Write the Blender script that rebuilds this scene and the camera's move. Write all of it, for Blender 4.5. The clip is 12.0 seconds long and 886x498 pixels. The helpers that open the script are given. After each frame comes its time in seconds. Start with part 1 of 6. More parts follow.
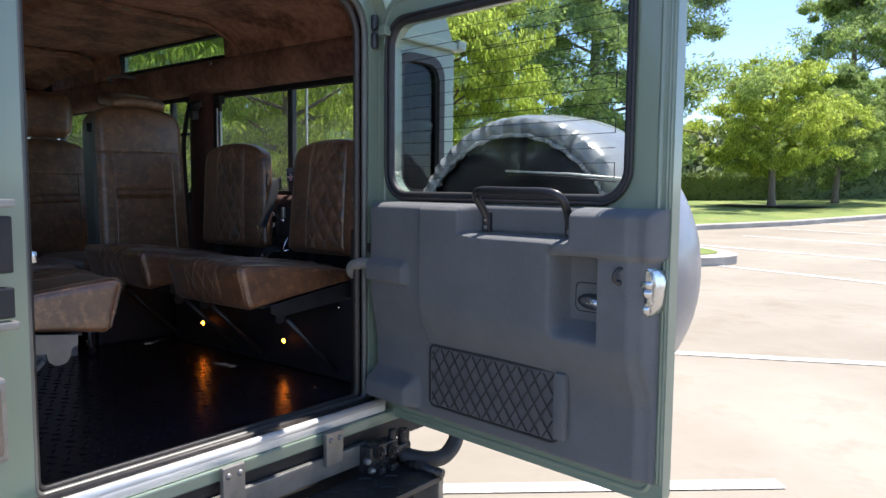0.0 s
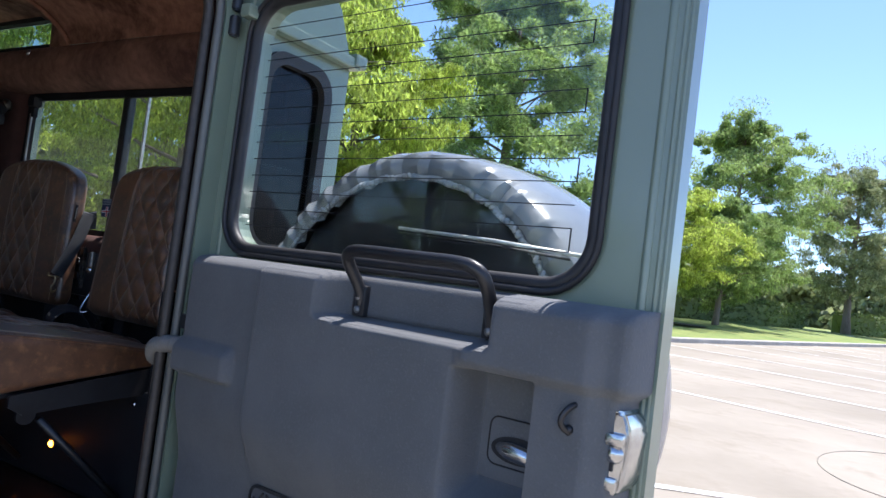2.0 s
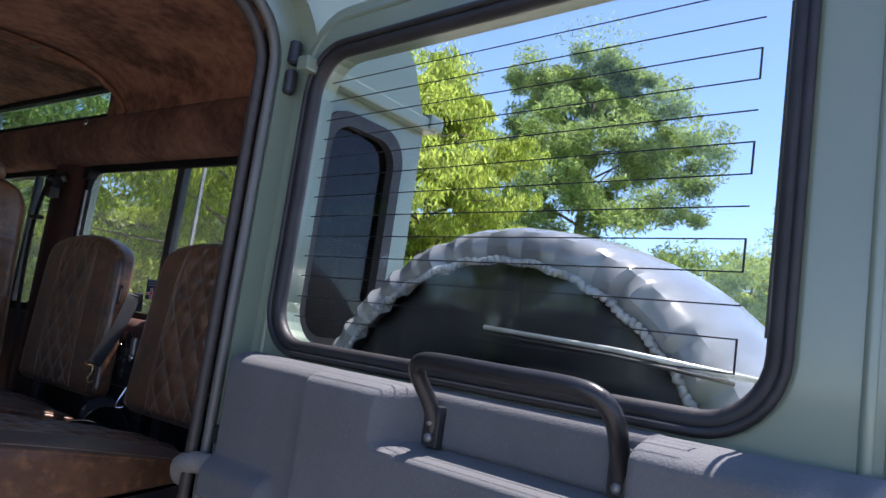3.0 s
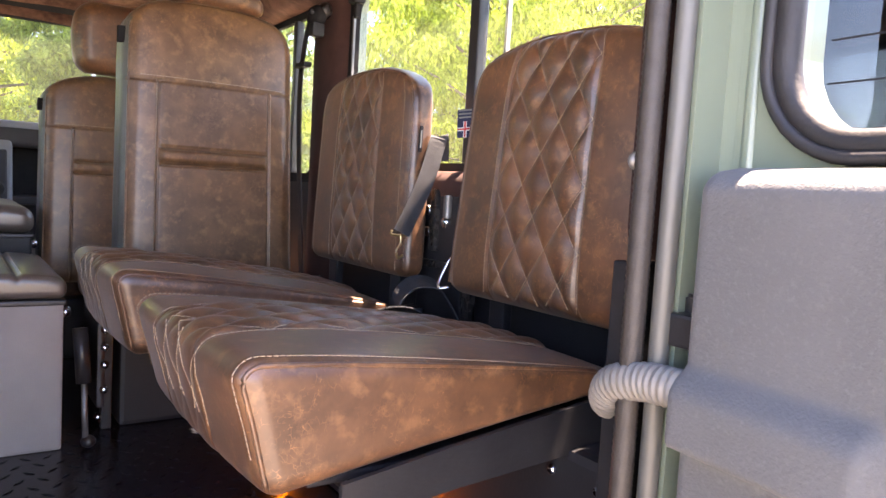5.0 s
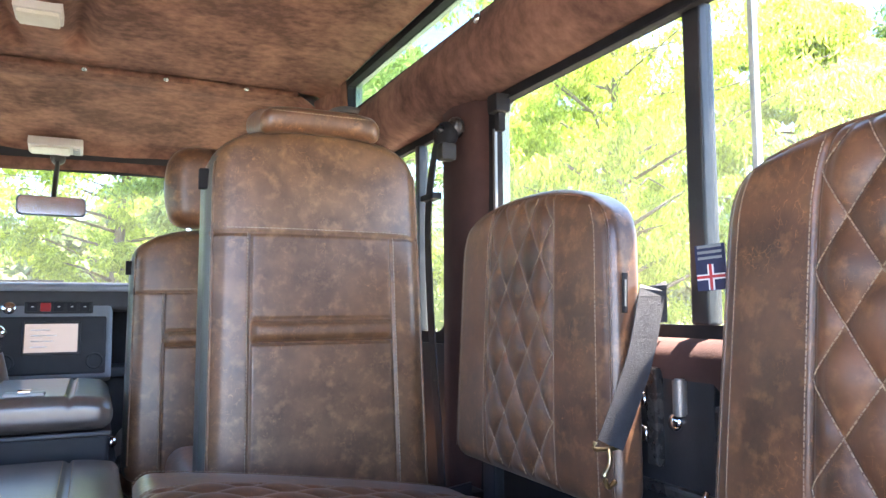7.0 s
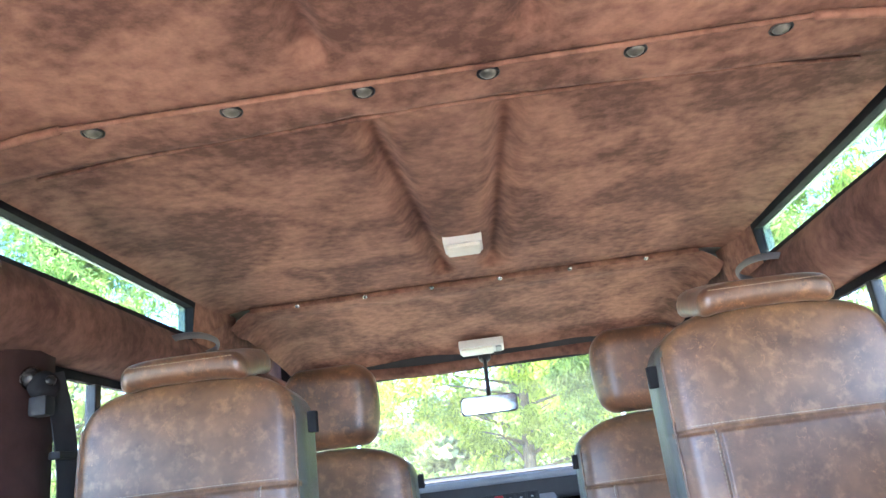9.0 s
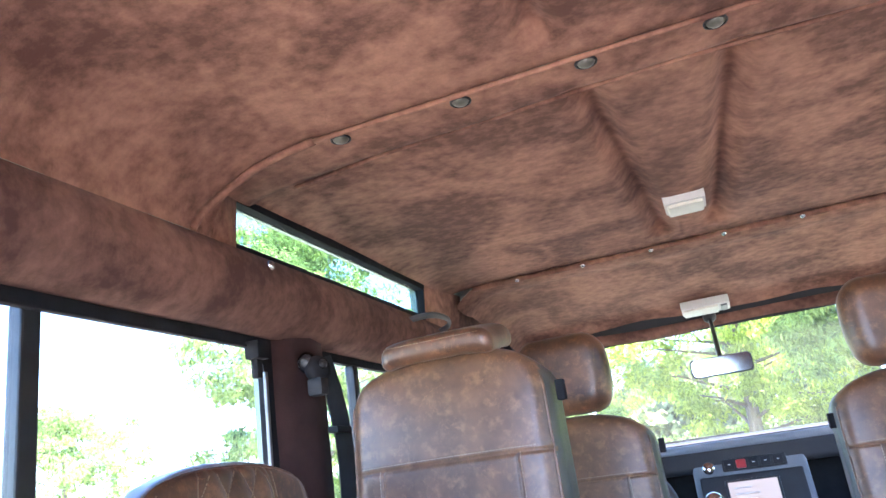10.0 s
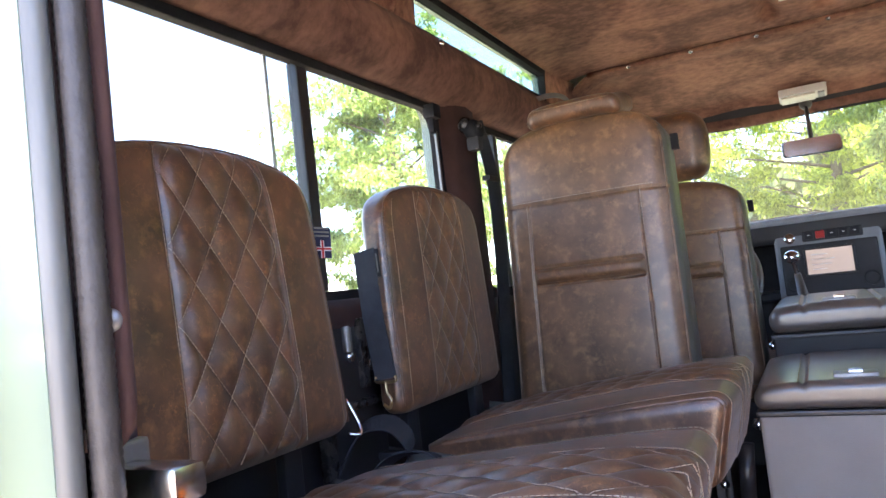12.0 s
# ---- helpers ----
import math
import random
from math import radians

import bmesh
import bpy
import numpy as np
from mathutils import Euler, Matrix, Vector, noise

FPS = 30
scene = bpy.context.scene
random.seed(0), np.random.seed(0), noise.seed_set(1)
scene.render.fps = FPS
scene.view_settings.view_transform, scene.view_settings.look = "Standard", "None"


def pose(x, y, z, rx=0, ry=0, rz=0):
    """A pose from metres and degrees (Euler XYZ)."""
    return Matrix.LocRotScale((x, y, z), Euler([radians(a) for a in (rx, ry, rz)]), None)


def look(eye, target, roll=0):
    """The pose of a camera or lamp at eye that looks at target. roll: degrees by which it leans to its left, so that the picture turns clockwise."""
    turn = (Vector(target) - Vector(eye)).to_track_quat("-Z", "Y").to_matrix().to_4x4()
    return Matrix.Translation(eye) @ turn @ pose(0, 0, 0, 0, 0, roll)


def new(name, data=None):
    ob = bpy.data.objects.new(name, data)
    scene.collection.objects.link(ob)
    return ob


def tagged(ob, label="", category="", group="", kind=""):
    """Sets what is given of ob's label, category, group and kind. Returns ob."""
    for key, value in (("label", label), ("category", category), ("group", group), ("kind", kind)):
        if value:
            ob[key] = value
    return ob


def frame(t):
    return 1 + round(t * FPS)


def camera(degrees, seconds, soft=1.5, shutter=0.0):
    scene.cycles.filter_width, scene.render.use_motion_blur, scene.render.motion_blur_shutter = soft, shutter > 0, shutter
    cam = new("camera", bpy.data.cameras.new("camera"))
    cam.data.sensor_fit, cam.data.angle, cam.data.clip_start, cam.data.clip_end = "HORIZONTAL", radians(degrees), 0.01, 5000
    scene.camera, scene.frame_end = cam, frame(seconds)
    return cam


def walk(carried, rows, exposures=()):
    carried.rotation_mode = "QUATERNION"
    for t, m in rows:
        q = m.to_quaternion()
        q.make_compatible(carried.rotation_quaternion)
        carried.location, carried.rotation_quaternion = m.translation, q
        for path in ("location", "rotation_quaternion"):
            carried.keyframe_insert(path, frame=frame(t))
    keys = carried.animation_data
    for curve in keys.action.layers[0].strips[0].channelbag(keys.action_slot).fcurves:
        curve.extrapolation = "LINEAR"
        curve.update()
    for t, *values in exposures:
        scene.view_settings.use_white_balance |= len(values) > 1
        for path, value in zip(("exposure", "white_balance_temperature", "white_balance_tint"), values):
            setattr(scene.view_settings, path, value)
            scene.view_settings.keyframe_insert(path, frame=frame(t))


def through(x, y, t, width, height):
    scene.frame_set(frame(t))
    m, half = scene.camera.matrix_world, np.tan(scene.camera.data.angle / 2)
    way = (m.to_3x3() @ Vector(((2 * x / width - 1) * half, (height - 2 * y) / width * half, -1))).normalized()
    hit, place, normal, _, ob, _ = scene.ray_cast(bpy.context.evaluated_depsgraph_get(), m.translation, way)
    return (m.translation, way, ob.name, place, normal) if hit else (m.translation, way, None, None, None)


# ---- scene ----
cam = camera(62.8, 12.0)
PATH = [
    (0, (-0.982, -1.375, 1.401), (0.564, -0.118, 1.232), 0.5),
    (0.5, (-0.864, -1.236, 1.354), (0.747, -0.066, 1.164), 1.6),
    (1, (-0.686, -1.134, 1.316), (0.987, -0.054, 1.125), 3.2),
    (1.5, (-0.563, -1.091, 1.322), (1.142, -0.049, 1.239), 5.4),
    (2, (-0.46, -1.041, 1.369), (1.244, 0.002, 1.452), 7.2),
    (2.5, (-0.348, -0.964, 1.409), (1.309, 0.135, 1.624), 8.1),
    (2.7, (-0.309, -0.929, 1.417), (1.315, 0.211, 1.67), 8.2),
    (4.3, (-0.079, -0.527, 1.378), (1.174, 1.032, 1.376), 4.8),
    (4.5, (-0.06, -0.459, 1.356), (1.153, 1.13, 1.319), 4.6),
    (5, (-0.027, -0.301, 1.33), (1.108, 1.339, 1.174), 3.4),
    (5.5, (0.01, -0.185, 1.322), (1.105, 1.473, 1.1), 2.5),
    (6, (0.09, -0.061, 1.341), (1.143, 1.629, 1.157), 1.9),
    (6.5, (0.138, 0.033, 1.37), (1.126, 1.772, 1.345), 0.9),
    (7, (0.116, 0.123, 1.402), (0.978, 1.92, 1.568), -0.3),
    (7.2, (0.105, 0.143, 1.415), (0.894, 1.965, 1.653), -0.9),
    (8.8, (0.055, 0.18, 1.494), (0.066, 2.093, 2.078), -6.5),
    (9, (0.035, 0.175, 1.5), (-0.065, 2.081, 2.1), -7.1),
    (9.5, (0.002, 0.162, 1.506), (-0.365, 2.027, 2.128), -8.1),
    (10, (-0.021, 0.136, 1.502), (-0.638, 1.944, 2.094), -8.2),
    (10.5, (-0.035, 0.094, 1.469), (-0.853, 1.847, 1.978), -7.9),
    (11, (-0.059, 0.033, 1.432), (-0.994, 1.761, 1.807), -7.3),
    (11.5, (-0.068, -0.076, 1.393), (-1.032, 1.658, 1.644), -6.9),
    (12, (-0.034, -0.2, 1.358), (-0.94, 1.579, 1.481), -6.5),
]
walk(cam, [(t, look(eye, target, roll)) for t, eye, target, roll in PATH], [(0.0, 1.34, 6500, 14), (2.7, 1.3, 6050, 19), (4.3, 3.0, 9000, 35), (5.5, 4.15, 8300, 26), (7.2, 4.3, 6800, 20), (8.8, 4.6, 6100, 17), (10.5, 4.45, 5900, 25), (12.0, 4.05, 7500, 25)])

# ---------------------------------------------------------------- light
world = bpy.data.worlds.new("world")
scene.world = world
world.use_nodes = True
wn = world.node_tree
sky = wn.nodes.new("ShaderNodeTexSky")
sky.sky_type = "NISHITA"
sky.sun_disc = False
SUN_EL, SUN_AZ = 68.0, 97.0          # azimuth clockwise from +y
sky.sun_elevation, sky.sun_rotation = radians(SUN_EL), radians(SUN_AZ)
sky.air_density, sky.dust_density, sky.ozone_density = 0.68, 0.10, 3.6
wn.links.new(sky.outputs[0], wn.nodes["Background"].inputs[0])
wn.nodes["Background"].inputs[1].default_value = 0.13
sun = new("sun", bpy.data.lights.new("sun", "SUN"))
sun.data.energy, sun.data.angle, sun.data.color = 4.0, radians(0.5), (1.0, 0.955, 0.88)
sd = Vector((math.sin(radians(SUN_AZ)) * math.cos(radians(SUN_EL)), math.cos(radians(SUN_AZ)) * math.cos(radians(SUN_EL)), math.sin(radians(SUN_EL))))
sun.matrix_world = look(sd * 30, (0, 0, 0))


# ---------------------------------------------------------------- materials
def mat(name, base, rough=0.5, metal=0.0, var=None, vscale=8.0, bump=0.0, bscale=200.0, coat=0.0, sheen=0.0, stretch=None, lo=0.35, hi=0.65, detail=6.0, var2=None, v2scale=40.0, spec=0.5, rvar=0.0, bdist=0.002):
    """Principled surface with two scales of colour variation and a fine bump."""
    m = bpy.data.materials.new(name)
    m.use_nodes = True
    nt = m.node_tree
    N, L = nt.nodes, nt.links
    p = N["Principled BSDF"]
    p.inputs["Base Color"].default_value = (*base, 1)
    p.inputs["Roughness"].default_value = rough
    p.inputs["Metallic"].default_value = metal
    p.inputs["Coat Weight"].default_value = coat
    p.inputs["Coat Roughness"].default_value = 0.08
    p.inputs["Sheen Weight"].default_value = sheen
    p.inputs["Sheen Roughness"].default_value = 0.5
    p.inputs["Specular IOR Level"].default_value = spec
    tc = N.new("ShaderNodeTexCoord")
    src = tc.outputs["Object"]
    if stretch:
        mp = N.new("ShaderNodeMapping")
        mp.inputs["Scale"].default_value = stretch
        L.new(src, mp.inputs["Vector"])
        src = mp.outputs["Vector"]

    def ramp_noise(scale, a, b, det):
        t = N.new("ShaderNodeTexNoise")
        t.inputs["Scale"].default_value, t.inputs["Detail"].default_value, t.inputs["Roughness"].default_value = scale, det, 0.62
        L.new(src, t.inputs["Vector"])
        r = N.new("ShaderNodeMapRange")
        r.inputs["From Min"].default_value, r.inputs["From Max"].default_value = a, b
        L.new(t.outputs["Fac"], r.inputs["Value"])
        return r.outputs["Result"]

    col = None
    if var:
        mx = N.new("ShaderNodeMix")
        mx.data_type = "RGBA"
        mx.inputs["A"].default_value, mx.inputs["B"].default_value = (*base, 1), (*var, 1)
        f = ramp_noise(vscale, lo, hi, detail)
        L.new(f, mx.inputs["Factor"])
        col = mx.outputs["Result"]
        if rvar:
            rr = N.new("ShaderNodeMapRange")
            rr.inputs["To Min"].default_value, rr.inputs["To Max"].default_value = rough, rough + rvar
            L.new(f, rr.inputs["Value"])
            L.new(rr.outputs["Result"], p.inputs["Roughness"])
    if var2:
        m2 = N.new("ShaderNodeMix")
        m2.data_type = "RGBA"
        m2.inputs["B"].default_value = (*var2, 1)
        if col:
            L.new(col, m2.inputs["A"])
        else:
            m2.inputs["A"].default_value = (*base, 1)
        L.new(ramp_noise(v2scale, 0.52, 0.75, 4.0), m2.inputs["Factor"])
        col = m2.outputs["Result"]
    if col:
        L.new(col, p.inputs["Base Color"])
    if bump:
        t = N.new("ShaderNodeTexNoise")
        t.inputs["Scale"].default_value, t.inputs["Detail"].default_value = bscale, 3.0
        L.new(src, t.inputs["Vector"])
        b = N.new("ShaderNodeBump")
        b.inputs["Strength"].default_value, b.inputs["Distance"].default_value = bump, bdist
        L.new(t.outputs["Fac"], b.inputs["Height"])
        L.new(b.outputs["Normal"], p.inputs["Normal"])
    return m


def leather_mat(name, dark, mid, tan, rough, crack=0.5, wax=0.3, gloss=0.36):
    """Waxed, distressed leather: broad mottling, rubbed tan patches, hairline crackle and short scratches."""
    m = mat(name, dark, rough, var=mid, vscale=17.0, lo=0.26, hi=0.70, detail=4.0, var2=tan, v2scale=48.0, bump=0.16, bscale=520.0, bdist=0.001, rvar=0.10, coat=wax)
    nt = m.node_tree
    N, L = nt.nodes, nt.links
    p = N["Principled BSDF"]
    p.inputs["Coat Roughness"].default_value = gloss
    p.inputs["Sheen Weight"].default_value, p.inputs["Sheen Roughness"].default_value = 0.07, 0.4
    p.inputs["Sheen Tint"].default_value = (0.95, 0.93, 0.90, 1)
    old = p.inputs["Base Color"].links[0].from_socket
    tc = N.new("ShaderNodeTexCoord")

    def noise_fac(scale, detail, a, b, top, vec=None):
        n = N.new("ShaderNodeTexNoise")
        n.inputs["Scale"].default_value, n.inputs["Detail"].default_value = scale, detail
        L.new(vec or tc.outputs["Object"], n.inputs["Vector"])
        r = N.new("ShaderNodeMapRange")
        r.inputs["From Min"].default_value, r.inputs["From Max"].default_value, r.inputs["To Max"].default_value = a, b, top
        L.new(n.outputs["Fac"], r.inputs["Value"])
        return n, r.outputs[0]

    def times(a, b, op="MULTIPLY"):
        k = N.new("ShaderNodeMath")
        k.operation = op
        L.new(a, k.inputs[0])
        L.new(b, k.inputs[1])
        return k.outputs[0]

    warp, _ = noise_fac(42.0, 4.0, 0, 1, 1)
    ad = N.new("ShaderNodeVectorMath")
    ad.operation = "MULTIPLY_ADD"
    ad.inputs[1].default_value = (0.018, 0.018, 0.018)
    L.new(warp.outputs["Color"], ad.inputs[0])
    L.new(tc.outputs["Object"], ad.inputs[2])
    lines = None
    for scale, stretch, width in ((170.0, (1, 1, 1), 0.040), (95.0, (1.6, 1.6, 0.5), 0.026)):
        mp = N.new("ShaderNodeMapping")
        mp.inputs["Scale"].default_value = stretch
        L.new(ad.outputs[0], mp.inputs["Vector"])
        vo = N.new("ShaderNodeTexVoronoi")
        vo.feature = "DISTANCE_TO_EDGE"
        vo.inputs["Scale"].default_value = scale
        L.new(mp.outputs[0], vo.inputs["Vector"])
        r = N.new("ShaderNodeMapRange")
        r.inputs["From Min"].default_value, r.inputs["From Max"].default_value = width, 0.0
        L.new(vo.outputs["Distance"], r.inputs["Value"])
        _, patch = noise_fac(10.0 + scale * 0.06, 3.0, 0.49, 0.66, crack)
        _, broken = noise_fac(150.0, 1.0, 0.44, 0.60, 1.0)
        one = times(times(r.outputs[0], patch), broken)
        lines = one if lines is None else times(lines, one, "MAXIMUM")
    mx = N.new("ShaderNodeMix")
    mx.data_type = "RGBA"
    mx.inputs["B"].default_value = (tan[0] * 1.6, tan[1] * 1.5, tan[2] * 1.4, 1)
    L.new(old, mx.inputs["A"])
    L.new(lines, mx.inputs["Factor"])
    L.new(mx.outputs["Result"], p.inputs["Base Color"])
    return m


def suede_mat(name, dark, light):
    """Brushed suede: fine smeared nap over broad lighter and darker areas."""
    m = mat(name, dark, 0.95, var=light, vscale=40.0, detail=9.0, lo=0.24, hi=0.78, stretch=(1.0, 1.12, 1.0), bump=0.3, bscale=240, sheen=0.05, spec=0.1)
    N, L = m.node_tree.nodes, m.node_tree.links
    mix = [n for n in N if n.type == "MIX"][0]
    fine = mix.inputs["Factor"].links[0].from_socket
    tc = N.new("ShaderNodeTexCoord")
    n = N.new("ShaderNodeTexNoise")
    n.inputs["Scale"].default_value, n.inputs["Detail"].default_value, n.inputs["Distortion"].default_value = 5.0, 6.0, 0.7
    L.new(tc.outputs["Object"], n.inputs["Vector"])
    r = N.new("ShaderNodeMapRange")
    r.inputs["From Min"].default_value, r.inputs["From Max"].default_value, r.inputs["To Min"].default_value, r.inputs["To Max"].default_value = 0.38, 0.62, -0.38, 0.30
    L.new(n.outputs["Fac"], r.inputs["Value"])
    ad = N.new("ShaderNodeMath")
    ad.operation, ad.use_clamp = "ADD", True
    L.new(fine, ad.inputs[0])
    L.new(r.outputs[0], ad.inputs[1])
    L.new(ad.outputs[0], mix.inputs["Factor"])
    return m


def glass_mat(name, tint, gloss=0.9, veil=0.0):
    m = bpy.data.materials.new(name)
    m.use_nodes = True
    N, L = m.node_tree.nodes, m.node_tree.links
    N.remove(N["Principled BSDF"])
    t = N.new("ShaderNodeBsdfTransparent")
    t.inputs["Color"].default_value = (*tint, 1)
    g = N.new("ShaderNodeBsdfGlossy")
    g.inputs["Roughness"].default_value = 0.01
    f = N.new("ShaderNodeLayerWeight")
    f.inputs["Blend"].default_value = 0.5
    pw = N.new("ShaderNodeMath")
    pw.operation = "POWER"
    pw.inputs[1].default_value = 5.0
    L.new(f.outputs["Facing"], pw.inputs[0])
    k = N.new("ShaderNodeMath")
    k.operation = "MULTIPLY_ADD"
    k.inputs[1].default_value, k.inputs[2].default_value = gloss * 0.7, 0.035
    L.new(pw.outputs[0], k.inputs[0])
    mx = N.new("ShaderNodeMixShader")
    L.new(k.outputs[0], mx.inputs[0])
    L.new(t.outputs[0], mx.inputs[1])
    L.new(g.outputs[0], mx.inputs[2])
    out = mx.outputs[0]
    if veil:
        # a pale translucent layer that imitates bright haze in the windows
        d = N.new("ShaderNodeBsdfTranslucent")
        d.inputs["Color"].default_value = (0.85, 0.87, 0.84, 1)
        n = N.new("ShaderNodeTexNoise")
        n.inputs["Scale"].default_value, n.inputs["Detail"].default_value = 5.0, 6.0
        r = N.new("ShaderNodeMapRange")
        r.inputs["To Min"].default_value, r.inputs["To Max"].default_value = veil * 0.6, veil * 1.4
        L.new(n.outputs["Fac"], r.inputs["Value"])
        film = N.new("ShaderNodeMixShader")
        L.new(r.outputs[0], film.inputs[0])
        L.new(out, film.inputs[1])
        L.new(d.outputs[0], film.inputs[2])
        out = film.outputs[0]
    L.new(out, N["Material Output"].inputs["Surface"])
    return m


def glow_mat(name, colour, strength):
    m = mat(name, colour, 0.3)
    p = m.node_tree.nodes["Principled BSDF"]
    p.inputs["Emission Color"].default_value = (*colour, 1)
    p.inputs["Emission Strength"].default_value = strength
    return m


def leaf_mat(name, dark, light, through=0.5):
    m = mat(name, dark, 0.55, var=light, vscale=0.9, lo=0.3, hi=0.7)
    N, L = m.node_tree.nodes, m.node_tree.links
    p = N["Principled BSDF"]
    geo = N.new("ShaderNodeNewGeometry")
    hs = N.new("ShaderNodeHueSaturation")
    old = p.inputs["Base Color"].links[0].from_socket
    mr = N.new("ShaderNodeMapRange")
    mr.inputs["To Min"].default_value, mr.inputs["To Max"].default_value = 0.55, 1.5
    L.new(geo.outputs["Random Per Island"], mr.inputs["Value"])
    L.new(mr.outputs[0], hs.inputs["Value"])
    L.new(old, hs.inputs["Color"])
    L.new(hs.outputs[0], p.inputs["Base Color"])
    tr = N.new("ShaderNodeBsdfTranslucent")
    L.new(hs.outputs[0], tr.inputs["Color"])
    mx = N.new("ShaderNodeMixShader")
    mx.inputs[0].default_value = through
    L.new(p.outputs[0], mx.inputs[1])
    L.new(tr.outputs[0], mx.inputs[2])
    L.new(mx.outputs[0], N["Material Output"].inputs["Surface"])
    return m


LEATHER = leather_mat("distressed_leather", (0.040, 0.0185, 0.0105), (0.185, 0.083, 0.039), (0.290, 0.140, 0.063), 0.36, 1.0, 0.95, 0.35)
LEATHER_PLAIN = leather_mat("waxed_leather", (0.080, 0.040, 0.021), (0.220, 0.112, 0.054), (0.300, 0.160, 0.075), 0.36, 0.75, 0.45, 0.32)
LEATHER_DARK = mat("dark_leather", (0.112, 0.090, 0.075), 0.3, var=(0.155, 0.125, 0.104), vscale=9, bump=0.15, bscale=350, coat=0.8)
LEATHER_DARK.node_tree.nodes["Principled BSDF"].inputs["Coat Roughness"].default_value = 0.25
VINYL = mat("grey_vinyl", (0.088, 0.088, 0.076), 0.36, var=(0.115, 0.113, 0.096), vscale=10, bump=0.2, bscale=500)
SUEDE = suede_mat("brown_suede", (0.118, 0.056, 0.042), (0.375, 0.193, 0.134))
SUEDE_ROLL = suede_mat("soft_brown_suede", (0.095, 0.047, 0.038), (0.255, 0.133, 0.097))
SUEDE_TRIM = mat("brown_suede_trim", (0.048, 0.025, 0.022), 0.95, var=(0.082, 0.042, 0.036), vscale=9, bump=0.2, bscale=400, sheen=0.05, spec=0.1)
THREAD = mat("cream_thread", (0.40, 0.31, 0.22), 0.8, var=(0.29, 0.22, 0.155), vscale=60)
PAINT = mat("sage_green_paint", (0.182, 0.238, 0.182), 0.28, var=(0.20, 0.255, 0.198), vscale=3, coat=0.6, bump=0.03, bscale=60)
PLASTIC = mat("flocked_grey_panel", (0.108, 0.114, 0.119), 0.8, var=(0.126, 0.132, 0.138), vscale=9, lo=0.36, hi=0.66, detail=3, var2=(0.142, 0.147, 0.152), v2scale=240, bump=0.7, bscale=380, bdist=0.0012, spec=0.3, sheen=0.10)
RUBBER = mat("black_rubber", (0.018, 0.018, 0.02), 0.55, var=(0.03, 0.03, 0.032), vscale=20, bump=0.2, bscale=300)
SEAL = mat("ribbed_seal", (0.036, 0.031, 0.028), 0.5, var=(0.055, 0.048, 0.043), vscale=60, bump=0.3, bscale=300)
BLACK_METAL = mat("black_powder_coat", (0.016, 0.016, 0.018), 0.35, var=(0.028, 0.028, 0.03), vscale=15, bump=0.12, bscale=300)
ZINC = mat("bright_zinc", (0.66, 0.67, 0.68), 0.2, 1.0, var=(0.45, 0.46, 0.48), vscale=35, bump=0.2, bscale=60)
GREASY = mat("greasy_black_iron", (0.02, 0.02, 0.022), 0.16, 0.2, var=(0.05, 0.046, 0.042), vscale=30, bump=0.5, bscale=90, bdist=0.004, rvar=0.2)
POCKET = mat("dark_pocket_cloth", (0.085, 0.086, 0.092), 0.85, var=(0.11, 0.11, 0.116), vscale=25, bump=0.3, bscale=300)
FRAME_BLACK = mat("matt_black_frame", (0.014, 0.014, 0.016), 0.75, var=(0.022, 0.022, 0.024), vscale=20, bump=0.1, bscale=300, spec=0.15)
BLACK_TRIM = mat("black_trim", (0.014, 0.015, 0.018), 0.5, var=(0.020, 0.020, 0.023), vscale=12, bump=0.15, bscale=300, spec=0.35)
GREY_METAL = mat("grey_steel", (0.28, 0.27, 0.26), 0.4, 0.6, var=(0.2, 0.2, 0.19), vscale=14)
RAIL_STEEL = mat("satin_steel_rail", (0.15, 0.145, 0.14), 0.45, 0.3, var=(0.11, 0.107, 0.103), vscale=14)
CHANNEL = mat("dull_aluminium", (0.135, 0.138, 0.128), 0.42, 0.15, var=(0.095, 0.097, 0.090), vscale=12, stretch=(3, 3, 0.4))
ALU = mat("scuffed_aluminium", (0.84, 0.83, 0.80), 0.36, 0.35, var=(0.62, 0.61, 0.59), vscale=16, stretch=(0.4, 3, 3), rvar=0.15)
CHROME = mat("chrome", (0.85, 0.85, 0.86), 0.08, 1.0, var=(0.75, 0.75, 0.77), vscale=12)
BRASS = mat("brass", (0.65, 0.5, 0.28), 0.3, 1.0, var=(0.5, 0.38, 0.2), vscale=40)
WEBBING = mat("grey_webbing", (0.020, 0.024, 0.030), 0.8, var=(0.034, 0.039, 0.047), vscale=30, bump=0.6, bscale=900)
FLOOR_MAT = mat("black_rubber_matting", (0.012, 0.013, 0.017), 0.24, var=(0.019, 0.020, 0.025), vscale=9, bump=0.2, bscale=150)
DASH = mat("dash_plastic", (0.018, 0.0185, 0.020), 0.55, var=(0.026, 0.0265, 0.029), vscale=14, bump=0.2, bscale=400)
DASH_GREY = mat("dash_grey_plastic", (0.20, 0.21, 0.225), 0.4, var=(0.24, 0.25, 0.262), vscale=14)
GRIP_GREY = mat("dark_grey_grip", (0.10, 0.10, 0.105), 0.45, var=(0.13, 0.13, 0.135), vscale=14)
BOX_VINYL = mat("taupe_box_vinyl", (0.29, 0.265, 0.25), 0.6, var=(0.33, 0.305, 0.29), vscale=6, bump=0.25, bscale=450)
CONDUIT = mat("grey_conduit", (0.225, 0.215, 0.198), 0.5, var=(0.17, 0.162, 0.15), vscale=18)
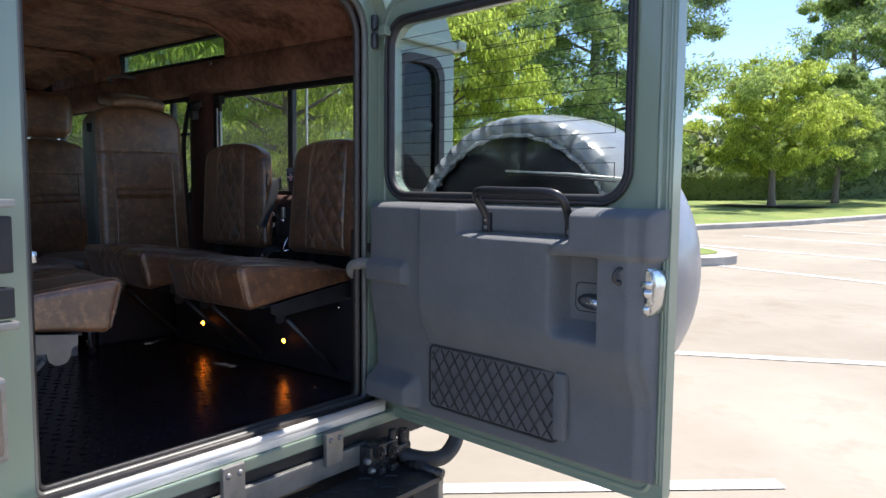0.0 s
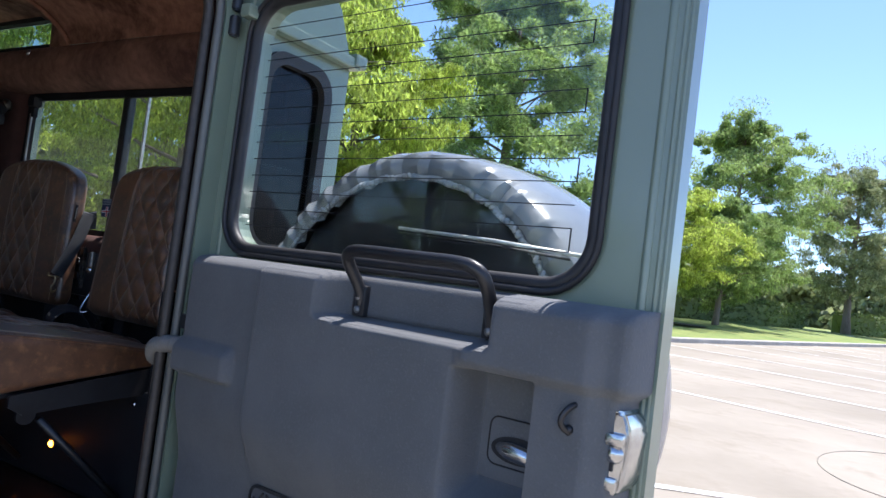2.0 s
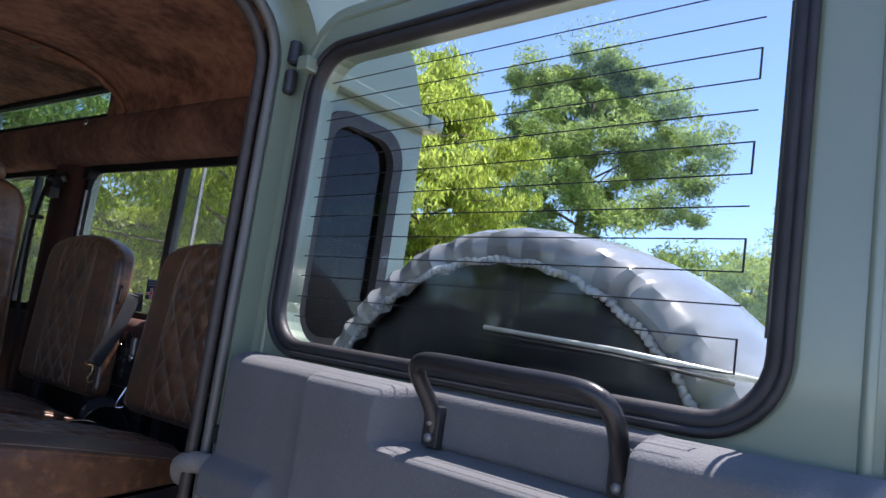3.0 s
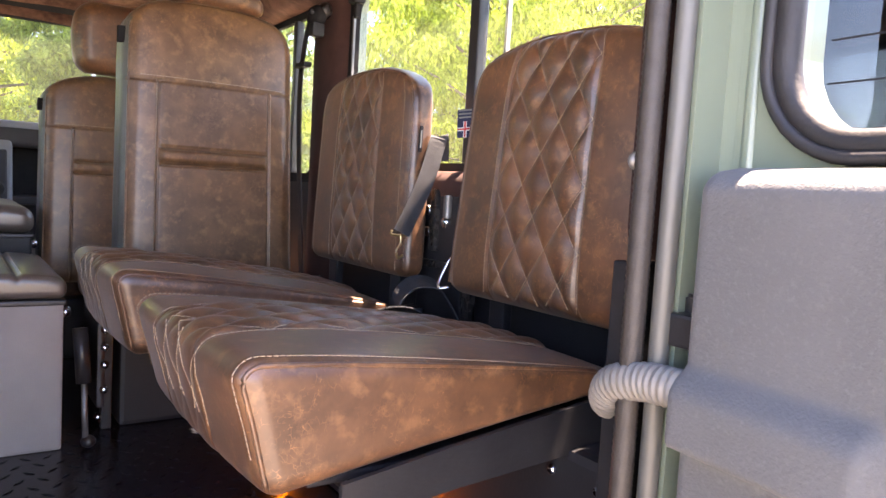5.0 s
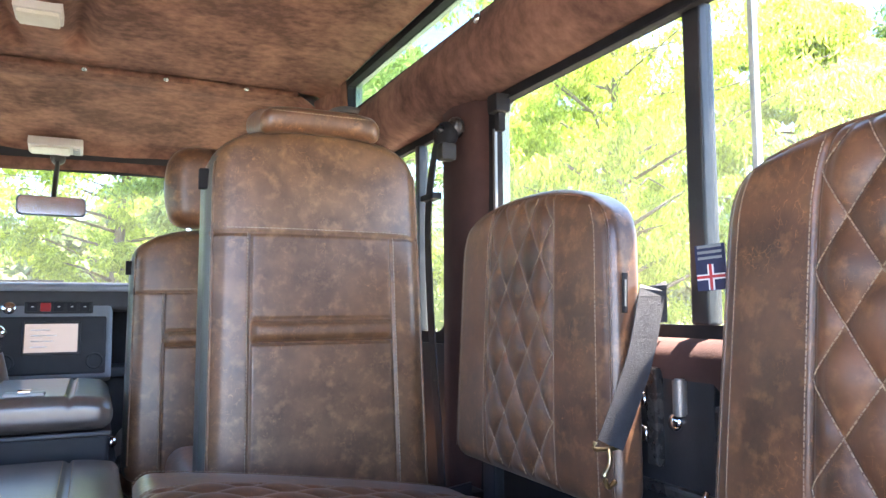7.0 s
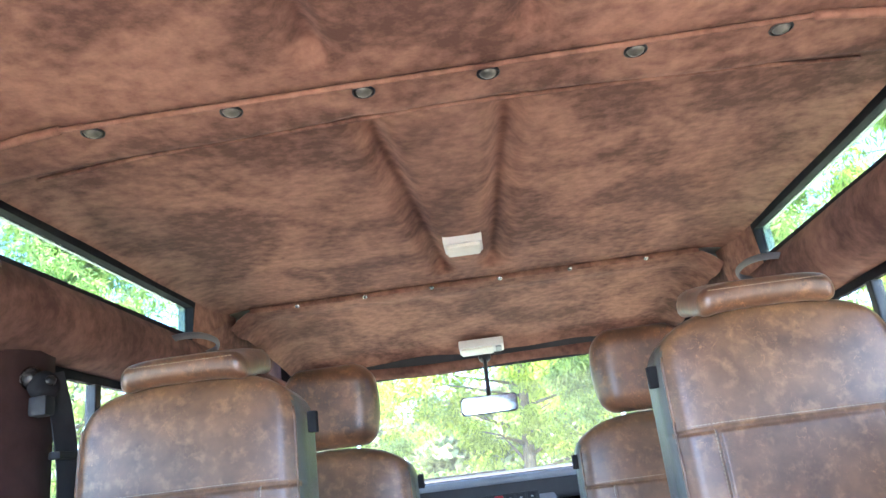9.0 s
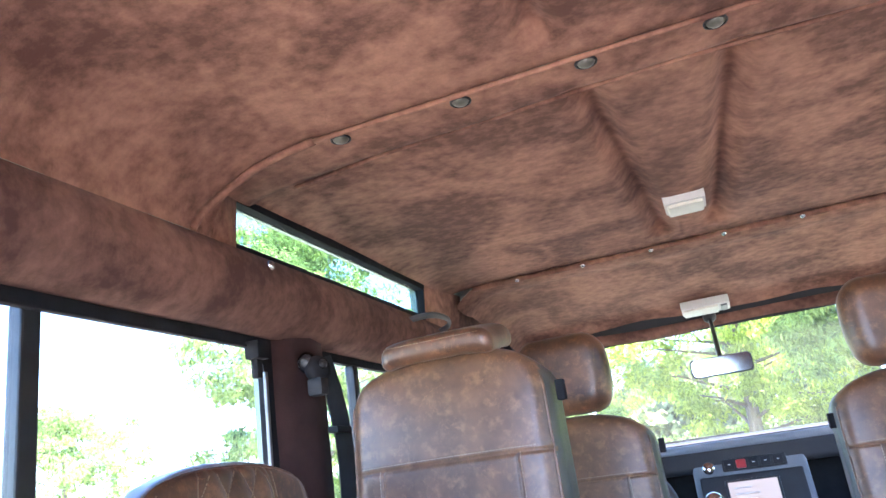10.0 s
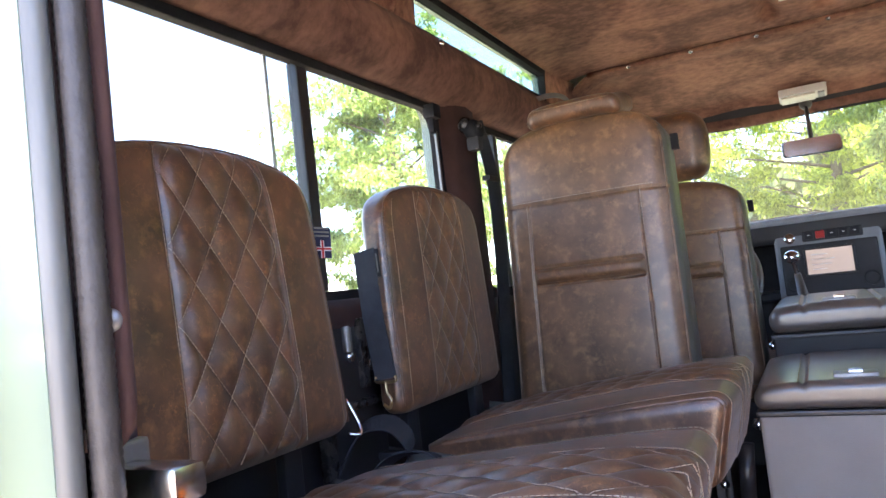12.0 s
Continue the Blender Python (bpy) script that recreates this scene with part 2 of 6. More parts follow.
COVER = mat("grey_vinyl_cover", (0.20, 0.21, 0.23), 0.22, var=(0.26, 0.27, 0.285), vscale=6, bump=0.25, bscale=16, bdist=0.006, spec=0.7)
HEM = mat("pale_gathered_hem", (0.40, 0.41, 0.43), 0.28, var=(0.22, 0.23, 0.25), vscale=40, spec=0.7)
BUTTON = mat("tarnished_button", (0.19, 0.185, 0.165), 0.3, 0.6, var=(0.12, 0.115, 0.10), vscale=60)
NET = mat("black_net", (0.015, 0.015, 0.017), 0.7, var=(0.03, 0.03, 0.032), vscale=50)
GLASS = glass_mat("clear_glass", (0.93, 0.96, 0.94))
# cabin panes with the glare haze of the bright outside mixed in
GLASS_VEILED = glass_mat("veiled_glass", (0.78, 0.82, 0.785), veil=0.012)
GLASS_TINT = glass_mat("green_tinted_glass", (0.58, 0.68, 0.62), veil=0.006)
GLASS_DARK = glass_mat("privacy_glass", (0.22, 0.26, 0.27))
LAMP_ORANGE = glow_mat("amber_lamp", (1.0, 0.24, 0.015), 16.0)
LENS = mat("lamp_lens", (0.8, 0.78, 0.7), 0.35, var=(0.7, 0.68, 0.6), vscale=30)
SCREEN = glow_mat("display", (0.50, 0.42, 0.36), 0.05)
RED = mat("red_plastic", (0.55, 0.03, 0.03), 0.35, var=(0.45, 0.03, 0.03), vscale=40)
WHITE = mat("white_plastic", (0.75, 0.74, 0.72), 0.5, var=(0.68, 0.67, 0.65), vscale=30)
NAVY = mat("navy_cloth", (0.014, 0.018, 0.05), 0.8, var=(0.022, 0.028, 0.07), vscale=60)
CONCRETE = mat("concrete", (0.235, 0.206, 0.160), 0.9, var=(0.325, 0.288, 0.232), vscale=0.42, var2=(0.222, 0.190, 0.142), v2scale=1.7, bump=0.3, bscale=60)
MARK = mat("rubbed_mark", (0.19, 0.17, 0.14), 0.9, var=(0.26, 0.235, 0.19), vscale=4)
KERB = mat("kerb_concrete", (0.46, 0.43, 0.38), 0.9, var=(0.36, 0.34, 0.3), vscale=2.5, bump=0.3, bscale=40)
LINE = mat("white_road_paint", (0.70, 0.69, 0.66), 0.8, var=(0.52, 0.50, 0.46), vscale=5)
GRASS = mat("grass", (0.12, 0.19, 0.035), 0.9, var=(0.22, 0.25, 0.06), vscale=0.8, var2=(0.08, 0.13, 0.025), v2scale=9, bump=0.6, bscale=50)
MULCH = mat("mulch", (0.03, 0.024, 0.02), 0.95, var=(0.05, 0.04, 0.03), vscale=6, bump=0.8, bscale=40)
BARK = mat("bark", (0.16, 0.125, 0.095), 0.9, var=(0.24, 0.2, 0.16), vscale=5, stretch=(3, 3, 0.6), bump=0.8, bscale=30)
LEAF_YELLOW = leaf_mat("fresh_leaves", (0.32, 0.42, 0.065), (0.48, 0.56, 0.12), 0.68)
LEAF_GREEN = leaf_mat("green_leaves", (0.19, 0.290, 0.080), (0.35, 0.450, 0.145), 0.55)
LEAF_OLIVE = leaf_mat("olive_leaves", (0.22, 0.265, 0.125), (0.34, 0.38, 0.185), 0.45)
HEDGE = leaf_mat("hedge_leaves", (0.09, 0.135, 0.035), (0.17, 0.225, 0.065), 0.35)
BRICK = mat("pale_masonry", (0.5, 0.43, 0.37), 0.9, var=(0.42, 0.36, 0.31), vscale=2)


# ---------------------------------------------------------------- mesh helpers
def under(ob, parent):
    """Hang ob under parent, keeping its place in the world."""
    if parent is not None:
        ob.parent = parent
        if parent.type == "EMPTY":
            ob.matrix_parent_inverse = Matrix.Translation(parent.location).inverted()


def from_arrays(name, verts, faces, material, parent=None, label="", smooth=True, m=None):
    me = bpy.data.meshes.new(name)
    me.from_pydata([tuple(map(float, v)) for v in verts], [], [tuple(map(int, f)) for f in faces])
    me.materials.append(material)
    if m is not None:
        me.transform(m)
    me.update()
    if smooth:
        me.shade_smooth()
    ob = new(name, me)
    under(ob, parent)
    if label:
        ob["label"] = label
    return ob


def from_quads(name, V, F, material, parent=None, label=""):
    """A large loose mesh of quads straight from arrays."""
    me = bpy.data.meshes.new(name)
    me.vertices.add(len(V))
    me.vertices.foreach_set("co", np.asarray(V, dtype=np.float32).ravel())
    me.loops.add(F.size)
    me.loops.foreach_set("vertex_index", np.asarray(F, dtype=np.int32).ravel())
    me.polygons.add(len(F))
    me.polygons.foreach_set("loop_start", np.arange(0, F.size, 4, dtype=np.int32))
    me.materials.append(material)
    me.update(calc_edges=True)
    ob = new(name, me)
    under(ob, parent)
    if label:
        ob["label"] = label
    return ob


def part(name, bm, material, parent=None, label="", smooth=False, m=None):
    if m is not None:
        bm.transform(m)
    bmesh.ops.recalc_face_normals(bm, faces=bm.faces)
    me = bpy.data.meshes.new(name)
    bm.to_mesh(me)
    bm.free()
    me.materials.append(material)
    if smooth:
        me.shade_smooth()
        me.set_sharp_from_angle(angle=radians(40))
    ob = new(name, me)
    under(ob, parent)
    if label:
        ob["label"] = label
    return ob


def add_box(bm, x0, y0, z0, x1, y1, z1, bevel=0.0, seg=2):
    r = bmesh.ops.create_cube(bm, size=1, matrix=Matrix.LocRotScale(((x0 + x1) / 2, (y0 + y1) / 2, (z0 + z1) / 2), None, (abs(x1 - x0), abs(y1 - y0), abs(z1 - z0))))
    if bevel:
        es = list({e for v in r["verts"] for e in v.link_edges})
        bmesh.ops.bevel(bm, geom=es, offset=bevel, segments=seg, affect="EDGES", profile=0.6)
    return bm


def box(x0, y0, z0, x1, y1, z1, bevel=0.004, seg=2):
    return add_box(bmesh.new(), x0, y0, z0, x1, y1, z1, bevel, seg)


def cyl(p0, p1, r0, r1=None, n=16, bevel=0.0):
    bm = bmesh.new()
    add_cyl(bm, p0, p1, r0, r1, n, bevel)
    return bm


def add_cyl(bm, p0, p1, r0, r1=None, n=16, bevel=0.0):
    p0, p1 = Vector(p0), Vector(p1)
    d = p1 - p0
    m = Matrix.Translation((p0 + p1) / 2) @ d.to_track_quat("Z", "Y").to_matrix().to_4x4()
    r = bmesh.ops.create_cone(bm, cap_ends=True, segments=n, radius1=r0, radius2=r0 if r1 is None else r1, depth=d.length, matrix=m)
    if bevel:
        es = list({e for v in r["verts"] for e in v.link_edges if len(e.link_faces) == 2 and any(len(f.verts) > 4 for f in e.link_faces)})
        bmesh.ops.bevel(bm, geom=es, offset=bevel, segments=2, affect="EDGES")


def dome(c, d, r, h, n=14):
    """A shallow round head (bolt, button) at c, facing d."""
    bm = bmesh.new()
    bmesh.ops.create_uvsphere(bm, u_segments=n, v_segments=8, radius=1.0)
    q = Vector(d).to_track_quat("Z", "Y").to_matrix().to_4x4()
    bm.transform(Matrix.Translation(c) @ q @ Matrix.Diagonal((r, r, h, 1)))
    return bm


def sweep(points, r, n=10, closed=False, flat=1.0, up=(0, 0, 1)):
    """Vertices and faces of a tube along points; flat < 1 makes a strap; r may be a list."""
    pts = [Vector(p) for p in points]
    verts, faces = [], []
    k = len(pts)
    for i, p in enumerate(pts):
        a = pts[(i - 1) % k] if (closed or i) else p
        b = pts[(i + 1) % k] if (closed or i < k - 1) else p
        t = (b - a).normalized()
        u = Vector(up) - t * t.dot(Vector(up))
        if u.length < 1e-4:
            u = Vector((1, 0, 0)) - t * t.x
        u.normalize()
        w = t.cross(u)
        rr = r[i] if isinstance(r, (list, tuple)) else r
        for j in range(n):
            an = 2 * math.pi * j / n
            verts.append(p + (u * math.cos(an) + w * math.sin(an) * flat) * rr)
    for i in range(k if closed else k - 1):
        for j in range(n):
            a, b = i * n + j, i * n + (j + 1) % n
            c, d = ((i + 1) % k) * n + (j + 1) % n, ((i + 1) % k) * n + j
            faces.append((a, d, c, b))
    if not closed:
        faces.append(tuple(range(n)))
        faces.append(tuple(reversed(range((k - 1) * n, k * n))))
    return verts, faces


def smooth_path(points, steps=8):
    """Catmull-Rom through the points."""
    p = [Vector(q) for q in points]
    out = []
    for i in range(len(p) - 1):
        a, b, c, d = p[max(i - 1, 0)], p[i], p[i + 1], p[min(i + 2, len(p) - 1)]
        for s in range(steps):
            t = s / steps
            out.append(0.5 * ((2 * b) + (c - a) * t + (2 * a - 5 * b + 4 * c - d) * t * t + (3 * b - a - 3 * c + d) * t ** 3))
    out.append(p[-1])
    return out


def rrect(x0, y0, x1, y1, r, n=6):
    """Corner points of a rounded rectangle; r is one radius or four (bl, br, tr, tl)."""
    rs = r if isinstance(r, (list, tuple)) else (r,) * 4
    cs = [(x0 + rs[0], y0 + rs[0], 180, rs[0]), (x1 - rs[1], y0 + rs[1], 270, rs[1]), (x1 - rs[2], y1 - rs[2], 0, rs[2]), (x0 + rs[3], y1 - rs[3], 90, rs[3])]
    out = []
    for cx, cy, a0, rr in cs:
        for i in range(n + 1):
            a = radians(a0 + 90 * i / n)
            out.append((cx + rr * math.cos(a), cy + rr * math.sin(a)))
    return out


def slab(outer, holes, t):
    """A flat plate in x-y, from z = 0 to t, with holes through it."""
    bm = bmesh.new()
    es = []
    for loop in (outer, *holes):
        vs = [bm.verts.new((x, y, 0)) for x, y in loop]
        es += [bm.edges.new((vs[i], vs[(i + 1) % len(vs)])) for i in range(len(vs))]
    bmesh.ops.triangle_fill(bm, use_beauty=True, edges=es)
    r = bmesh.ops.extrude_face_region(bm, geom=list(bm.faces))
    bmesh.ops.translate(bm, vec=(0, 0, t), verts=[v for v in r["geom"] if isinstance(v, bmesh.types.BMVert)])
    return bm


def axes(u, v, w, o):
    """The matrix that lays local x, y, z along u, v, w at o."""
    return Matrix([[u[0], v[0], w[0], o[0]], [u[1], v[1], w[1], o[1]], [u[2], v[2], w[2], o[2]], [0, 0, 0, 1]])


def ticks(h, r, n, m=4):
    a = [h - r + r * math.tan(radians(45 * k / m)) for k in range(m + 1)]
    return np.array([-x for x in reversed(a)] + list(np.linspace(-(h - r), h - r, n + 1)[1:-1]) + a)


def rounded(hx, hy, hz, r, nx, ny, nz, deform=None):
    """A box with rounded edges as an even grid; deform(points, cube_coordinates) reshapes it."""
    ax, ay, az = ticks(hx, r, nx), ticks(hy, r, ny), ticks(hz, r, nz)
    index, verts, faces = {}, [], []

    def vid(p):
        k = (round(p[0], 6), round(p[1], 6), round(p[2], 6))
        if k not in index:
            index[k] = len(verts)
            verts.append(k)
        return index[k]

    for fixed, h, A, B, mk in ((2, hz, ax, ay, lambda a, b, c: (a, b, c)), (0, hx, ay, az, lambda a, b, c: (c, a, b)), (1, hy, az, ax, lambda a, b, c: (b, c, a))):
        for s in (-1, 1):
            ids = [[vid(mk(a, b, s * h)) for b in B] for a in A]
            for i in range(len(A) - 1):
                for j in range(len(B) - 1):
                    q = (ids[i][j], ids[i + 1][j], ids[i + 1][j + 1], ids[i][j + 1])
                    faces.append(q if s > 0 else q[::-1])
    P = np.array(verts)
    C = P / np.array([hx, hy, hz])
    inner = np.clip(P, [-(hx - r), -(hy - r), -(hz - r)], [hx - r, hy - r, hz - r])
    d = P - inner
    ln = np.linalg.norm(d, axis=1, keepdims=True)
    P = inner + d / np.maximum(ln, 1e-9) * r
    if deform:
        P = deform(P, C)
    return P, faces


def dashes(name, lines, parent, m, r=0.0006, length=0.0042, gap=0.0016, material=None):
    """Stitches along the given polylines (in the part's own axes, on its surface)."""
    V, F = [], []
    for ln in lines:
        ln = np.array(ln)
        seg = np.linalg.norm(np.diff(ln, axis=0), axis=1)
        cum = np.concatenate([[0], np.cumsum(seg)])
        s = 0.0
        while s + length < cum[-1]:
            a = np.array([np.interp(s, cum, ln[:, i]) for i in range(3)])
            b = np.array([np.interp(s + length, cum, ln[:, i]) for i in range(3)])
            t = (b - a) / max(np.linalg.norm(b - a), 1e-9)
            u = np.cross(t, [0.31, 0.62, 0.72])
            u /= np.linalg.norm(u)
            w = np.cross(t, u)
            k = len(V)
            for p in (a, b):
                for e in (u, w, -u, -w):
                    V.append(p + e * r)
            F += [(k, k + 1, k + 5, k + 4), (k + 1, k + 2, k + 6, k + 5), (k + 2, k + 3, k + 7, k + 6), (k + 3, k, k + 4, k + 7), (k, k + 3, k + 2, k + 1), (k + 4, k + 5, k + 6, k + 7)]
            s += length + gap
    return tagged(from_arrays(name, V, F, material or THREAD, parent, smooth=False, m=m), kind="stuff")


def thing(name, label, category, group="", kind="", at=(0, 0, 0)):
    e = new(name)
    e.location = at
    e.empty_display_size = 0.1
    return tagged(e, label, category, group, kind)


# ---------------------------------------------------------------- ground and surroundings
def ground_z(x, y):
    """The car park rises gently away to the side of the vehicle, and levels out far off."""
    return 0.023 * max(-25.0, min(x, 45.0))


def sheet(name, outline, lift, material, kind="structure", label="", category=""):
    bm = bmesh.new()
    bm.faces.new([bm.verts.new((x, y, ground_z(x, y) + lift)) for x, y in outline])
    return tagged(part(name, bm, material), label, category, kind=kind)


gx = [-900, -200, -25, -10, 0, 5, 10, 15, 20, 30, 45, 200, 900]
gy = [-900, -200, -40, -15, 0, 15, 40, 200, 900]
gv = [(x, y, ground_z(x, y)) for x in gx for y in gy]
gf = [(i * len(gy) + j, (i + 1) * len(gy) + j, (i + 1) * len(gy) + j + 1, i * len(gy) + j + 1) for i in range(len(gx) - 1) for j in range(len(gy) - 1)]
tagged(from_arrays("ground", gv, gf, CONCRETE, smooth=False), "sunlit pale concrete car park", "ground", kind="structure")


def paint_line(p0, p1, w=0.11):
    p0, p1 = Vector((*p0, 0)), Vector((*p1, 0))
    d = (p1 - p0).normalized()
    s = Vector((-d.y, d.x, 0)) * w / 2
    bm = bmesh.new()
    n = max(1, int((p1 - p0).length / 2))
    row = [[bm.verts.new(((q := p0.lerp(p1, i / n) + e).x, q.y, ground_z(q.x, q.y) + 0.006)) for e in (s, -s)] for i in range(n + 1)]
    for i in range(n):
        bm.faces.new((row[i][0], row[i][1], row[i + 1][1], row[i + 1][0]))
    return tagged(part("parking_line", bm, LINE), "worn white painted parking line", "road marking", "parking lines", "structure")


paint_line((1.1, 1.1), (2.5, -0.55), 0.10)
paint_line((4.3, 1.4), (6.2, -2.8))
for i in range(9):
    x = 10.3 + 2.65 * i
    paint_line((x + 0.4, 3.9 - 0.10 * i), (x - 1.0, -1.6 - 0.3 * i))
circle = [(7.2 + 1.15 * math.cos(a), -1.6 + 0.95 * math.sin(a), 0) for a in np.linspace(0.3, 4.2, 40)]
V, F = sweep([(x, y, ground_z(x, y) + 0.0005) for x, y, z in circle], 0.006, 6)
tagged(from_arrays("tyre_mark", V, F, MARK), "thin dark curved mark on the concrete", "mark", kind="structure")


def kerb_strip(name, pts, w, h, material, label):
    pts = [Vector((x, y, 0)) for x, y in pts]
    V, F = [], []
    for i, p in enumerate(pts):
        t = (pts[min(i + 1, len(pts) - 1)] - pts[max(i - 1, 0)]).normalized()
        s = Vector((-t.y, t.x, 0))
        z = ground_z(p.x, p.y)
        for off, zz in ((0, -0.05), (0.0, h * 0.8), (0.03, h), (w, h), (w, -0.05)):
            q = p + s * off
            V.append((q.x, q.y, z + zz))
    for i in range(len(pts) - 1):
        for j in range(4):
            a = i * 5 + j
            F.append((a, a + 1, a + 6, a + 5))
    F += [(4, 3, 2, 1, 0), tuple((len(pts) - 1) * 5 + j for j in range(5))]
    return tagged(from_arrays(name, V, F, material, smooth=False), label, "kerb", kind="structure")


KERB_LINE = [(2, 13), (8, 9), (13, 7), (17.4, 4.95), (20, 3.6), (25, 2.0), (36.7, -1.3), (55, -6), (90, -16)]
kerb_strip("kerb", KERB_LINE, 0.16, 0.14, KERB, "pale concrete kerb along the grass")
V, F = [], []
for x, y in KERB_LINE:
    for k, d in enumerate((0.14, 4, 12, 70)):
        px, py = x + d * 0.35, y + d * 0.94
        V.append((px, py, ground_z(px, py) + 0.12 + 0.04 * k))
for i in range(len(KERB_LINE) - 1):
    for j in range(3):
        F.append((i * 4 + j, i * 4 + j + 1, i * 4 + j + 5, i * 4 + j + 4))
tagged(from_arrays("lawn", V, F, GRASS, smooth=False), "mown grass verge with patchy shade", "grass", kind="structure")
# planted island near the vehicle
isl = [(10.7 + 1.5 * math.cos(a), 5.6 + 3.4 * math.sin(a)) for a in np.linspace(0, 2 * math.pi, 28, endpoint=False)]
V = [(x, y, ground_z(x, y) + h) for h in (-0.05, 0.13) for x, y in isl] + [(10.7 + (x - 10.7) * 0.9, 5.6 + (y - 5.6) * 0.95, ground_z(x, y) + 0.145) for x, y in isl]
F = [(r * 28 + i, r * 28 + (i + 1) % 28, (r + 1) * 28 + (i + 1) % 28, (r + 1) * 28 + i) for r in range(2) for i in range(28)]
F.append(tuple(range(56, 84)))
tagged(from_arrays("planting_island", V, F, KERB, smooth=False), "concrete kerbed planting island", "kerb", kind="structure")
sheet("island_grass", [(10.7 + 1.2 * math.cos(a), 5.6 + 3.1 * math.sin(a)) for a in np.linspace(0, 2 * math.pi, 28, endpoint=False)], 0.155, GRASS, label="grass on the planting island", category="grass")


def leaf_cloud(rng, centres, radii, count, size, droop=0.3, slim=0.26):
    """Small bent leaf sprays scattered in clumps; uneven outline with gaps."""
    V, F = np.zeros((count * 4, 3)), np.zeros((count, 4), int)
    k = rng.integers(0, len(centres), count)
    d = rng.normal(size=(count, 3))
    d /= np.linalg.norm(d, axis=1, keepdims=True)
    rad = rng.random(count) ** 0.45
    c = np.array(centres)[k] + d * (np.array(radii)[k] * rad[:, None])
    t = rng.normal(size=(count, 3))
    t[:, 2] -= droop * 3
    t /= np.linalg.norm(t, axis=1, keepdims=True)
    u = np.cross(t, rng.normal(size=(count, 3)))
    u /= np.linalg.norm(u, axis=1, keepdims=True)
    s = size * (0.6 + 0.8 * rng.random((count, 1)))
    V[0::4], V[1::4], V[2::4], V[3::4] = c, c + t * s * 0.5 + u * s * slim * 0.5, c + t * s, c + t * s * 0.5 - u * s * slim * 0.5
    F[:] = np.arange(count * 4).reshape(count, 4)
    return V, F


def tree(x, y, height, spread, leaf, seed, count=9000, size=0.3, trunk_h=None, droop=0.3, label="", clear=0.22, lean=0.0, cone=False, full=1.0):
    rng = np.random.default_rng(seed)
    z0 = ground_z(x, y)
    t = thing("tree", label, "tree", "trees", at=(x, y, z0))
    th = trunk_h or height * 0.8
    tr = 0.018 * height + 0.03
    pts = [(x + lean * s * s * height + 0.05 * math.sin(3 * s + seed), y + 0.06 * math.sin(4 * s + seed), z0 - 0.05 + s * th) for s in np.linspace(0, 1, 10)]
    V, F = sweep(pts, [tr * (1.35 - 0.3 * min(1, i)) * (1 - 0.085 * i) for i in range(10)], 10)
    limbs, cents, rads = [], [], []
    n = 46
    for i in range(n):
        s = clear + (1 - clear) * (i / n) ** 0.9
        a = i * 2.4 + rng.random() * 0.8
        prof = math.sin(math.pi * min(1, (s - clear) / (1 - clear) * 0.9 + 0.12)) ** 0.7
        if cone:
            prof = min(1.0, 0.55 + 3 * (s - clear)) * (1.08 - (s - clear) / (1 - clear)) ** 0.75
        ln = spread * prof * (0.4 + 0.85 * rng.random())
        base = Vector(pts[min(9, int(s * 9))])
        base.z = z0 + min(s * height * 0.92, th)
        tip = base + Vector((math.cos(a) * ln, math.sin(a) * ln, height * 0.09 * (0.4 + rng.random()) * (1 - s * 0.3)))
        mid = base.lerp(tip, 0.5) + Vector((0, 0, 0.06 * height * rng.random()))
        v2, f2 = sweep([base, mid, tip], [tr * 0.34 * (1.1 - s), tr * 0.16 * (1.1 - s), 0.006], 6)
        limbs.append((v2, f2))
        side = Vector((-math.sin(a), math.cos(a), 0))
        for q in np.linspace(0.4, 1.05, 9):
            w = ln * 0.34 * (0.4 + q * (1.1 - q) * 3)
            cents.append(tuple(base.lerp(tip, q) + side * w * rng.normal() * 0.8 + Vector((0, 0, height * (0.03 * rng.normal() - 0.02 * q)))))
            r = (0.022 * height + 0.07 * ln) * (0.55 + 0.9 * rng.random())
            rads.append([r, r, r * 0.62])
    cents.append((x + lean * height, y, z0 + height * 0.95))
    rads.append([spread * 0.25, spread * 0.25, height * 0.07])
    trunk = from_arrays("trunk", V, F, BARK, t)
    for v2, f2 in limbs:
        from_arrays("limb", v2, f2, BARK, trunk)
    V, F = leaf_cloud(rng, cents, rads, int(count * 1.7 * full), size * 0.95, droop)
    from_quads("crown", V, F, leaf, t)
    return t


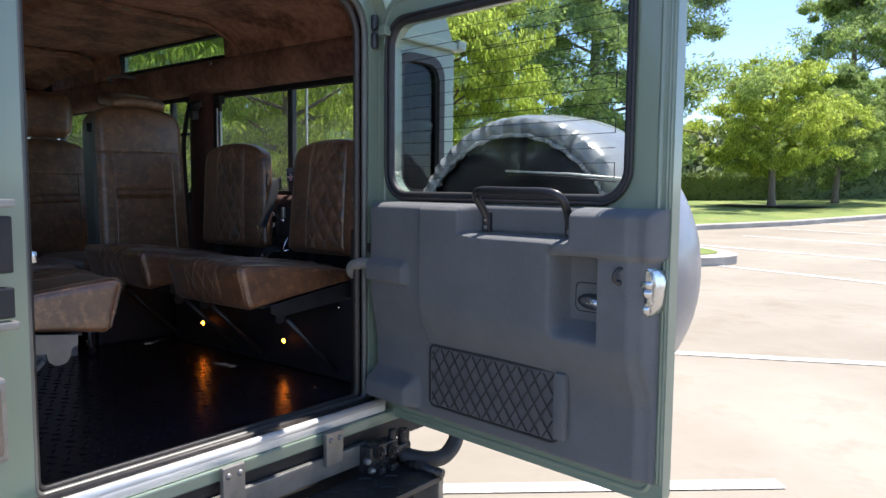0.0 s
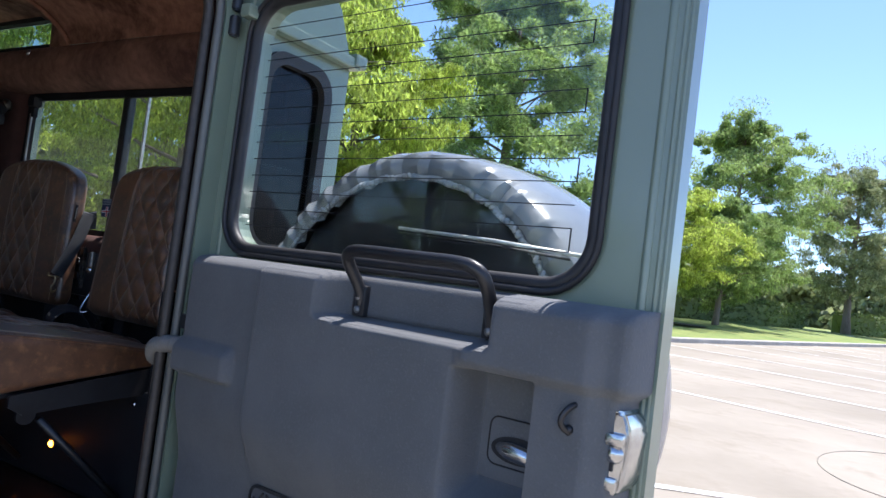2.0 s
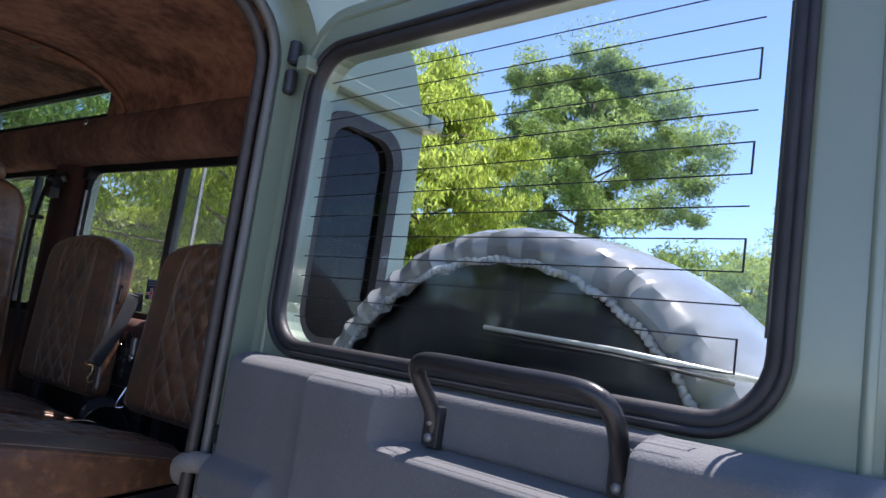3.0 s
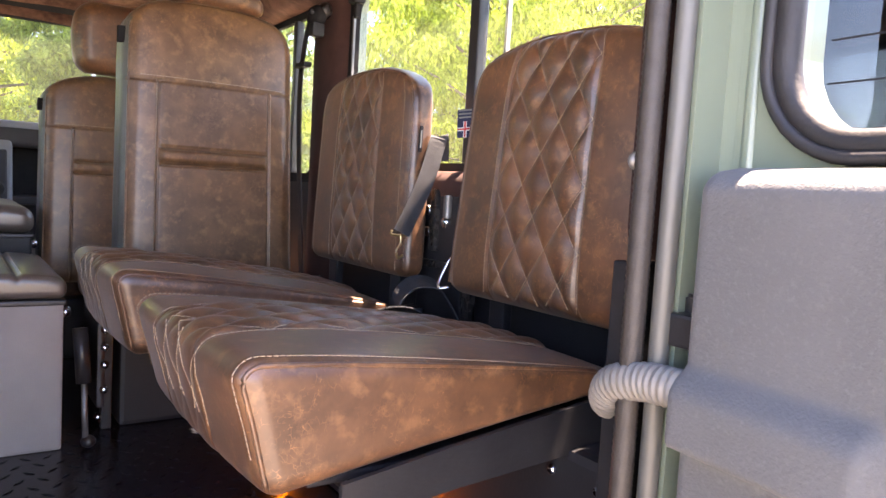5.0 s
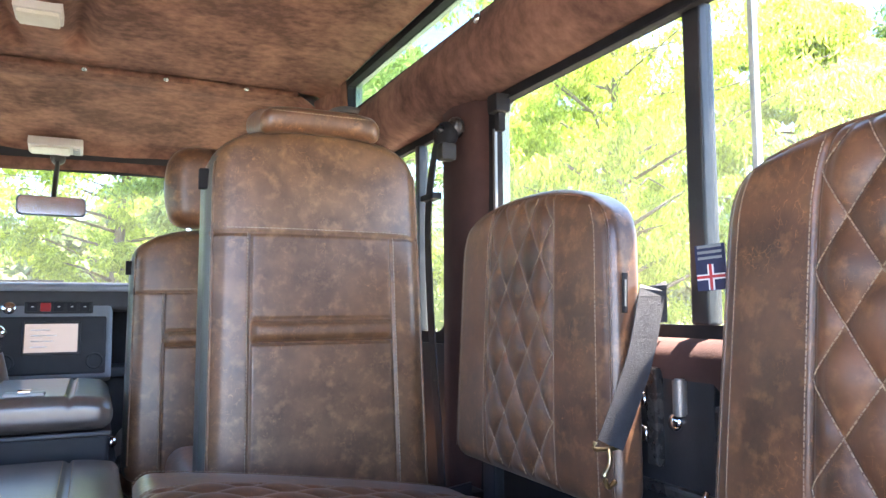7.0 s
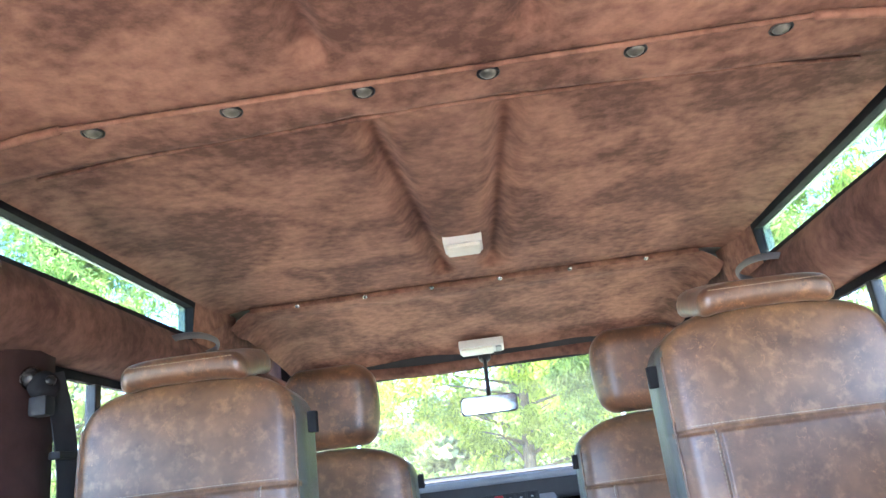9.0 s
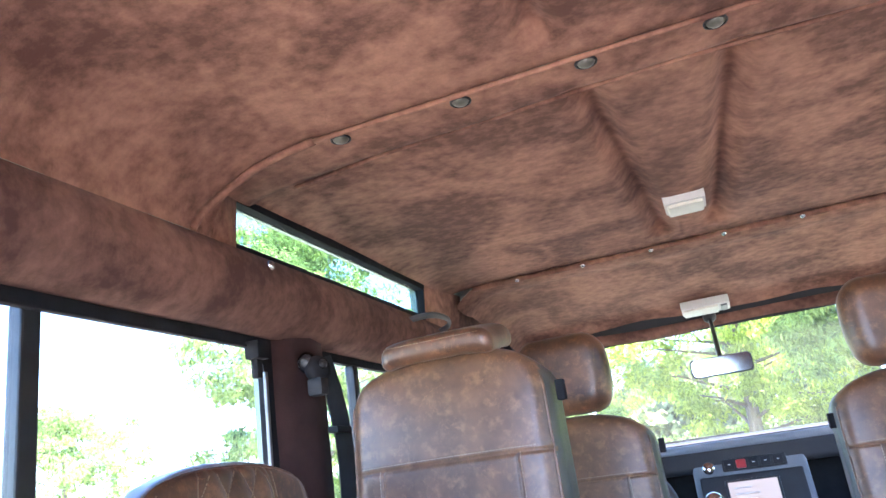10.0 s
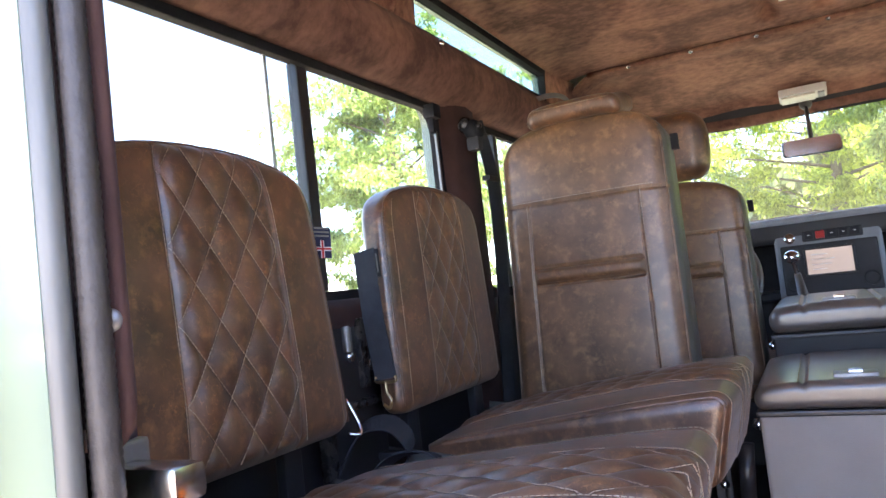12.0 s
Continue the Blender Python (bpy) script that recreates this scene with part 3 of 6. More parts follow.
def hedge(name, pts, w, h, label, seed, density=420):
    rng = np.random.default_rng(seed)
    pts = [Vector((x, y, ground_z(x, y) + 0.12)) for x, y in pts]
    V, F = [], []
    for i, p in enumerate(pts):
        tdir = (pts[min(i + 1, len(pts) - 1)] - pts[max(i - 1, 0)]).normalized()
        s = Vector((-tdir.y, tdir.x, 0)) * (w / 2 - 0.08)
        V += [p - s, p - s + Vector((0, 0, h - 0.1)), p + s + Vector((0, 0, h - 0.1)), p + s]
    for i in range(len(pts) - 1):
        for j in range(3):
            F.append((i * 4 + j, i * 4 + j + 1, i * 4 + j + 5, i * 4 + j + 4))
    e = thing(name, label, "hedge", "hedges", at=tuple(pts[0]))
    from_arrays("core", V, F, HEDGE, e, smooth=False)
    C = []
    for i in range(len(pts) - 1):
        a, b = pts[i], pts[i + 1]
        tdir = (b - a).normalized()
        s = Vector((-tdir.y, tdir.x, 0))
        for _ in range(int((b - a).length * density)):
            q = a.lerp(b, rng.random())
            if rng.random() < 0.5:
                o = s * (w / 2) * (1 if rng.random() < 0.5 else -1) + Vector((0, 0, rng.random() * h))
            else:
                o = s * (rng.random() - 0.5) * w + Vector((0, 0, h + 0.04 * rng.normal()))
            C.append(tuple(q + o))
    V, F = leaf_cloud(rng, C, [[0.06, 0.06, 0.06]] * len(C), len(C) * 2, 0.13, -0.1, 0.6)
    from_quads("leaves", V, F, HEDGE, e)


hedge("hedge", [(26, 18), (30.5, 12.5), (34.5, 7.5), (40, 4.6), (46, 3.2)], 1.1, 1.2, "clipped dark green boxwood hedge", 3, 260)
hedge("hedge", [(50, 1.0), (56, -2), (66, -7), (80, -12)], 1.4, 1.2, "clipped hedge in deep shade", 4, 160)
bm = bmesh.new()
bmesh.ops.create_circle(bm, cap_ends=True, segments=24, radius=1.2)
tagged(part("mulch_bed", bm, MULCH, m=Matrix.Translation((27.8, 6.3, ground_z(27.8, 6) + 0.2)) @ Matrix.Diagonal((1.3, 1.6, 1, 1))), "dark mulch ring under a tree", "mulch", kind="structure")

tree(27.8, 6.3, 6.1, 3.0, LEAF_YELLOW, 11, 46000, 0.145, label="young tree with fresh yellow-green leaves", clear=0.22, droop=0.5)
tree(32.0, 4.9, 6.0, 2.7, LEAF_GREEN, 27, 38000, 0.150, label="young green tree in front of the hedge line", clear=0.2, droop=0.4)
tree(40.5, 6.0, 12.2, 4.6, LEAF_GREEN, 12, 62000, 0.20, label="tall green tree behind the hedge", clear=0.16)
tree(49.0, 0.7, 11.3, 3.9, LEAF_OLIVE, 13, 40000, 0.209, label="olive-grey leaved tree over the hedge", clear=0.22)
tree(52.0, -8.0, 11.0, 4.6, LEAF_OLIVE, 23, 30400, 0.22, label="olive-grey leaved tree over the hedge", clear=0.22)
tree(23.4, 11.4, 13.6, 7.0, LEAF_GREEN, 14, 120000, 0.180, label="tall feathery green tree by the hedge", clear=0.12, droop=0.1, cone=True)
tree(12.9, 10.0, 8.3, 2.7, LEAF_YELLOW, 15, 57000, 0.139, label="weeping tree with bright yellow-green leaves", clear=0.10, droop=0.8, full=1.4)
tree(13.0, 17.0, 9.6, 4.4, LEAF_YELLOW, 16, 49400, 0.157, label="spreading tree with bright yellow-green leaves", clear=0.10, droop=0.6, full=1.4)
tree(8.4, 10.2, 8.4, 3.5, LEAF_YELLOW, 17, 42000, 0.122, label="spreading tree with bright yellow-green leaves", clear=0.10, droop=0.6, full=1.4)
tree(5.0, 15.5, 8.5, 3.8, LEAF_GREEN, 18, 20000, 0.145, label="green street tree ahead of the vehicle", clear=0.16, full=2.2)
tree(0.4, 16.5, 7.5, 3.6, LEAF_YELLOW, 19, 17000, 0.139, label="green street tree ahead of the vehicle", clear=0.2, lean=0.05, full=2.2)
tree(-4.5, 18.0, 8.0, 3.6, LEAF_GREEN, 20, 18000, 0.145, label="green street tree ahead of the vehicle", clear=0.16, full=2.2)
tree(-6.2, 10.5, 7.0, 1.9, LEAF_GREEN, 21, 24000, 0.12, label="young green tree beside the bay", clear=0.2, full=1.5)
tree(2.0, 10.5, 6.4, 2.3, LEAF_GREEN, 24, 26600, 0.116, label="forked street tree with a pale trunk", clear=0.34, lean=-0.04, full=1.8)
hedge("hedge", [(-16, 24), (-4, 24), (6, 24.5), (18, 27)], 1.6, 1.5, "clipped hedge ahead of the vehicle", 5, 260)
hedge("hedge", [(-26, -10), (-24, 6), (-16, 24)], 1.6, 1.6, "clipped hedge along the far side", 6, 200)
tree(-17.0, 15.6, 5.6, 2.8, LEAF_GREEN, 25, 19000, 0.151, label="low far tree in hazy light", clear=0.2)
tree(-19.6, 12.0, 5.6, 2.6, LEAF_GREEN, 26, 17100, 0.151, label="low far tree in hazy light", clear=0.2)


# far woods that close the view
rng = np.random.default_rng(77)
cents, rads = [], []
for x, y, h in [(58 + 3.2 * i, 26 - 5.0 * i, 3.6 + 2.6 * abs(math.sin(i * 2.3))) for i in range(15)] + [(-12 + 4.5 * i, 42 + 1.5 * math.sin(i), 5 + 2.5 * abs(math.sin(i * 1.7))) for i in range(16)]:
    for k in range(9):
        cents.append((x + rng.normal() * 1.6, y + rng.normal() * 1.6, ground_z(x, y) + h * (k + 0.5) / 9))
        rads.append([2.4, 2.4, 0.9])
V, F = leaf_cloud(rng, cents, rads, 90000, 0.75, 0.2, 0.6)
tagged(from_quads("far_woods", V, F, LEAF_OLIVE), "distant line of hazy green trees", "trees", kind="stuff")


# ---------------------------------------------------------------- vehicle shell
FLOOR = 0.80
SIDE = axes((0, 1, 0), (0, 0, 1), (1, 0, 0), (0, 0, 0))      # local x, y, z = world y, z, x
REAR = axes((1, 0, 0), (0, 0, 1), (0, 1, 0), (0, 0, 0))      # local x, y, z = world x, z, y


def at_x(x):
    return Matrix.Translation((x, 0, 0)) @ SIDE


def at_y(y):
    return Matrix.Translation((0, y, 0)) @ REAR


WIN = (0.20, 1.37, 1.205, 1.765)                              # rear side window: y0, z0, y1, z1
DOORWIN = (1.385, 1.345, 1.86, 1.765)
FRONTWIN = (1.96, 1.345, 2.66, 1.765)
ALP = (1.06, 1.895, 1.885, 1.985)

for side, sx in (("right", 1), ("left", -1)):
    outer = [(0.0752, 0.66), (0.16, 0.66), (0.19, 0.80), (0.28, 0.885), (0.40, 0.905), (0.84, 0.905), (0.96, 0.885), (1.05, 0.80), (1.08, 0.62), (2.95, 0.62), (2.95, 1.36), (2.70, 1.84), (0.0752, 1.84)]
    holes = [rrect(y0 - 0.03, z0 - 0.03, y1 + k, z1 + 0.03, 0.06) for (y0, z0, y1, z1), k in ((WIN, 0.04), (DOORWIN, 0.03), (FRONTWIN, 0.03))]
    x0 = 0.745 * sx
    w = tagged(part("wall_" + side, slab(outer, holes, 0.045 * sx), PAINT, m=at_x(x0)), "sage green painted body side with sliding windows", "body side", kind="structure")
    # black inner lining below the windows, and the rounded suede ledge
    low = slab([(0.11, 0.80), (2.6, 0.80), (2.6, 1.335), (0.11, 1.335)], [], 0.012 * sx)
    part("lower_lining", low, BLACK_TRIM, w, m=at_x(0.73 * sx))
    V, F = sweep([(0.725 * sx, y, 1.338) for y in np.linspace(0.12, 1.2, 12)], 0.03, 12)
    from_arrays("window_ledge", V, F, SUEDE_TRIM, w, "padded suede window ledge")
    # upper gutter and roof side with the skylight
    g = bmesh.new()
    add_box(g, 0.775 * sx, 0.0, 1.815, 0.815 * sx, 2.75, 1.845, 0.006)
    part("gutter", g, PAINT, w)
    rs = slab([(0.0752, 1.8402), (2.72, 1.8402), (2.72, 1.93), (2.60, 2.03), (0.0752, 2.03)], [rrect(*ALP, (0.012, 0.012, 0.012, 0.012), 3)], 0.03 * sx)
    part("roof_side", rs, PAINT, w, m=at_x(0.70 * sx))
    # suede roll over the windows
    prof = [(0.745, 1.772), (0.715, 1.768), (0.685, 1.782), (0.664, 1.806), (0.655, 1.836), (0.657, 1.862), (0.668, 1.884), (0.70, 1.893)]
    ys = np.linspace(0.10, 2.68, 60)
    V, F = [], []
    for i, y in enumerate(ys):
        for j, (px, pz) in enumerate(prof):
            wob = 0.004 * noise.noise(Vector((y * 5, j * 0.7, 3 * sx)))
            V.append((sx * (px + wob), y, pz + (0.012 * max(0, y - 1.4) * -1 if y > 1.4 else 0) + wob))
    n = len(prof)
    for i in range(len(ys) - 1):
        for j in range(n - 1):
            q = (i * n + j, i * n + j + 1, (i + 1) * n + j + 1, (i + 1) * n + j)
            F.append(q if sx > 0 else q[::-1])
    from_arrays("window_roll", V, F, SUEDE_ROLL, w, "padded brown suede roll above the windows")
    # pillar trim between the windows
    V, F = [], []
    prof2 = lambda z: (1.215 + 0.035 * max(0, (1.62 - z)) ** 1.0 * 2.0 - 0.03 * math.exp(-((z - 1.45) / 0.06) ** 2), 1.378)
    zs = np.linspace(0.82, 1.80, 26)
    for z in zs:
        a, b = prof2(z)
        for k, (yy, dx) in enumerate(((a, 0.03), (a + 0.012, 0.006), (a + 0.04, 0.0), ((a + b) / 2, -0.006), (b - 0.03, 0.0), (b, 0.028))):
            V.append((sx * (0.705 + dx), yy, z))
    for i in range(len(zs) - 1):
        for j in range(5):
            q = (i * 6 + j, i * 6 + j + 1, i * 6 + j + 7, i * 6 + j + 6)
            F.append(q if sx < 0 else q[::-1])
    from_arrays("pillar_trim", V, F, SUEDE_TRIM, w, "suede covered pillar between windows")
    # rear corner lining
    V, F = [], []
    prof3 = [(0.745, 0.215), (0.70, 0.212), (0.58, 0.185), (0.50, 0.165), (0.468, 0.147), (0.446, 0.130), (0.430, 0.118), (0.425, 0.110), (0.430, 0.106), (0.462, 0.104)]
    off = 0.022 if sx > 0 else -0.008
    for z in (1.283, 1.287, 1.296, 1.31, 1.4, 1.5, 1.6, 1.7, 1.8, 1.90):
        lift = 0.02 * max(0, 1 - (z - 1.283) / 0.022) ** 2
        V += [(sx * (px + off + (lift if px < 0.45 else 0)), py, z) for px, py in prof3]
    n = len(prof3)
    for i in range(9):
        for j in range(n - 1):
            F.append((i * n + j, i * n + j + 1, i * n + n + j + 1, i * n + n + j))
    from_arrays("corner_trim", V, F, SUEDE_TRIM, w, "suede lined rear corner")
    part("trim_stud", dome((0.443 if sx > 0 else -0.425, 0.106, 1.365), (-0.3 * sx, -1, 0), 0.008, 0.005), GREY_METAL, w, "round metal trim stud", smooth=True)
    lowc = bmesh.new()
    for x0_, x1_, y0_, y1_ in ((0.458, 0.74, 0.108, 0.124), (0.456, 0.472, 0.108, 0.135)):
        add_box(lowc, sx * x0_, y0_, 0.80, sx * x1_, y1_, 1.280, 0.003)
    part("corner_plate", lowc, FRAME_BLACK, w, "black steel rear corner plate")

# windows: black frame, panes, divider
WINDOWS = []
for k, (spec, sx, xx) in enumerate([(WIN, 1, 0.735), (WIN, -1, 0.735), (DOORWIN, 1, 0.74), (DOORWIN, -1, 0.74), (FRONTWIN, 1, 0.74), (FRONTWIN, -1, 0.74), (ALP, 1, 0.70), (ALP, -1, 0.70)]):
    y0, z0, y1, z1 = spec
    sky_light = k >= 6
    e = thing(f"window_{k + 1}", "long tinted skylight in the roof side" if sky_light else "sliding side window in a black frame", "window", "skylights" if sky_light else "side windows", "structure", at=(sx * xx, y0, z0))
    r = 0.012 if sky_light else 0.062
    fw = 0.008 if sky_light else 0.013
    fm = 0.012 if sky_light else 0.045
    part("window_frame", slab(rrect(y0 - fm, z0 - fm, y1 + fm, z1 + fm, r), [rrect(y0 + fw, z0 + fw, y1 - fw, z1 - fw, max(0.006, r - 0.015))], (0.022 if sky_light else 0.013) * sx), FRAME_BLACK, e, "black rubber window frame", m=at_x(sx * (xx - (0.012 if sky_light else 0.004))))
    if k < 4:
        ym = 0.732 if k < 2 else 1.53
        bmd = bmesh.new()
        add_box(bmd, sx * (xx - 0.010), ym - (0.013 if k < 2 else 0.010), z0 + fw, sx * (xx + 0.012), ym + (0.013 if k < 2 else 0.010), z1 - fw, 0.003)
        part("divider", bmd, BLACK_METAL, e, "black upright window divider")
        if k < 2:
            bmd = bmesh.new()
            add_box(bmd, sx * (xx + 0.004), ym - 0.075, z0 + fw, sx * (xx + 0.012), ym - 0.068, z1 - fw, 0.001)
            part("pane_edge", bmd, ALU, e, "bright edge of the sliding pane")
        panes = ((y0 + fw - 0.004, ym, 0.002), (ym, y1 - fw + 0.004, 0.008))
    else:
        panes = ((y0 + fw - 0.004, y1 - fw + 0.004, 0.004),)
    for a, b, dx in panes:
        bmp = bmesh.new()
        add_box(bmp, sx * (xx + dx), a, z0 + fw - 0.004, sx * (xx + dx + 0.004), b, z1 - fw + 0.004)
        pane = part("pane", bmp, GLASS_TINT if sky_light else GLASS_VEILED, e)
        pane.visible_shadow = False
    if k < 2:
        # upper runner, the pale channel at the front end and the corner catch
        part("pane_channel", box(sx * (xx - 0.011), y1 - 0.020, z0 + 0.02, sx * (xx - 0.005), y1 - 0.013, z1 - 0.055, 0.0015), GREY_METAL, e, "pale metal channel at the window end")
        bmr = bmesh.new()
        add_box(bmr, sx * (xx - 0.024), y0 + 0.03, z1 - 0.022, sx * (xx - 0.013), y1 - 0.03, z1 - 0.018, 0.0015)
        part("runner", bmr, FRAME_BLACK, e, "thin black window runner")
        bmc = bmesh.new()
        add_box(bmc, sx * (xx - 0.045), 1.118, 1.722, sx * (xx - 0.018), 1.150, 1.752, 0.004)
        add_box(bmc, sx * (xx - 0.035), 1.128, 1.692, sx * (xx - 0.022), 1.143, 1.726, 0.003)
        part("catch", bmc, FRAME_BLACK, e, "black window catch", smooth=True)

# rear wall with the doorway and two corner lights
OPEN = (-0.492, 0.79, 0.497, 1.955)
outer = [(-0.79, 0.69), (0.79, 0.69), (0.79, 1.83), (0.74, 1.93), (0.66, 2.00), (0.5, 2.035), (-0.5, 2.035), (-0.66, 2.00), (-0.74, 1.93), (-0.79, 1.83)]
holes = [rrect(*OPEN, (0.02, 0.02, 0.11, 0.11)), rrect(0.545, 1.39, 0.715, 1.765, 0.05), rrect(-0.715, 1.39, -0.545, 1.765, 0.05)]
wall_rear = tagged(part("wall_rear", slab(outer, holes, 0.045), PAINT, m=at_y(0.03)), "sage green rear body wall round the open doorway", "body rear", kind="structure")
part("gutter", box(-0.80, 0.005, 1.81, -0.46, 0.03, 1.835), PAINT, wall_rear)
part("gutter", box(0.46, 0.005, 1.81, 0.80, 0.03, 1.835), PAINT, wall_rear)
for sx in (1, -1):
    a, b = sorted((sx * 0.545, sx * 0.715))
    part("light_seal", slab(rrect(a - 0.018, 1.372, b + 0.018, 1.783, 0.06), [rrect(a + 0.006, 1.396, b - 0.006, 1.759, 0.045)], 0.03), RUBBER, wall_rear, "black rubber seal of the corner light", m=at_y(0.018))
    p = part("corner_light", box(a, 0.035, 1.39, b, 0.039, 1.765, 0.0), GLASS_DARK, wall_rear, "dark tinted corner window pane")
    p.visible_shadow = False
part("jamb_flange", slab(rrect(-0.51, 0.78, 0.515, 1.97, (0.02, 0.02, 0.12, 0.12)), [rrect(-0.432, 0.80, 0.460, 1.928, (0.02, 0.02, 0.11, 0.11))], 0.008), PAINT, wall_rear, "sage green recessed door flange", m=at_y(0.066))
# aluminium door post channels, paint jambs and the ribbed seal round the opening
ring = [(x, z) for x, z in rrect(-0.431, 0.800, 0.452, 1.926, (0.02, 0.02, 0.11, 0.11), 8)]
V, F = sweep([(x, 0.075, z) for x, z in ring], 0.0085, 12, closed=True, up=(0, 1, 0))
from_arrays("jamb_channel", V, F, CHANNEL, wall_rear, "rounded aluminium channel round the doorway")
seal_pts = []
ring2 = [(x, z) for x, z in rrect(-0.421, 0.806, 0.439, 1.910, (0.02, 0.02, 0.10, 0.10), 8)]
for i in range(len(ring2)):
    a, b = Vector((*ring2[i], 0)), Vector((*ring2[(i + 1) % len(ring2)], 0))
    n = max(1, int((b - a).length / 0.0030))
    seal_pts += [a.lerp(b, k / n) for k in range(n)]
V, F = sweep([(p.x, 0.092, p.y) for p in seal_pts], [0.0098 if i % 2 else 0.0091 for i in range(len(seal_pts))], 8, closed=True, up=(0, 1, 0))
from_arrays("door_seal", V, F, SEAL, wall_rear, "ribbed grey-black door seal")

# sill, rail below it and brackets
part("sill_plate", box(-0.462, 0.0, 0.775, 0.462, 0.105, 0.80, 0.006), ALU, wall_rear, "scuffed bright aluminium sill plate", smooth=True)
V, F = sweep([(-0.462, 0.012, 0.80), (0.462, 0.012, 0.80)], 0.012, 10)
from_arrays("sill_lip", V, F, ALU, wall_rear, "rolled bright sill lip")
V, F = sweep([(-0.455, 0.045, 0.806), (0.455, 0.045, 0.806)], 0.008, 8)
from_arrays("sill_rib", V, F, SEAL, wall_rear, "dark rubber strip on the sill")
part("lower_rail", box(-0.79, -0.008, 0.745, 0.79, 0.02, 0.775, 0.004), PAINT, wall_rear, "sage green lower body rail")
part("step_rail", box(-0.79, -0.02, 0.66, 0.40, -0.004, 0.715, 0.004), GREY_METAL, wall_rear, "satin grey cross rail")
# black strip stands in for the shade in the gap between the rails
part("rail_gap_shade", box(-0.79, 0.0, 0.69, 0.79, 0.01, 0.745, 0.0), BLACK_TRIM, wall_rear)
for x0 in (-0.088, 0.212, -0.39):
    b = part("bracket", box(x0, -0.034, 0.695, x0 + 0.058, -0.02, 0.782, 0.003), GREY_METAL, wall_rear, "grey steel bracket with two bolts")
    for dx in (0.014, 0.044):
        part("bolt", dome((x0 + dx, -0.034, 0.762), (0, -1, 0), 0.0075, 0.006), GREY_METAL, b, smooth=True)
# crossmember with tread plate, hinge casting and a bent tube
cross = thing("crossmember", "black rear crossmember with a chequered step", "bumper", at=(0, -0.05, 0.5))
part("beam", box(-0.79, -0.11, 0.50, 0.475, -0.02, 0.63, 0.008), BLACK_METAL, cross, smooth=True)
part("step", box(-0.60, -0.20, 0.625, 0.47, -0.03, 0.64, 0.003), BLACK_METAL, cross, "black chequered step plate")
for i in range(18):
    for j in range(4):
        x, y = -0.55 + 0.058 * i, -0.18 + 0.04 * j
        bmk = bmesh.new()
        add_box(bmk, -0.016, -0.004, 0, 0.016, 0.004, 0.003, 0.0015, 1)
        part("tread_bar", bmk, BLACK_METAL, cross, m=Matrix.Translation((x, y, 0.64)) @ Matrix.Rotation(radians(45 if (i + j) % 2 else -45), 4, "Z"))
part("end_plate", box(0.455, -0.20, 0.43, 0.475, -0.03, 0.655, 0.004), GREY_METAL, cross, "worn grey end plate")
part("end_bolt", dome((0.478, -0.09, 0.56), (1, -0.3, 0), 0.014, 0.012), GREY_METAL, cross, smooth=True)
cast = bmesh.new()
for c in ((0.37, 0.70), (0.37, 0.65), (0.42, 0.69)):
    add_cyl(cast, (c[0], -0.02, c[1]), (c[0], -0.075, c[1]), 0.024, 0.02, 14, 0.004)
add_box(cast, 0.34, -0.06, 0.64, 0.45, -0.015, 0.715, 0.008)
add_cyl(cast, (0.475, -0.055, 0.655), (0.475, -0.055, 0.735), 0.017, None, 14, 0.003)
add_box(cast, 0.43, -0.075, 0.67, 0.485, -0.035, 0.70, 0.006)
add_cyl(cast, (0.33, -0.03, 0.60), (0.33, -0.09, 0.60), 0.016, 0.014, 12, 0.003)
add_cyl(cast, (0.44, -0.045, 0.60), (0.44, -0.045, 0.74), 0.012, None, 12, 0.003)
add_box(cast, 0.30, -0.05, 0.585, 0.46, -0.02, 0.625, 0.006)
add_box(cast, 0.395, -0.085, 0.645, 0.425, -0.04, 0.66, 0.004)
part("hinge_casting", cast, GREASY, cross, "greasy black hinge casting with bolts", smooth=True)
for c in ((0.37, 0.70), (0.37, 0.65), (0.42, 0.69)):
    part("casting_bolt", dome((c[0], -0.076, c[1]), (0, -1, 0), 0.012, 0.009, 6), GREASY, cross)
for x, z in ((0.32, 0.688), (0.335, 0.66), (0.445, 0.62), (0.41, 0.635)):
    part("casting_bolt", dome((x, -0.07, z), (0, -1, 0.2), 0.010, 0.012, 6), GREY_METAL, cross)
V, F = sweep([(0.462, -0.205, 0.648), (0.462, -0.03, 0.648)], 0.013, 10)
from_arrays("step_edge", V, F, GREASY, cross, "rolled glossy step edge")
V, F = sweep(smooth_path([(0.46, -0.06, 0.665), (0.50, -0.12, 0.655), (0.55, -0.14, 0.655), (0.61, -0.13, 0.675), (0.66, -0.10, 0.69)], 6), 0.022, 12)
from_arrays("bent_tube", V, F, RUBBER, cross, "black bent tube arm")
# lower left body corner: small box and rub strips
lamp = thing("tail_lamp", "dark rear lamp box on the body corner", "tail lamp", at=(-0.56, 0.02, 0.9))
part("housing", box(-0.60, -0.012, 0.915, -0.5, 0.03, 1.065, 0.008), GREY_METAL, lamp)
part("lens", box(-0.588, -0.02, 0.93, -0.512, -0.01, 1.05, 0.006), LEATHER_DARK, lamp, "dark brown lamp lens")
for z in (1.145, 1.36):
    part("door_keeper", box(-0.56, 0.0, z, -0.47, 0.03, z + 0.014, 0.003), GREY_METAL, wall_rear, "grey steel strip on the body corner")
part("keeper_block", box(-0.52, 0.005, 1.245, -0.475, 0.03, 1.345, 0.004), BLACK_TRIM, wall_rear)
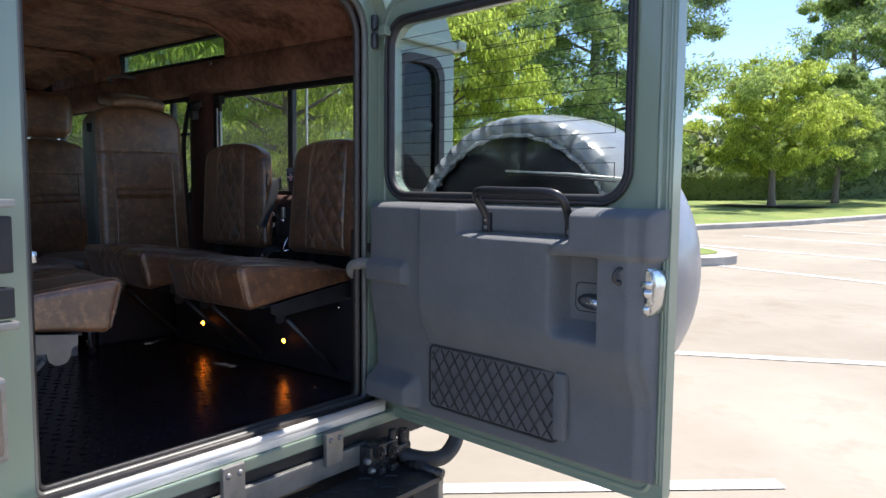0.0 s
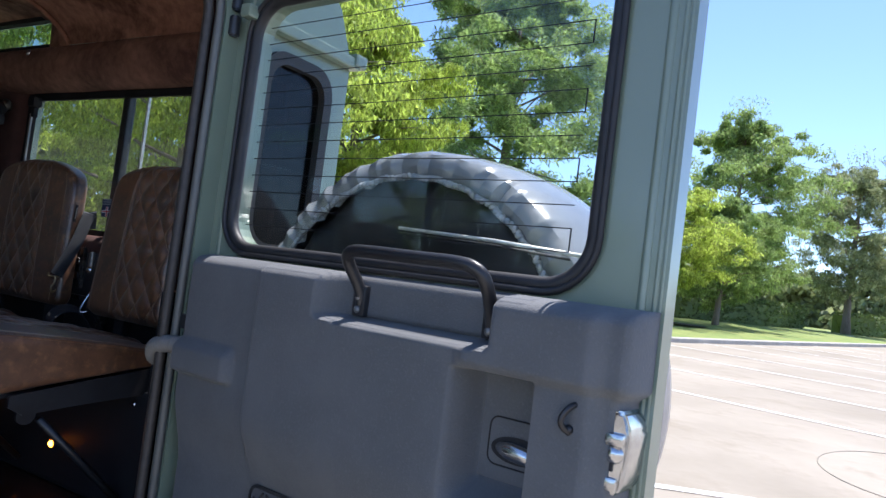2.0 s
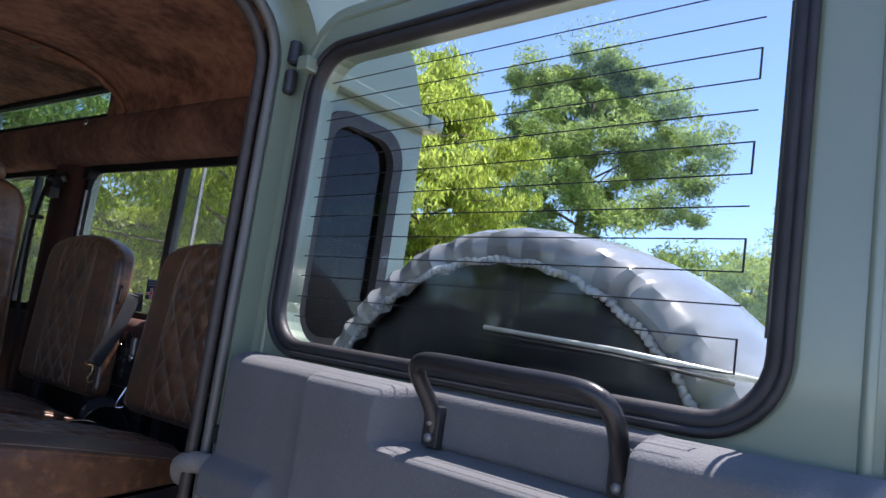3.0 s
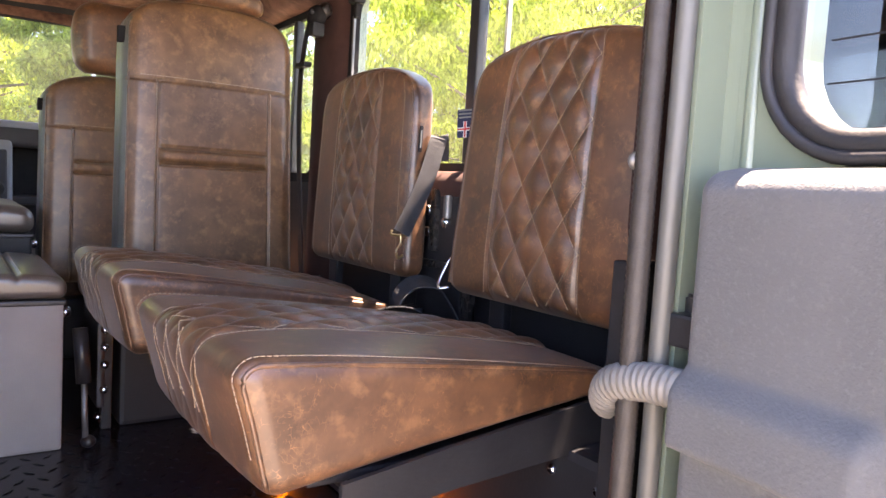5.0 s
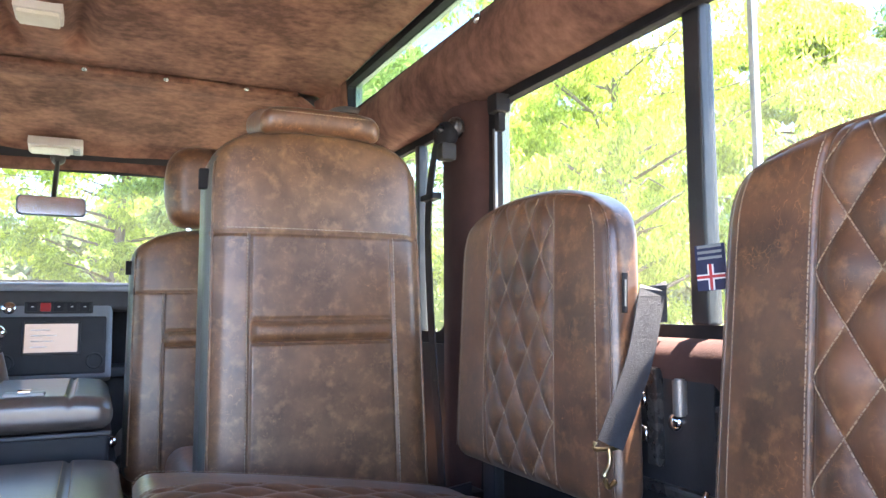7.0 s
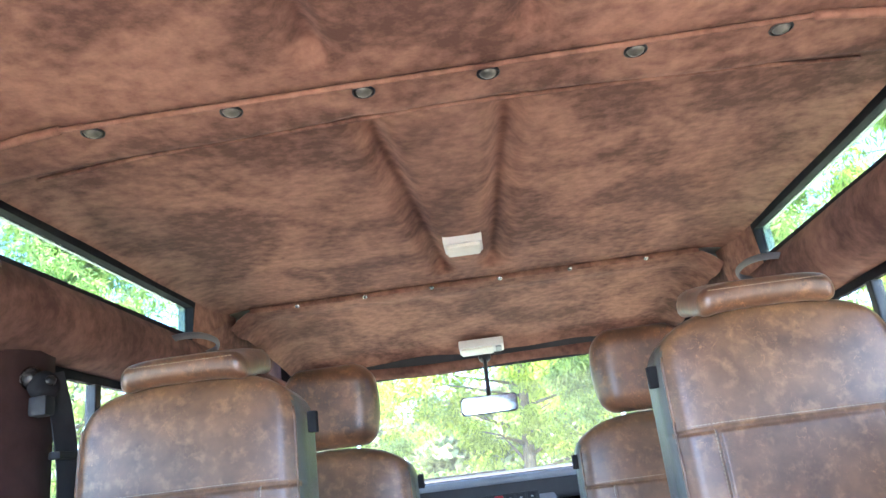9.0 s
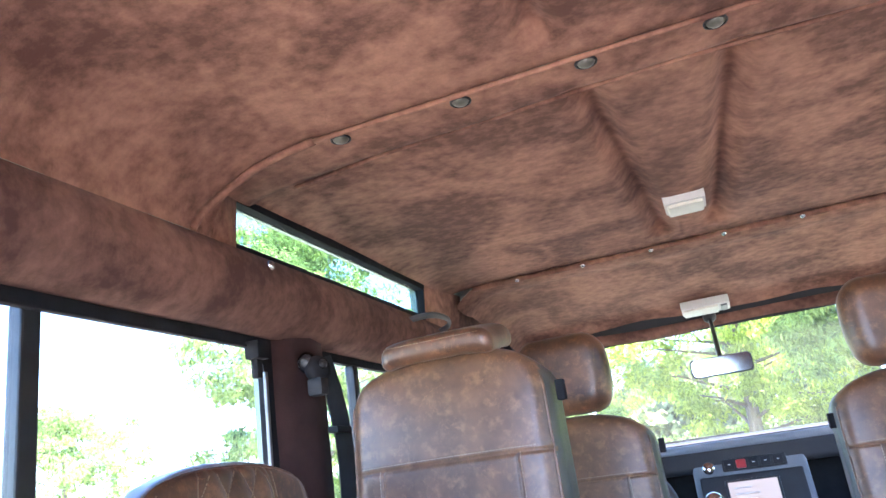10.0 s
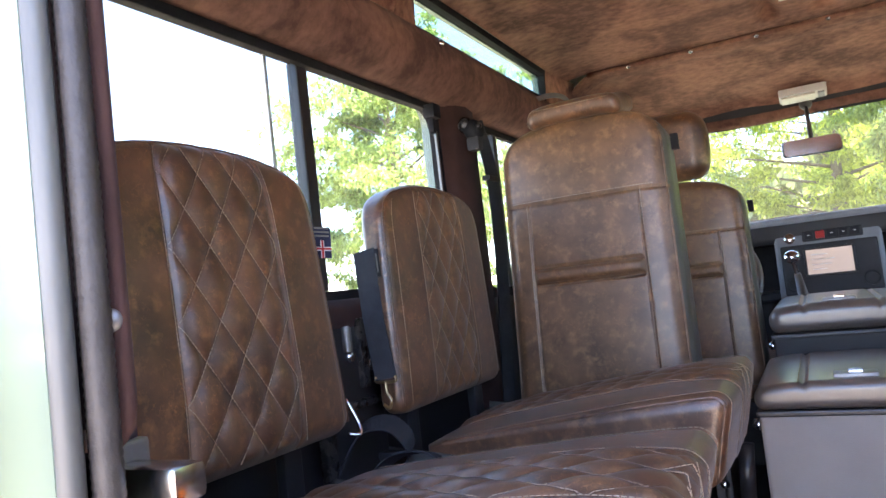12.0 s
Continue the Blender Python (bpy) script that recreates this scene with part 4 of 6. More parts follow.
part("keeper_block", box(-0.52, 0.005, 1.165, -0.475, 0.03, 1.22, 0.004), BLACK_TRIM, wall_rear)
striker = thing("door_striker", "bright steel door striker on the jamb", "striker", at=(-0.44, 0.12, 1.22))
part("plate", box(-0.462, 0.112, 1.205, -0.452, 0.15, 1.285, 0.003), GREY_METAL, striker)
part("striker_block", box(-0.456, 0.115, 1.248, -0.392, 0.142, 1.272, 0.006), ZINC, striker, smooth=True)
part("striker_foot", box(-0.456, 0.118, 1.212, -0.425, 0.138, 1.249, 0.006), ZINC, striker, smooth=True)
part("hinge_block", box(0.452, 0.03, 1.218, 0.505, 0.085, 1.245, 0.003), BLACK_METAL, wall_rear, "black block on the door post")

# roof skin, floor, front bulkhead
ys = [0.03, 2.60]
prof = [(-0.79, 1.845), (-0.76, 1.90), (-0.70, 1.975), (-0.60, 2.025), (-0.4, 2.05), (0, 2.06), (0.4, 2.05), (0.60, 2.025), (0.70, 1.975), (0.76, 1.90), (0.79, 1.845)]
prof = [(x, max(z, 1.99)) for x, z in prof[2:-2]]
V = [(x, y, z) for y in ys for x, z in prof] + [(x, y, z + 0.012) for y in ys for x, z in prof]
n = len(prof)
F = [(i, i + 1, n + i + 1, n + i) for i in range(n - 1)] + [(2 * n + i, 3 * n + i, 3 * n + i + 1, 2 * n + i + 1) for i in range(n - 1)]
tagged(from_arrays("roof", V, F, PAINT), "sage green roof skin of the vehicle", "roof", kind="structure")
floor = tagged(part("floor", box(-0.74, 0.09, 0.76, 0.74, 2.75, FLOOR, 0.0), FLOOR_MAT), "black chequered rubber load floor", "floor", kind="structure")
bmk = bmesh.new()
for i in range(26):
    for j in range(34):
        x, y = -0.46 + 0.036 * i + (0.018 if j % 2 else 0), 0.13 + 0.036 * j
        if x > 0.46:
            continue
        a = radians(45 if (i + j) % 2 else -45)
        c, s = math.cos(a), math.sin(a)
        vs = [bmk.verts.new((x + c * u - s * v, y + s * u + c * v, FLOOR + h)) for u, v, h in ((-0.013, 0, 0.0005), (0, -0.004, 0.0005), (0.013, 0, 0.0005), (0, 0.004, 0.0005), (-0.006, 0, 0.0018), (0.006, 0, 0.0018))]
        for f in ((0, 1, 4), (1, 5, 4), (1, 2, 5), (2, 3, 5), (3, 4, 5), (3, 0, 4)):
            bmk.faces.new([vs[q] for q in f])
tr = part("floor_tread", bmk, FLOOR_MAT, floor, "raised tread bars of the rubber floor")
tr["kind"] = "stuff"
for sx in (1, -1):
    wb = thing("wheel_box", "black carpeted wheel box under the bench seats", "wheel arch", "wheel boxes", at=(sx * 0.6, 0.6, FLOOR))
    part("box", box(sx * 0.535, 0.107, FLOOR, sx * 0.728, 1.20, 1.06, 0.012), BLACK_TRIM, wb)
    for y in (0.529, 1.0):
        if sx > 0:
            l = thing("courtesy_lamp", "small glowing amber lamp on the wheel box", "lamp", "amber lamps", at=(sx * 0.53, y, 0.89))
            part("bezel", cyl((sx * 0.533, y, 0.89), (sx * 0.527, y, 0.89), 0.012, 0.011, 16), BLACK_METAL, l)
            part("bulb", dome((sx * 0.527, y, 0.89), (-sx, 0, 0), 0.0075, 0.006), LAMP_ORANGE, l, smooth=True)
    for y in (0.20, 0.27, 0.70):
        part("bolt", dome((sx * 0.533, y, 1.03), (-sx, 0, 0), 0.007, 0.005), CHROME, wb, smooth=True)

# ---------------------------------------------------------------- headlining
ceiling = thing("ceiling", "brown suede headlining with press studs", "headlining", kind="structure", at=(0, 1, 2))


def liner(y0, y1, ny, zc, edge_z, edge_x, fn):
    V, F = [], []
    nx = 240
    for i in range(ny + 1):
        y = y0 + (y1 - y0) * i / ny
        for j in range(nx + 1):
            u = -1 + 2 * j / nx
            x = edge_x * u
            k = max(0.0, (abs(u) - 0.72) / 0.28)
            z = zc - (zc - edge_z) * (1 - math.sqrt(max(0, 1 - k ** 2.2)))
            V.append((x, y, z + fn(x, y)))
    for i in range(ny):
        for j in range(nx):
            a = i * (nx + 1) + j
            F.append((a, a + nx + 1, a + nx + 2, a + 1))
    return V, F


def rear_relief(x, y):
    g = 0.0
    for c in (-0.13, 0.13):
        g += 0.024 * math.exp(-((x - c) / 0.02) ** 2) * (1 if y < 0.93 else 0)
    return g + 0.004 * noise.noise(Vector((x * 4, y * 4, 0))) + (0.0 if y > 0.2 else -0.10 * ((0.2 - y) / 0.12) ** 2)


def front_relief(x, y):
    c = 0.105 - 0.04 * (y - 1.08) / 0.85
    g = 0.0
    if 1.06 < y < 1.97:
        fade = min(1, (y - 1.06) / 0.05, (1.97 - y) / 0.05)
        for s in (-1, 1):
            g += 0.030 * fade * math.exp(-((x - s * c) / 0.022) ** 2)
    lip = -0.012 * (1 / (1 + math.exp((y - 1.07 - 0.05 * abs(x)) / 0.004)))
    return g + lip + 0.004 * noise.noise(Vector((x * 4, y * 4, 5)))


V, F = liner(0.085, 0.986, 50, 1.992, 1.885, 0.668, rear_relief)
from_arrays("rear_panel", V, F, SUEDE, ceiling, "brushed brown suede rear headlining")
V, F = liner(0.978, 2.05, 150, 1.998, 1.982, 0.675, front_relief)
from_arrays("front_panel", V, F, SUEDE, ceiling, "brushed brown suede front headlining")
for sx in (1, -1):
    # arched edge where the two linings overlap, and the cheek in front of the skylight
    arc = smooth_path([(sx * 0.48, 0.979, 1.984), (sx * 0.57, 0.979, 1.972), (sx * 0.625, 0.971, 1.945), (sx * 0.655, 0.951, 1.912), (sx * 0.668, 0.941, 1.886)], 6)
    V, F = sweep(arc, 0.0065, 8)
    from_arrays("arched_edge", V, F, SUEDE, ceiling)
    V = [(sx * 0.682, 0.955, 1.88), (sx * 0.682, 1.062, 1.88), (sx * 0.684, 1.075, 1.99), (sx * 0.66, 1.0, 1.985), (sx * 0.665, 0.97, 1.92)]
    from_arrays("skylight_cheek", V, [(0, 1, 2, 3, 4)], SUEDE, ceiling, smooth=False)
    V = [(sx * 0.685, 1.86, 1.885), (sx * 0.685, 2.1, 1.86), (sx * 0.66, 2.1, 1.99), (sx * 0.685, 1.885, 1.995)]
    from_arrays("skylight_cheek", V, [(0, 1, 2, 3)], SUEDE, ceiling, smooth=False)
for sx in (1, -1):
    V = [(sx * 0.692, 1.87, 1.84), (sx * 0.692, 2.74, 1.78), (sx * 0.692, 2.74, 2.01), (sx * 0.692, 1.89, 2.01)]
    from_arrays("header_cheek", V, [(0, 1, 2, 3)], SUEDE_ROLL, ceiling, smooth=False)
V, F = sweep([(x, 0.980, 1.9845) for x in np.linspace(-0.5, 0.5, 24)], 0.004, 8)
from_arrays("lap_edge", V, F, SUEDE, ceiling)
V, F = sweep([(x, 1.073 + 0.05 * abs(x) + 0.10 * max(0, abs(x) - 0.42), 1.9895 + 0.003 * abs(x)) for x in np.linspace(-0.6, 0.6, 40)], 0.0035, 8)
from_arrays("fold_edge", V, F, SUEDE, ceiling)
# header panel from the studs down to the windscreen
V, F = [], []
nx, ny = 60, 24
for i in range(ny + 1):
    s = i / ny
    y = 2.05 + 0.66 * s
    for j in range(nx + 1):
        u = -1 + 2 * j / nx
        x = 0.66 * u
        k = max(0, (abs(u) - 0.86) / 0.14)
        z = 2.0 - 0.010 * math.sin(math.pi * min(1, s * 5)) - 0.075 * s ** 1.4 - 0.05 * k ** 2 + 0.006 * noise.noise(Vector((x * 3, y * 3, 9)))
        if s > 0.9:
            z -= (s - 0.9) / 0.1 * (0.030 + 0.007 * noise.noise(Vector((x * 6, 1, 2))) - 0.014 * math.exp(-((x + 0.22) / 0.13) ** 2) - 0.008 * math.exp(-((x - 0.30) / 0.12) ** 2))
        V.append((x, y, z))
for i in range(ny):
    for j in range(nx):
        a = i * (nx + 1) + j
        F.append((a, a + nx + 1, a + nx + 2, a + 1))
from_arrays("header_panel", V, F, SUEDE, ceiling, "brown suede header panel over the windscreen")
V, F = sweep([(x, 2.728 - 0.03 * (x / 0.66) ** 4, 1.876 + 0.004 * math.sin(9 * x)) for x in np.linspace(-0.68, 0.68, 40)], 0.025, 12)
from_arrays("windscreen_roll", V, F, SUEDE_ROLL, ceiling, "padded suede roll over the windscreen")
V, F = sweep([(x, 2.045, 1.989) for x in np.linspace(-0.6, 0.6, 24)], 0.008, 8)
from_arrays("header_roll", V, F, SUEDE, ceiling)
for x in (-0.447, -0.26, -0.085, 0.077, 0.265, 0.447):
    b = part("press_button", dome((x, 0.999, 1.985), (0, 0, -1), 0.0115, 0.006), BUTTON, ceiling, "round tarnished press button", smooth=True)
    V, F = sweep([(x + 0.0135 * math.cos(a), 0.999 + 0.0135 * math.sin(a), 1.9845) for a in np.linspace(0, 2 * math.pi, 20, endpoint=False)], 0.0018, 6, closed=True)
    from_arrays("button_rim", V, F, BLACK_TRIM, b)
for x in (-0.47, -0.285, -0.105, 0.077, 0.262, 0.462):
    part("press_stud", dome((x, 2.036, 1.984), (0, -0.5, -1), 0.0068, 0.004), ZINC, ceiling, "small bright press stud", smooth=True)
for sx in (1, -1):
    part("coat_hook_stud", dome((sx * 0.657, 1.12, 1.868), (-sx, 0, 0), 0.009, 0.006), CHROME, ceiling, smooth=True)
for name, x, y, z, w_, d_, tilt, lab in (("dome_lamp", 0.0, 1.715, 1.988, 0.043, 0.042, 0, "cream plastic roof lamp"), ("header_lamp", -0.005, 2.62, 1.905, 0.075, 0.032, 14, "cream plastic lamp over the mirror")):
    e = thing(name, lab, "interior lamp", at=(x, y, z))
    mtx = Matrix.Translation((x, y, z)) @ Matrix.Rotation(radians(-tilt), 4, "X")
    part("lamp_base", box(-w_, -d_, -0.008, w_, d_, 0.02, 0.005), WHITE, e, m=mtx, smooth=True)
    part("diffuser", box(-w_ + 0.006, -d_ + 0.006, -0.016, w_ - 0.006 - (0.03 if tilt else 0), d_ - 0.006, -0.006, 0.005), LENS, e, "ribbed clear lamp diffuser", m=mtx, smooth=True)
    if tilt:
        part("switch", box(w_ - 0.028, -d_ + 0.012, -0.014, w_ - 0.008, d_ - 0.012, -0.006, 0.003), DASH_GREY, e, m=mtx)

# windscreen end: frame, glass, scuttle, A posts
tilt_ws = math.atan2(0.14, 0.36)
WS = Matrix.Translation((0, 2.86, 1.49)) @ Matrix.Rotation(tilt_ws, 4, "X") @ REAR
ws = thing("windscreen", "flat windscreen in a black rubber frame", "windscreen", kind="structure", at=(0, 2.86, 1.49))
part("windscreen_frame", slab([(-0.79, -0.9), (0.79, -0.9), (0.79, 0.47), (-0.79, 0.47)], [rrect(-0.66, 0.0, 0.66, 0.385, 0.05)], 0.03), BLACK_TRIM, ws, m=WS)
p = part("windscreen_glass", box(-0.68, 0.012, -0.01, 0.68, 0.017, 0.40, 0.0), GLASS_VEILED, ws, m=Matrix.Translation((0, 2.86, 1.49)) @ Matrix.Rotation(tilt_ws, 4, "X"))
p.visible_shadow = False
part("wiper", box(-0.45, 2.91, 1.50, 0.02, 2.92, 1.508, 0.002), BLACK_METAL, ws)
for sx in (1, -1):
    part("front_post", box(sx * 0.66, 2.60, 1.3, sx * 0.76, 2.86, 1.93, 0.01), BLACK_TRIM, ws)
bonnet = thing("bonnet", "sage green bonnet beyond the windscreen", "bonnet", at=(0, 3.4, 1.2))
part("bonnet_panel", box(-0.72, 2.93, 1.0, 0.72, 4.1, 1.36, 0.04, 4), PAINT, bonnet, smooth=True)


# ---------------------------------------------------------------- running gear under the body
def road_wheel(x, y, sx):
    zg = ground_z(x, y)
    R = 0.39
    e = thing("road_wheel", "black tyre on a dark steel wheel standing on the concrete", "wheel", "road wheels", at=(x, y, zg))
    mw = Matrix.Translation((x, y, zg + R)) @ axes((0, 1, 0), (0, 0, 1), (sx, 0, 0), (0, 0, 0))
    prof = [(-0.11, 0.22), (-0.12, 0.27), (-0.118, 0.34), (-0.10, 0.378), (-0.06, R), (0.06, R), (0.10, 0.378), (0.118, 0.34), (0.12, 0.27), (0.11, 0.22)]
    V = [(r * math.cos(2 * math.pi * j / 64), r * math.sin(2 * math.pi * j / 64), w + (0.004 if j % 2 and r > 0.37 else 0)) for w, r in prof for j in range(64)]
    F = [(k * 64 + j, k * 64 + (j + 1) % 64, (k + 1) * 64 + (j + 1) % 64, (k + 1) * 64 + j) for k in range(len(prof) - 1) for j in range(64)]
    from_arrays("tyre", V, F, RUBBER, e, m=mw)
    rim = part("rim", cyl((0, 0, -0.10), (0, 0, 0.07), 0.222, None, 40, 0.01), BLACK_METAL, e, m=mw, smooth=True)
    part("hub_cap", dome((0, 0, 0.07), (0, 0, 1), 0.07, 0.03), BLACK_METAL, rim, m=mw, smooth=True)


for sx in (1, -1):
    for y in (0.62, 3.42):
        road_wheel(sx * 0.66, y, sx)
chassis = thing("chassis", "black ladder chassis with axles", "chassis", at=(0, 1.8, 0.4))
for sx in (1, -1):
    part("rail", box(sx * 0.36, -0.02, 0.50, sx * 0.44, 4.05, 0.66, 0.006), BLACK_METAL, chassis)
for y in (0.62, 3.42):
    part("axle", cyl((-0.60, y, 0.39), (0.60, y, 0.39), 0.05), BLACK_METAL, chassis, smooth=True)
    for sx in (1, -1):
        part("spring", cyl((sx * 0.40, y, 0.39), (sx * 0.40, y, 0.52), 0.06), BLACK_METAL, chassis, smooth=True)
for y in (0.2, 1.4, 2.4, 3.9):
    part("cross_tube", cyl((-0.42, y, 0.58), (0.42, y, 0.58), 0.04), BLACK_METAL, chassis, smooth=True)
part("front_bumper", box(-0.78, 4.06, 0.50, 0.78, 4.16, 0.66, 0.02), BLACK_METAL, chassis, smooth=True)
part("underfloor", box(-0.74, 0.12, 0.661, 0.74, 2.9, 0.755, 0.01), BLACK_TRIM, chassis)
for sx in (1, -1):
    part("wing", slab([(2.93, 0.70), (2.95, 0.70), (2.98, 0.98), (3.12, 1.02 - 0.0), (3.70, 1.02), (3.84, 0.98), (3.90, 0.72), (4.08, 0.72), (4.08, 1.30), (2.93, 1.32)], [], 0.03 * sx), PAINT, bonnet, m=at_x(0.74 * sx))
part("front_panel", box(-0.74, 4.05, 0.70, 0.74, 4.08, 1.30, 0.01), PAINT, bonnet)


# ---------------------------------------------------------------- rear door, standing open
DA = radians(5.7)
DOOR = axes((-math.sin(DA), -math.cos(DA), 0), (0, 0, 1), (-math.cos(DA), math.sin(DA), 0), (0.472, 0.05, 0))   # x from the hinge, y up, z towards the cabin side
door = thing("door_1", "sage green rear door standing open, dark grey flocked inner panel", "door", kind="structure", at=(0.472, 0.05, 0.8))
GL = (0.040, 1.385, 0.770, 1.838)
skin = rrect(-0.012, 0.752, 0.872, 1.922, (0.02, 0.02, 0.09, 0.10))
part("outer_skin", slab(skin, [rrect(*GL, 0.06)], 0.006), PAINT, door, m=DOOR @ Matrix.Translation((0, 0, -0.060)))
part("inner_frame", slab(rrect(-0.005, 0.756, 0.876, 1.918, (0.02, 0.02, 0.08, 0.09)), [rrect(*GL, 0.06)], 0.032), PAINT, door, m=DOOR @ Matrix.Translation((0, 0, -0.055)))
V, F = sweep([(x, y, -0.026) for x, y in rrect(0.008, 0.775, 0.846, 1.900, (0.03, 0.03, 0.07, 0.08), 8)], 0.007, 8, closed=True, up=(0, 0, 1))
from_arrays("pressing", V, F, PAINT, door, m=DOOR)
V, F = sweep([(x, y, -0.030) for x, y in rrect(-0.002, 0.760, 0.870, 1.911, (0.02, 0.02, 0.08, 0.09), 8)], 0.006, 8, closed=True, up=(0, 0, 1))
from_arrays("edge_fold", V, F, PAINT, door, m=DOOR)
V, F = sweep([(x, y, -0.026) for x, y in rrect(GL[0] - 0.006, GL[1] - 0.006, GL[2] + 0.006, GL[3] + 0.006, 0.066, 8)], 0.011, 10, closed=True, up=(0, 0, 1))
from_arrays("glass_seal", V, F, RUBBER, door, "black rubber glazing seal", m=DOOR)
V, F = sweep([(x, y, -0.016) for x, y in rrect(GL[0] - 0.016, GL[1] - 0.016, GL[2] + 0.016, GL[3] + 0.016, 0.075, 8)], 0.005, 8, closed=True, up=(0, 0, 1))
from_arrays("seal_insert", V, F, RUBBER, door, m=DOOR)
p = part("pane", box(GL[0] - 0.004, GL[1] - 0.004, -0.044, GL[2] + 0.004, GL[3] + 0.004, -0.039, 0.0), GLASS, door, "clear heated rear glass", m=DOOR)
p.visible_shadow = False
for i, z in enumerate(np.linspace(1.425, 1.80, 13)):
    bmh = bmesh.new()
    add_box(bmh, GL[0] + 0.02, z - 0.0007, -0.0386, GL[2] - 0.035, z + 0.0007, -0.0380)
    if i % 3 == 0 and i < 12:
        add_box(bmh, GL[2] - 0.037, z, -0.0386, GL[2] - 0.035, z + 0.03125, -0.0380)
    part("heater_wire", bmh, BLACK_TRIM, door, m=DOOR)
part("demister_bus", box(GL[2] - 0.012, 1.46, -0.0386, GL[2] - 0.007, 1.78, -0.0378, 0), SEAL, door, m=DOOR)

# inner trim panel: one moulded shape, recessed where the handle, pull and pocket sit
def ease(a, b, t):
    t = min(1, max(0, (t - a) / (b - a)))
    return t * t * (3 - 2 * t)


def panel_height(s, z):
    h = 0.006
    boss = ease(0.0, 0.012, s) * ease(0.975, 1.115, z + 0.03 * ease(0.45, 0.8, s))
    h += boss * (0.026 + 0.019 * ease(0.214, 0.232, s))
    h += 0.017 * ease(0.236, 0.30, s) * (1 - ease(0.56, 0.66, s)) * ease(0.99, 1.08, z) * (1 - boss)
    # upper shoulder over the recess
    h += 0.013 * ease(0.628, 0.66, s) * ease(1.256, 1.272, z)
    # chamfer towards the outer edge
    h -= 0.016 * ease(0.822, 0.845, s)
    # notch behind the grab handle
    notch = ease(0.358, 0.396, s) * (1 - ease(0.674, 0.694, s)) * ease(1.286, 1.298, z)
    h = h * (1 - notch) + notch * 0.002
    h -= 0.010 * ease(0.398, 0.41, s) * (1 - ease(0.66, 0.675, s)) * ease(1.283, 1.289, z) * (1 - ease(1.294, 1.302, z))
    # recess round the latch handle, with a broad bevel on the hinge side
    rec = ease(0.630, 0.656, s) * (1 - ease(0.7525, 0.7570, s)) * ease(1.078, 1.122, z) * (1 - ease(1.2555, 1.262, z))
    h = h * (1 - rec) + rec * -0.012
    # strap pads by the hinge
    for za, zb, sb in ((1.140, 1.232, 0.158), (0.816, 0.906, 0.168)):
        pad = (1 - ease(sb, sb + 0.030, s)) * ease(za - 0.006, za + 0.012, z) * (1 - ease(zb - 0.045, zb + 0.006, z))
        if pad > 0:
            h = max(h, 0.004 + 0.047 * pad)
    return h


ss = np.unique(np.round(np.concatenate([np.linspace(0.004, 0.876, 190), [0.7525, 0.754, 0.7555, 0.757]]), 5))
zs = np.unique(np.round(np.concatenate([np.linspace(0.797, 1.362, 150), [1.2555, 1.258, 1.260, 1.262]]), 5))
V, F = [], []
for s in ss:
    for z in zs:
        right = 0.858 + 0.014 * ease(1.252, 1.268, z)
        x = min(s, right)
        crown = 1.0 if z < 1.340 else 1 - ((z - 1.340) / 0.022) ** 2
        edge = max(0.0, min(1.0, (x - 0.004) / 0.014, (right - x) / 0.012, (z - 0.797) / 0.012))
        h = panel_height(x, z)
        V.append((x, z, -0.022 + (h + 0.022) * math.sqrt(max(0.0, 1 - (1 - edge) ** 2)) * (0.25 + 0.75 * math.sqrt(max(0, crown)))))
n = len(zs)
F = [(i * n + j, (i + 1) * n + j, (i + 1) * n + j + 1, i * n + j + 1) for i in range(len(ss) - 1) for j in range(n - 1)]
panel = from_arrays("trim_panel", V, F, PLASTIC, door, "dark grey flocked moulded door panel", m=DOOR)
panel.data.set_sharp_from_angle(angle=radians(60))
for s_, r_ in ((0.862, 0.0035), (0.869, 0.003)):
    V, F = sweep([(s_, z, -0.0245) for z in np.linspace(0.80, 1.86, 30)], r_, 8, up=(0, 0, 1))
    from_arrays("edge_bead", V, F, PAINT, door, m=DOOR)
# net pocket
net = part("net_pocket", slab(rrect(0.231, 0.834, 0.640, 0.998, 0.02), [rrect(0.2355, 0.8385, 0.6355, 0.9935, 0.017)], 0.007), DASH, door, "black framed elastic net pocket", m=DOOR @ Matrix.Translation((0, 0, 0.006)))
part("pocket_back", box(0.236, 0.840, 0.008, 0.634, 0.992, 0.0115, 0), POCKET, net, m=DOOR)
part("pocket_lip", box(0.634, 0.848, 0.006, 0.666, 1.000, 0.026, 0.008), PLASTIC, net, m=DOOR, smooth=True)
bmn = bmesh.new()
for d in (1, -1):
    for k in range(-8, 22):
        # slanted cords clipped to the frame
        pts = []
        for t in np.linspace(0, 1, 15):
            z = 0.843 + 0.146 * t
            s = 0.240 + 0.036 * k + (0.10 * t if d > 0 else 0.10 * (1 - t))
            if 0.240 < s < 0.630:
                pts.append((s, z, 0.015 + 0.004 * math.sin(math.pi * t)))
        if len(pts) > 2:
            v2, f2 = sweep(pts, 0.0018, 5)
            vs = [bmn.verts.new(q) for q in v2]
            for f in f2:
                bmn.faces.new([vs[q] for q in f])
part("net_cords", bmn, NET, net, m=DOOR)
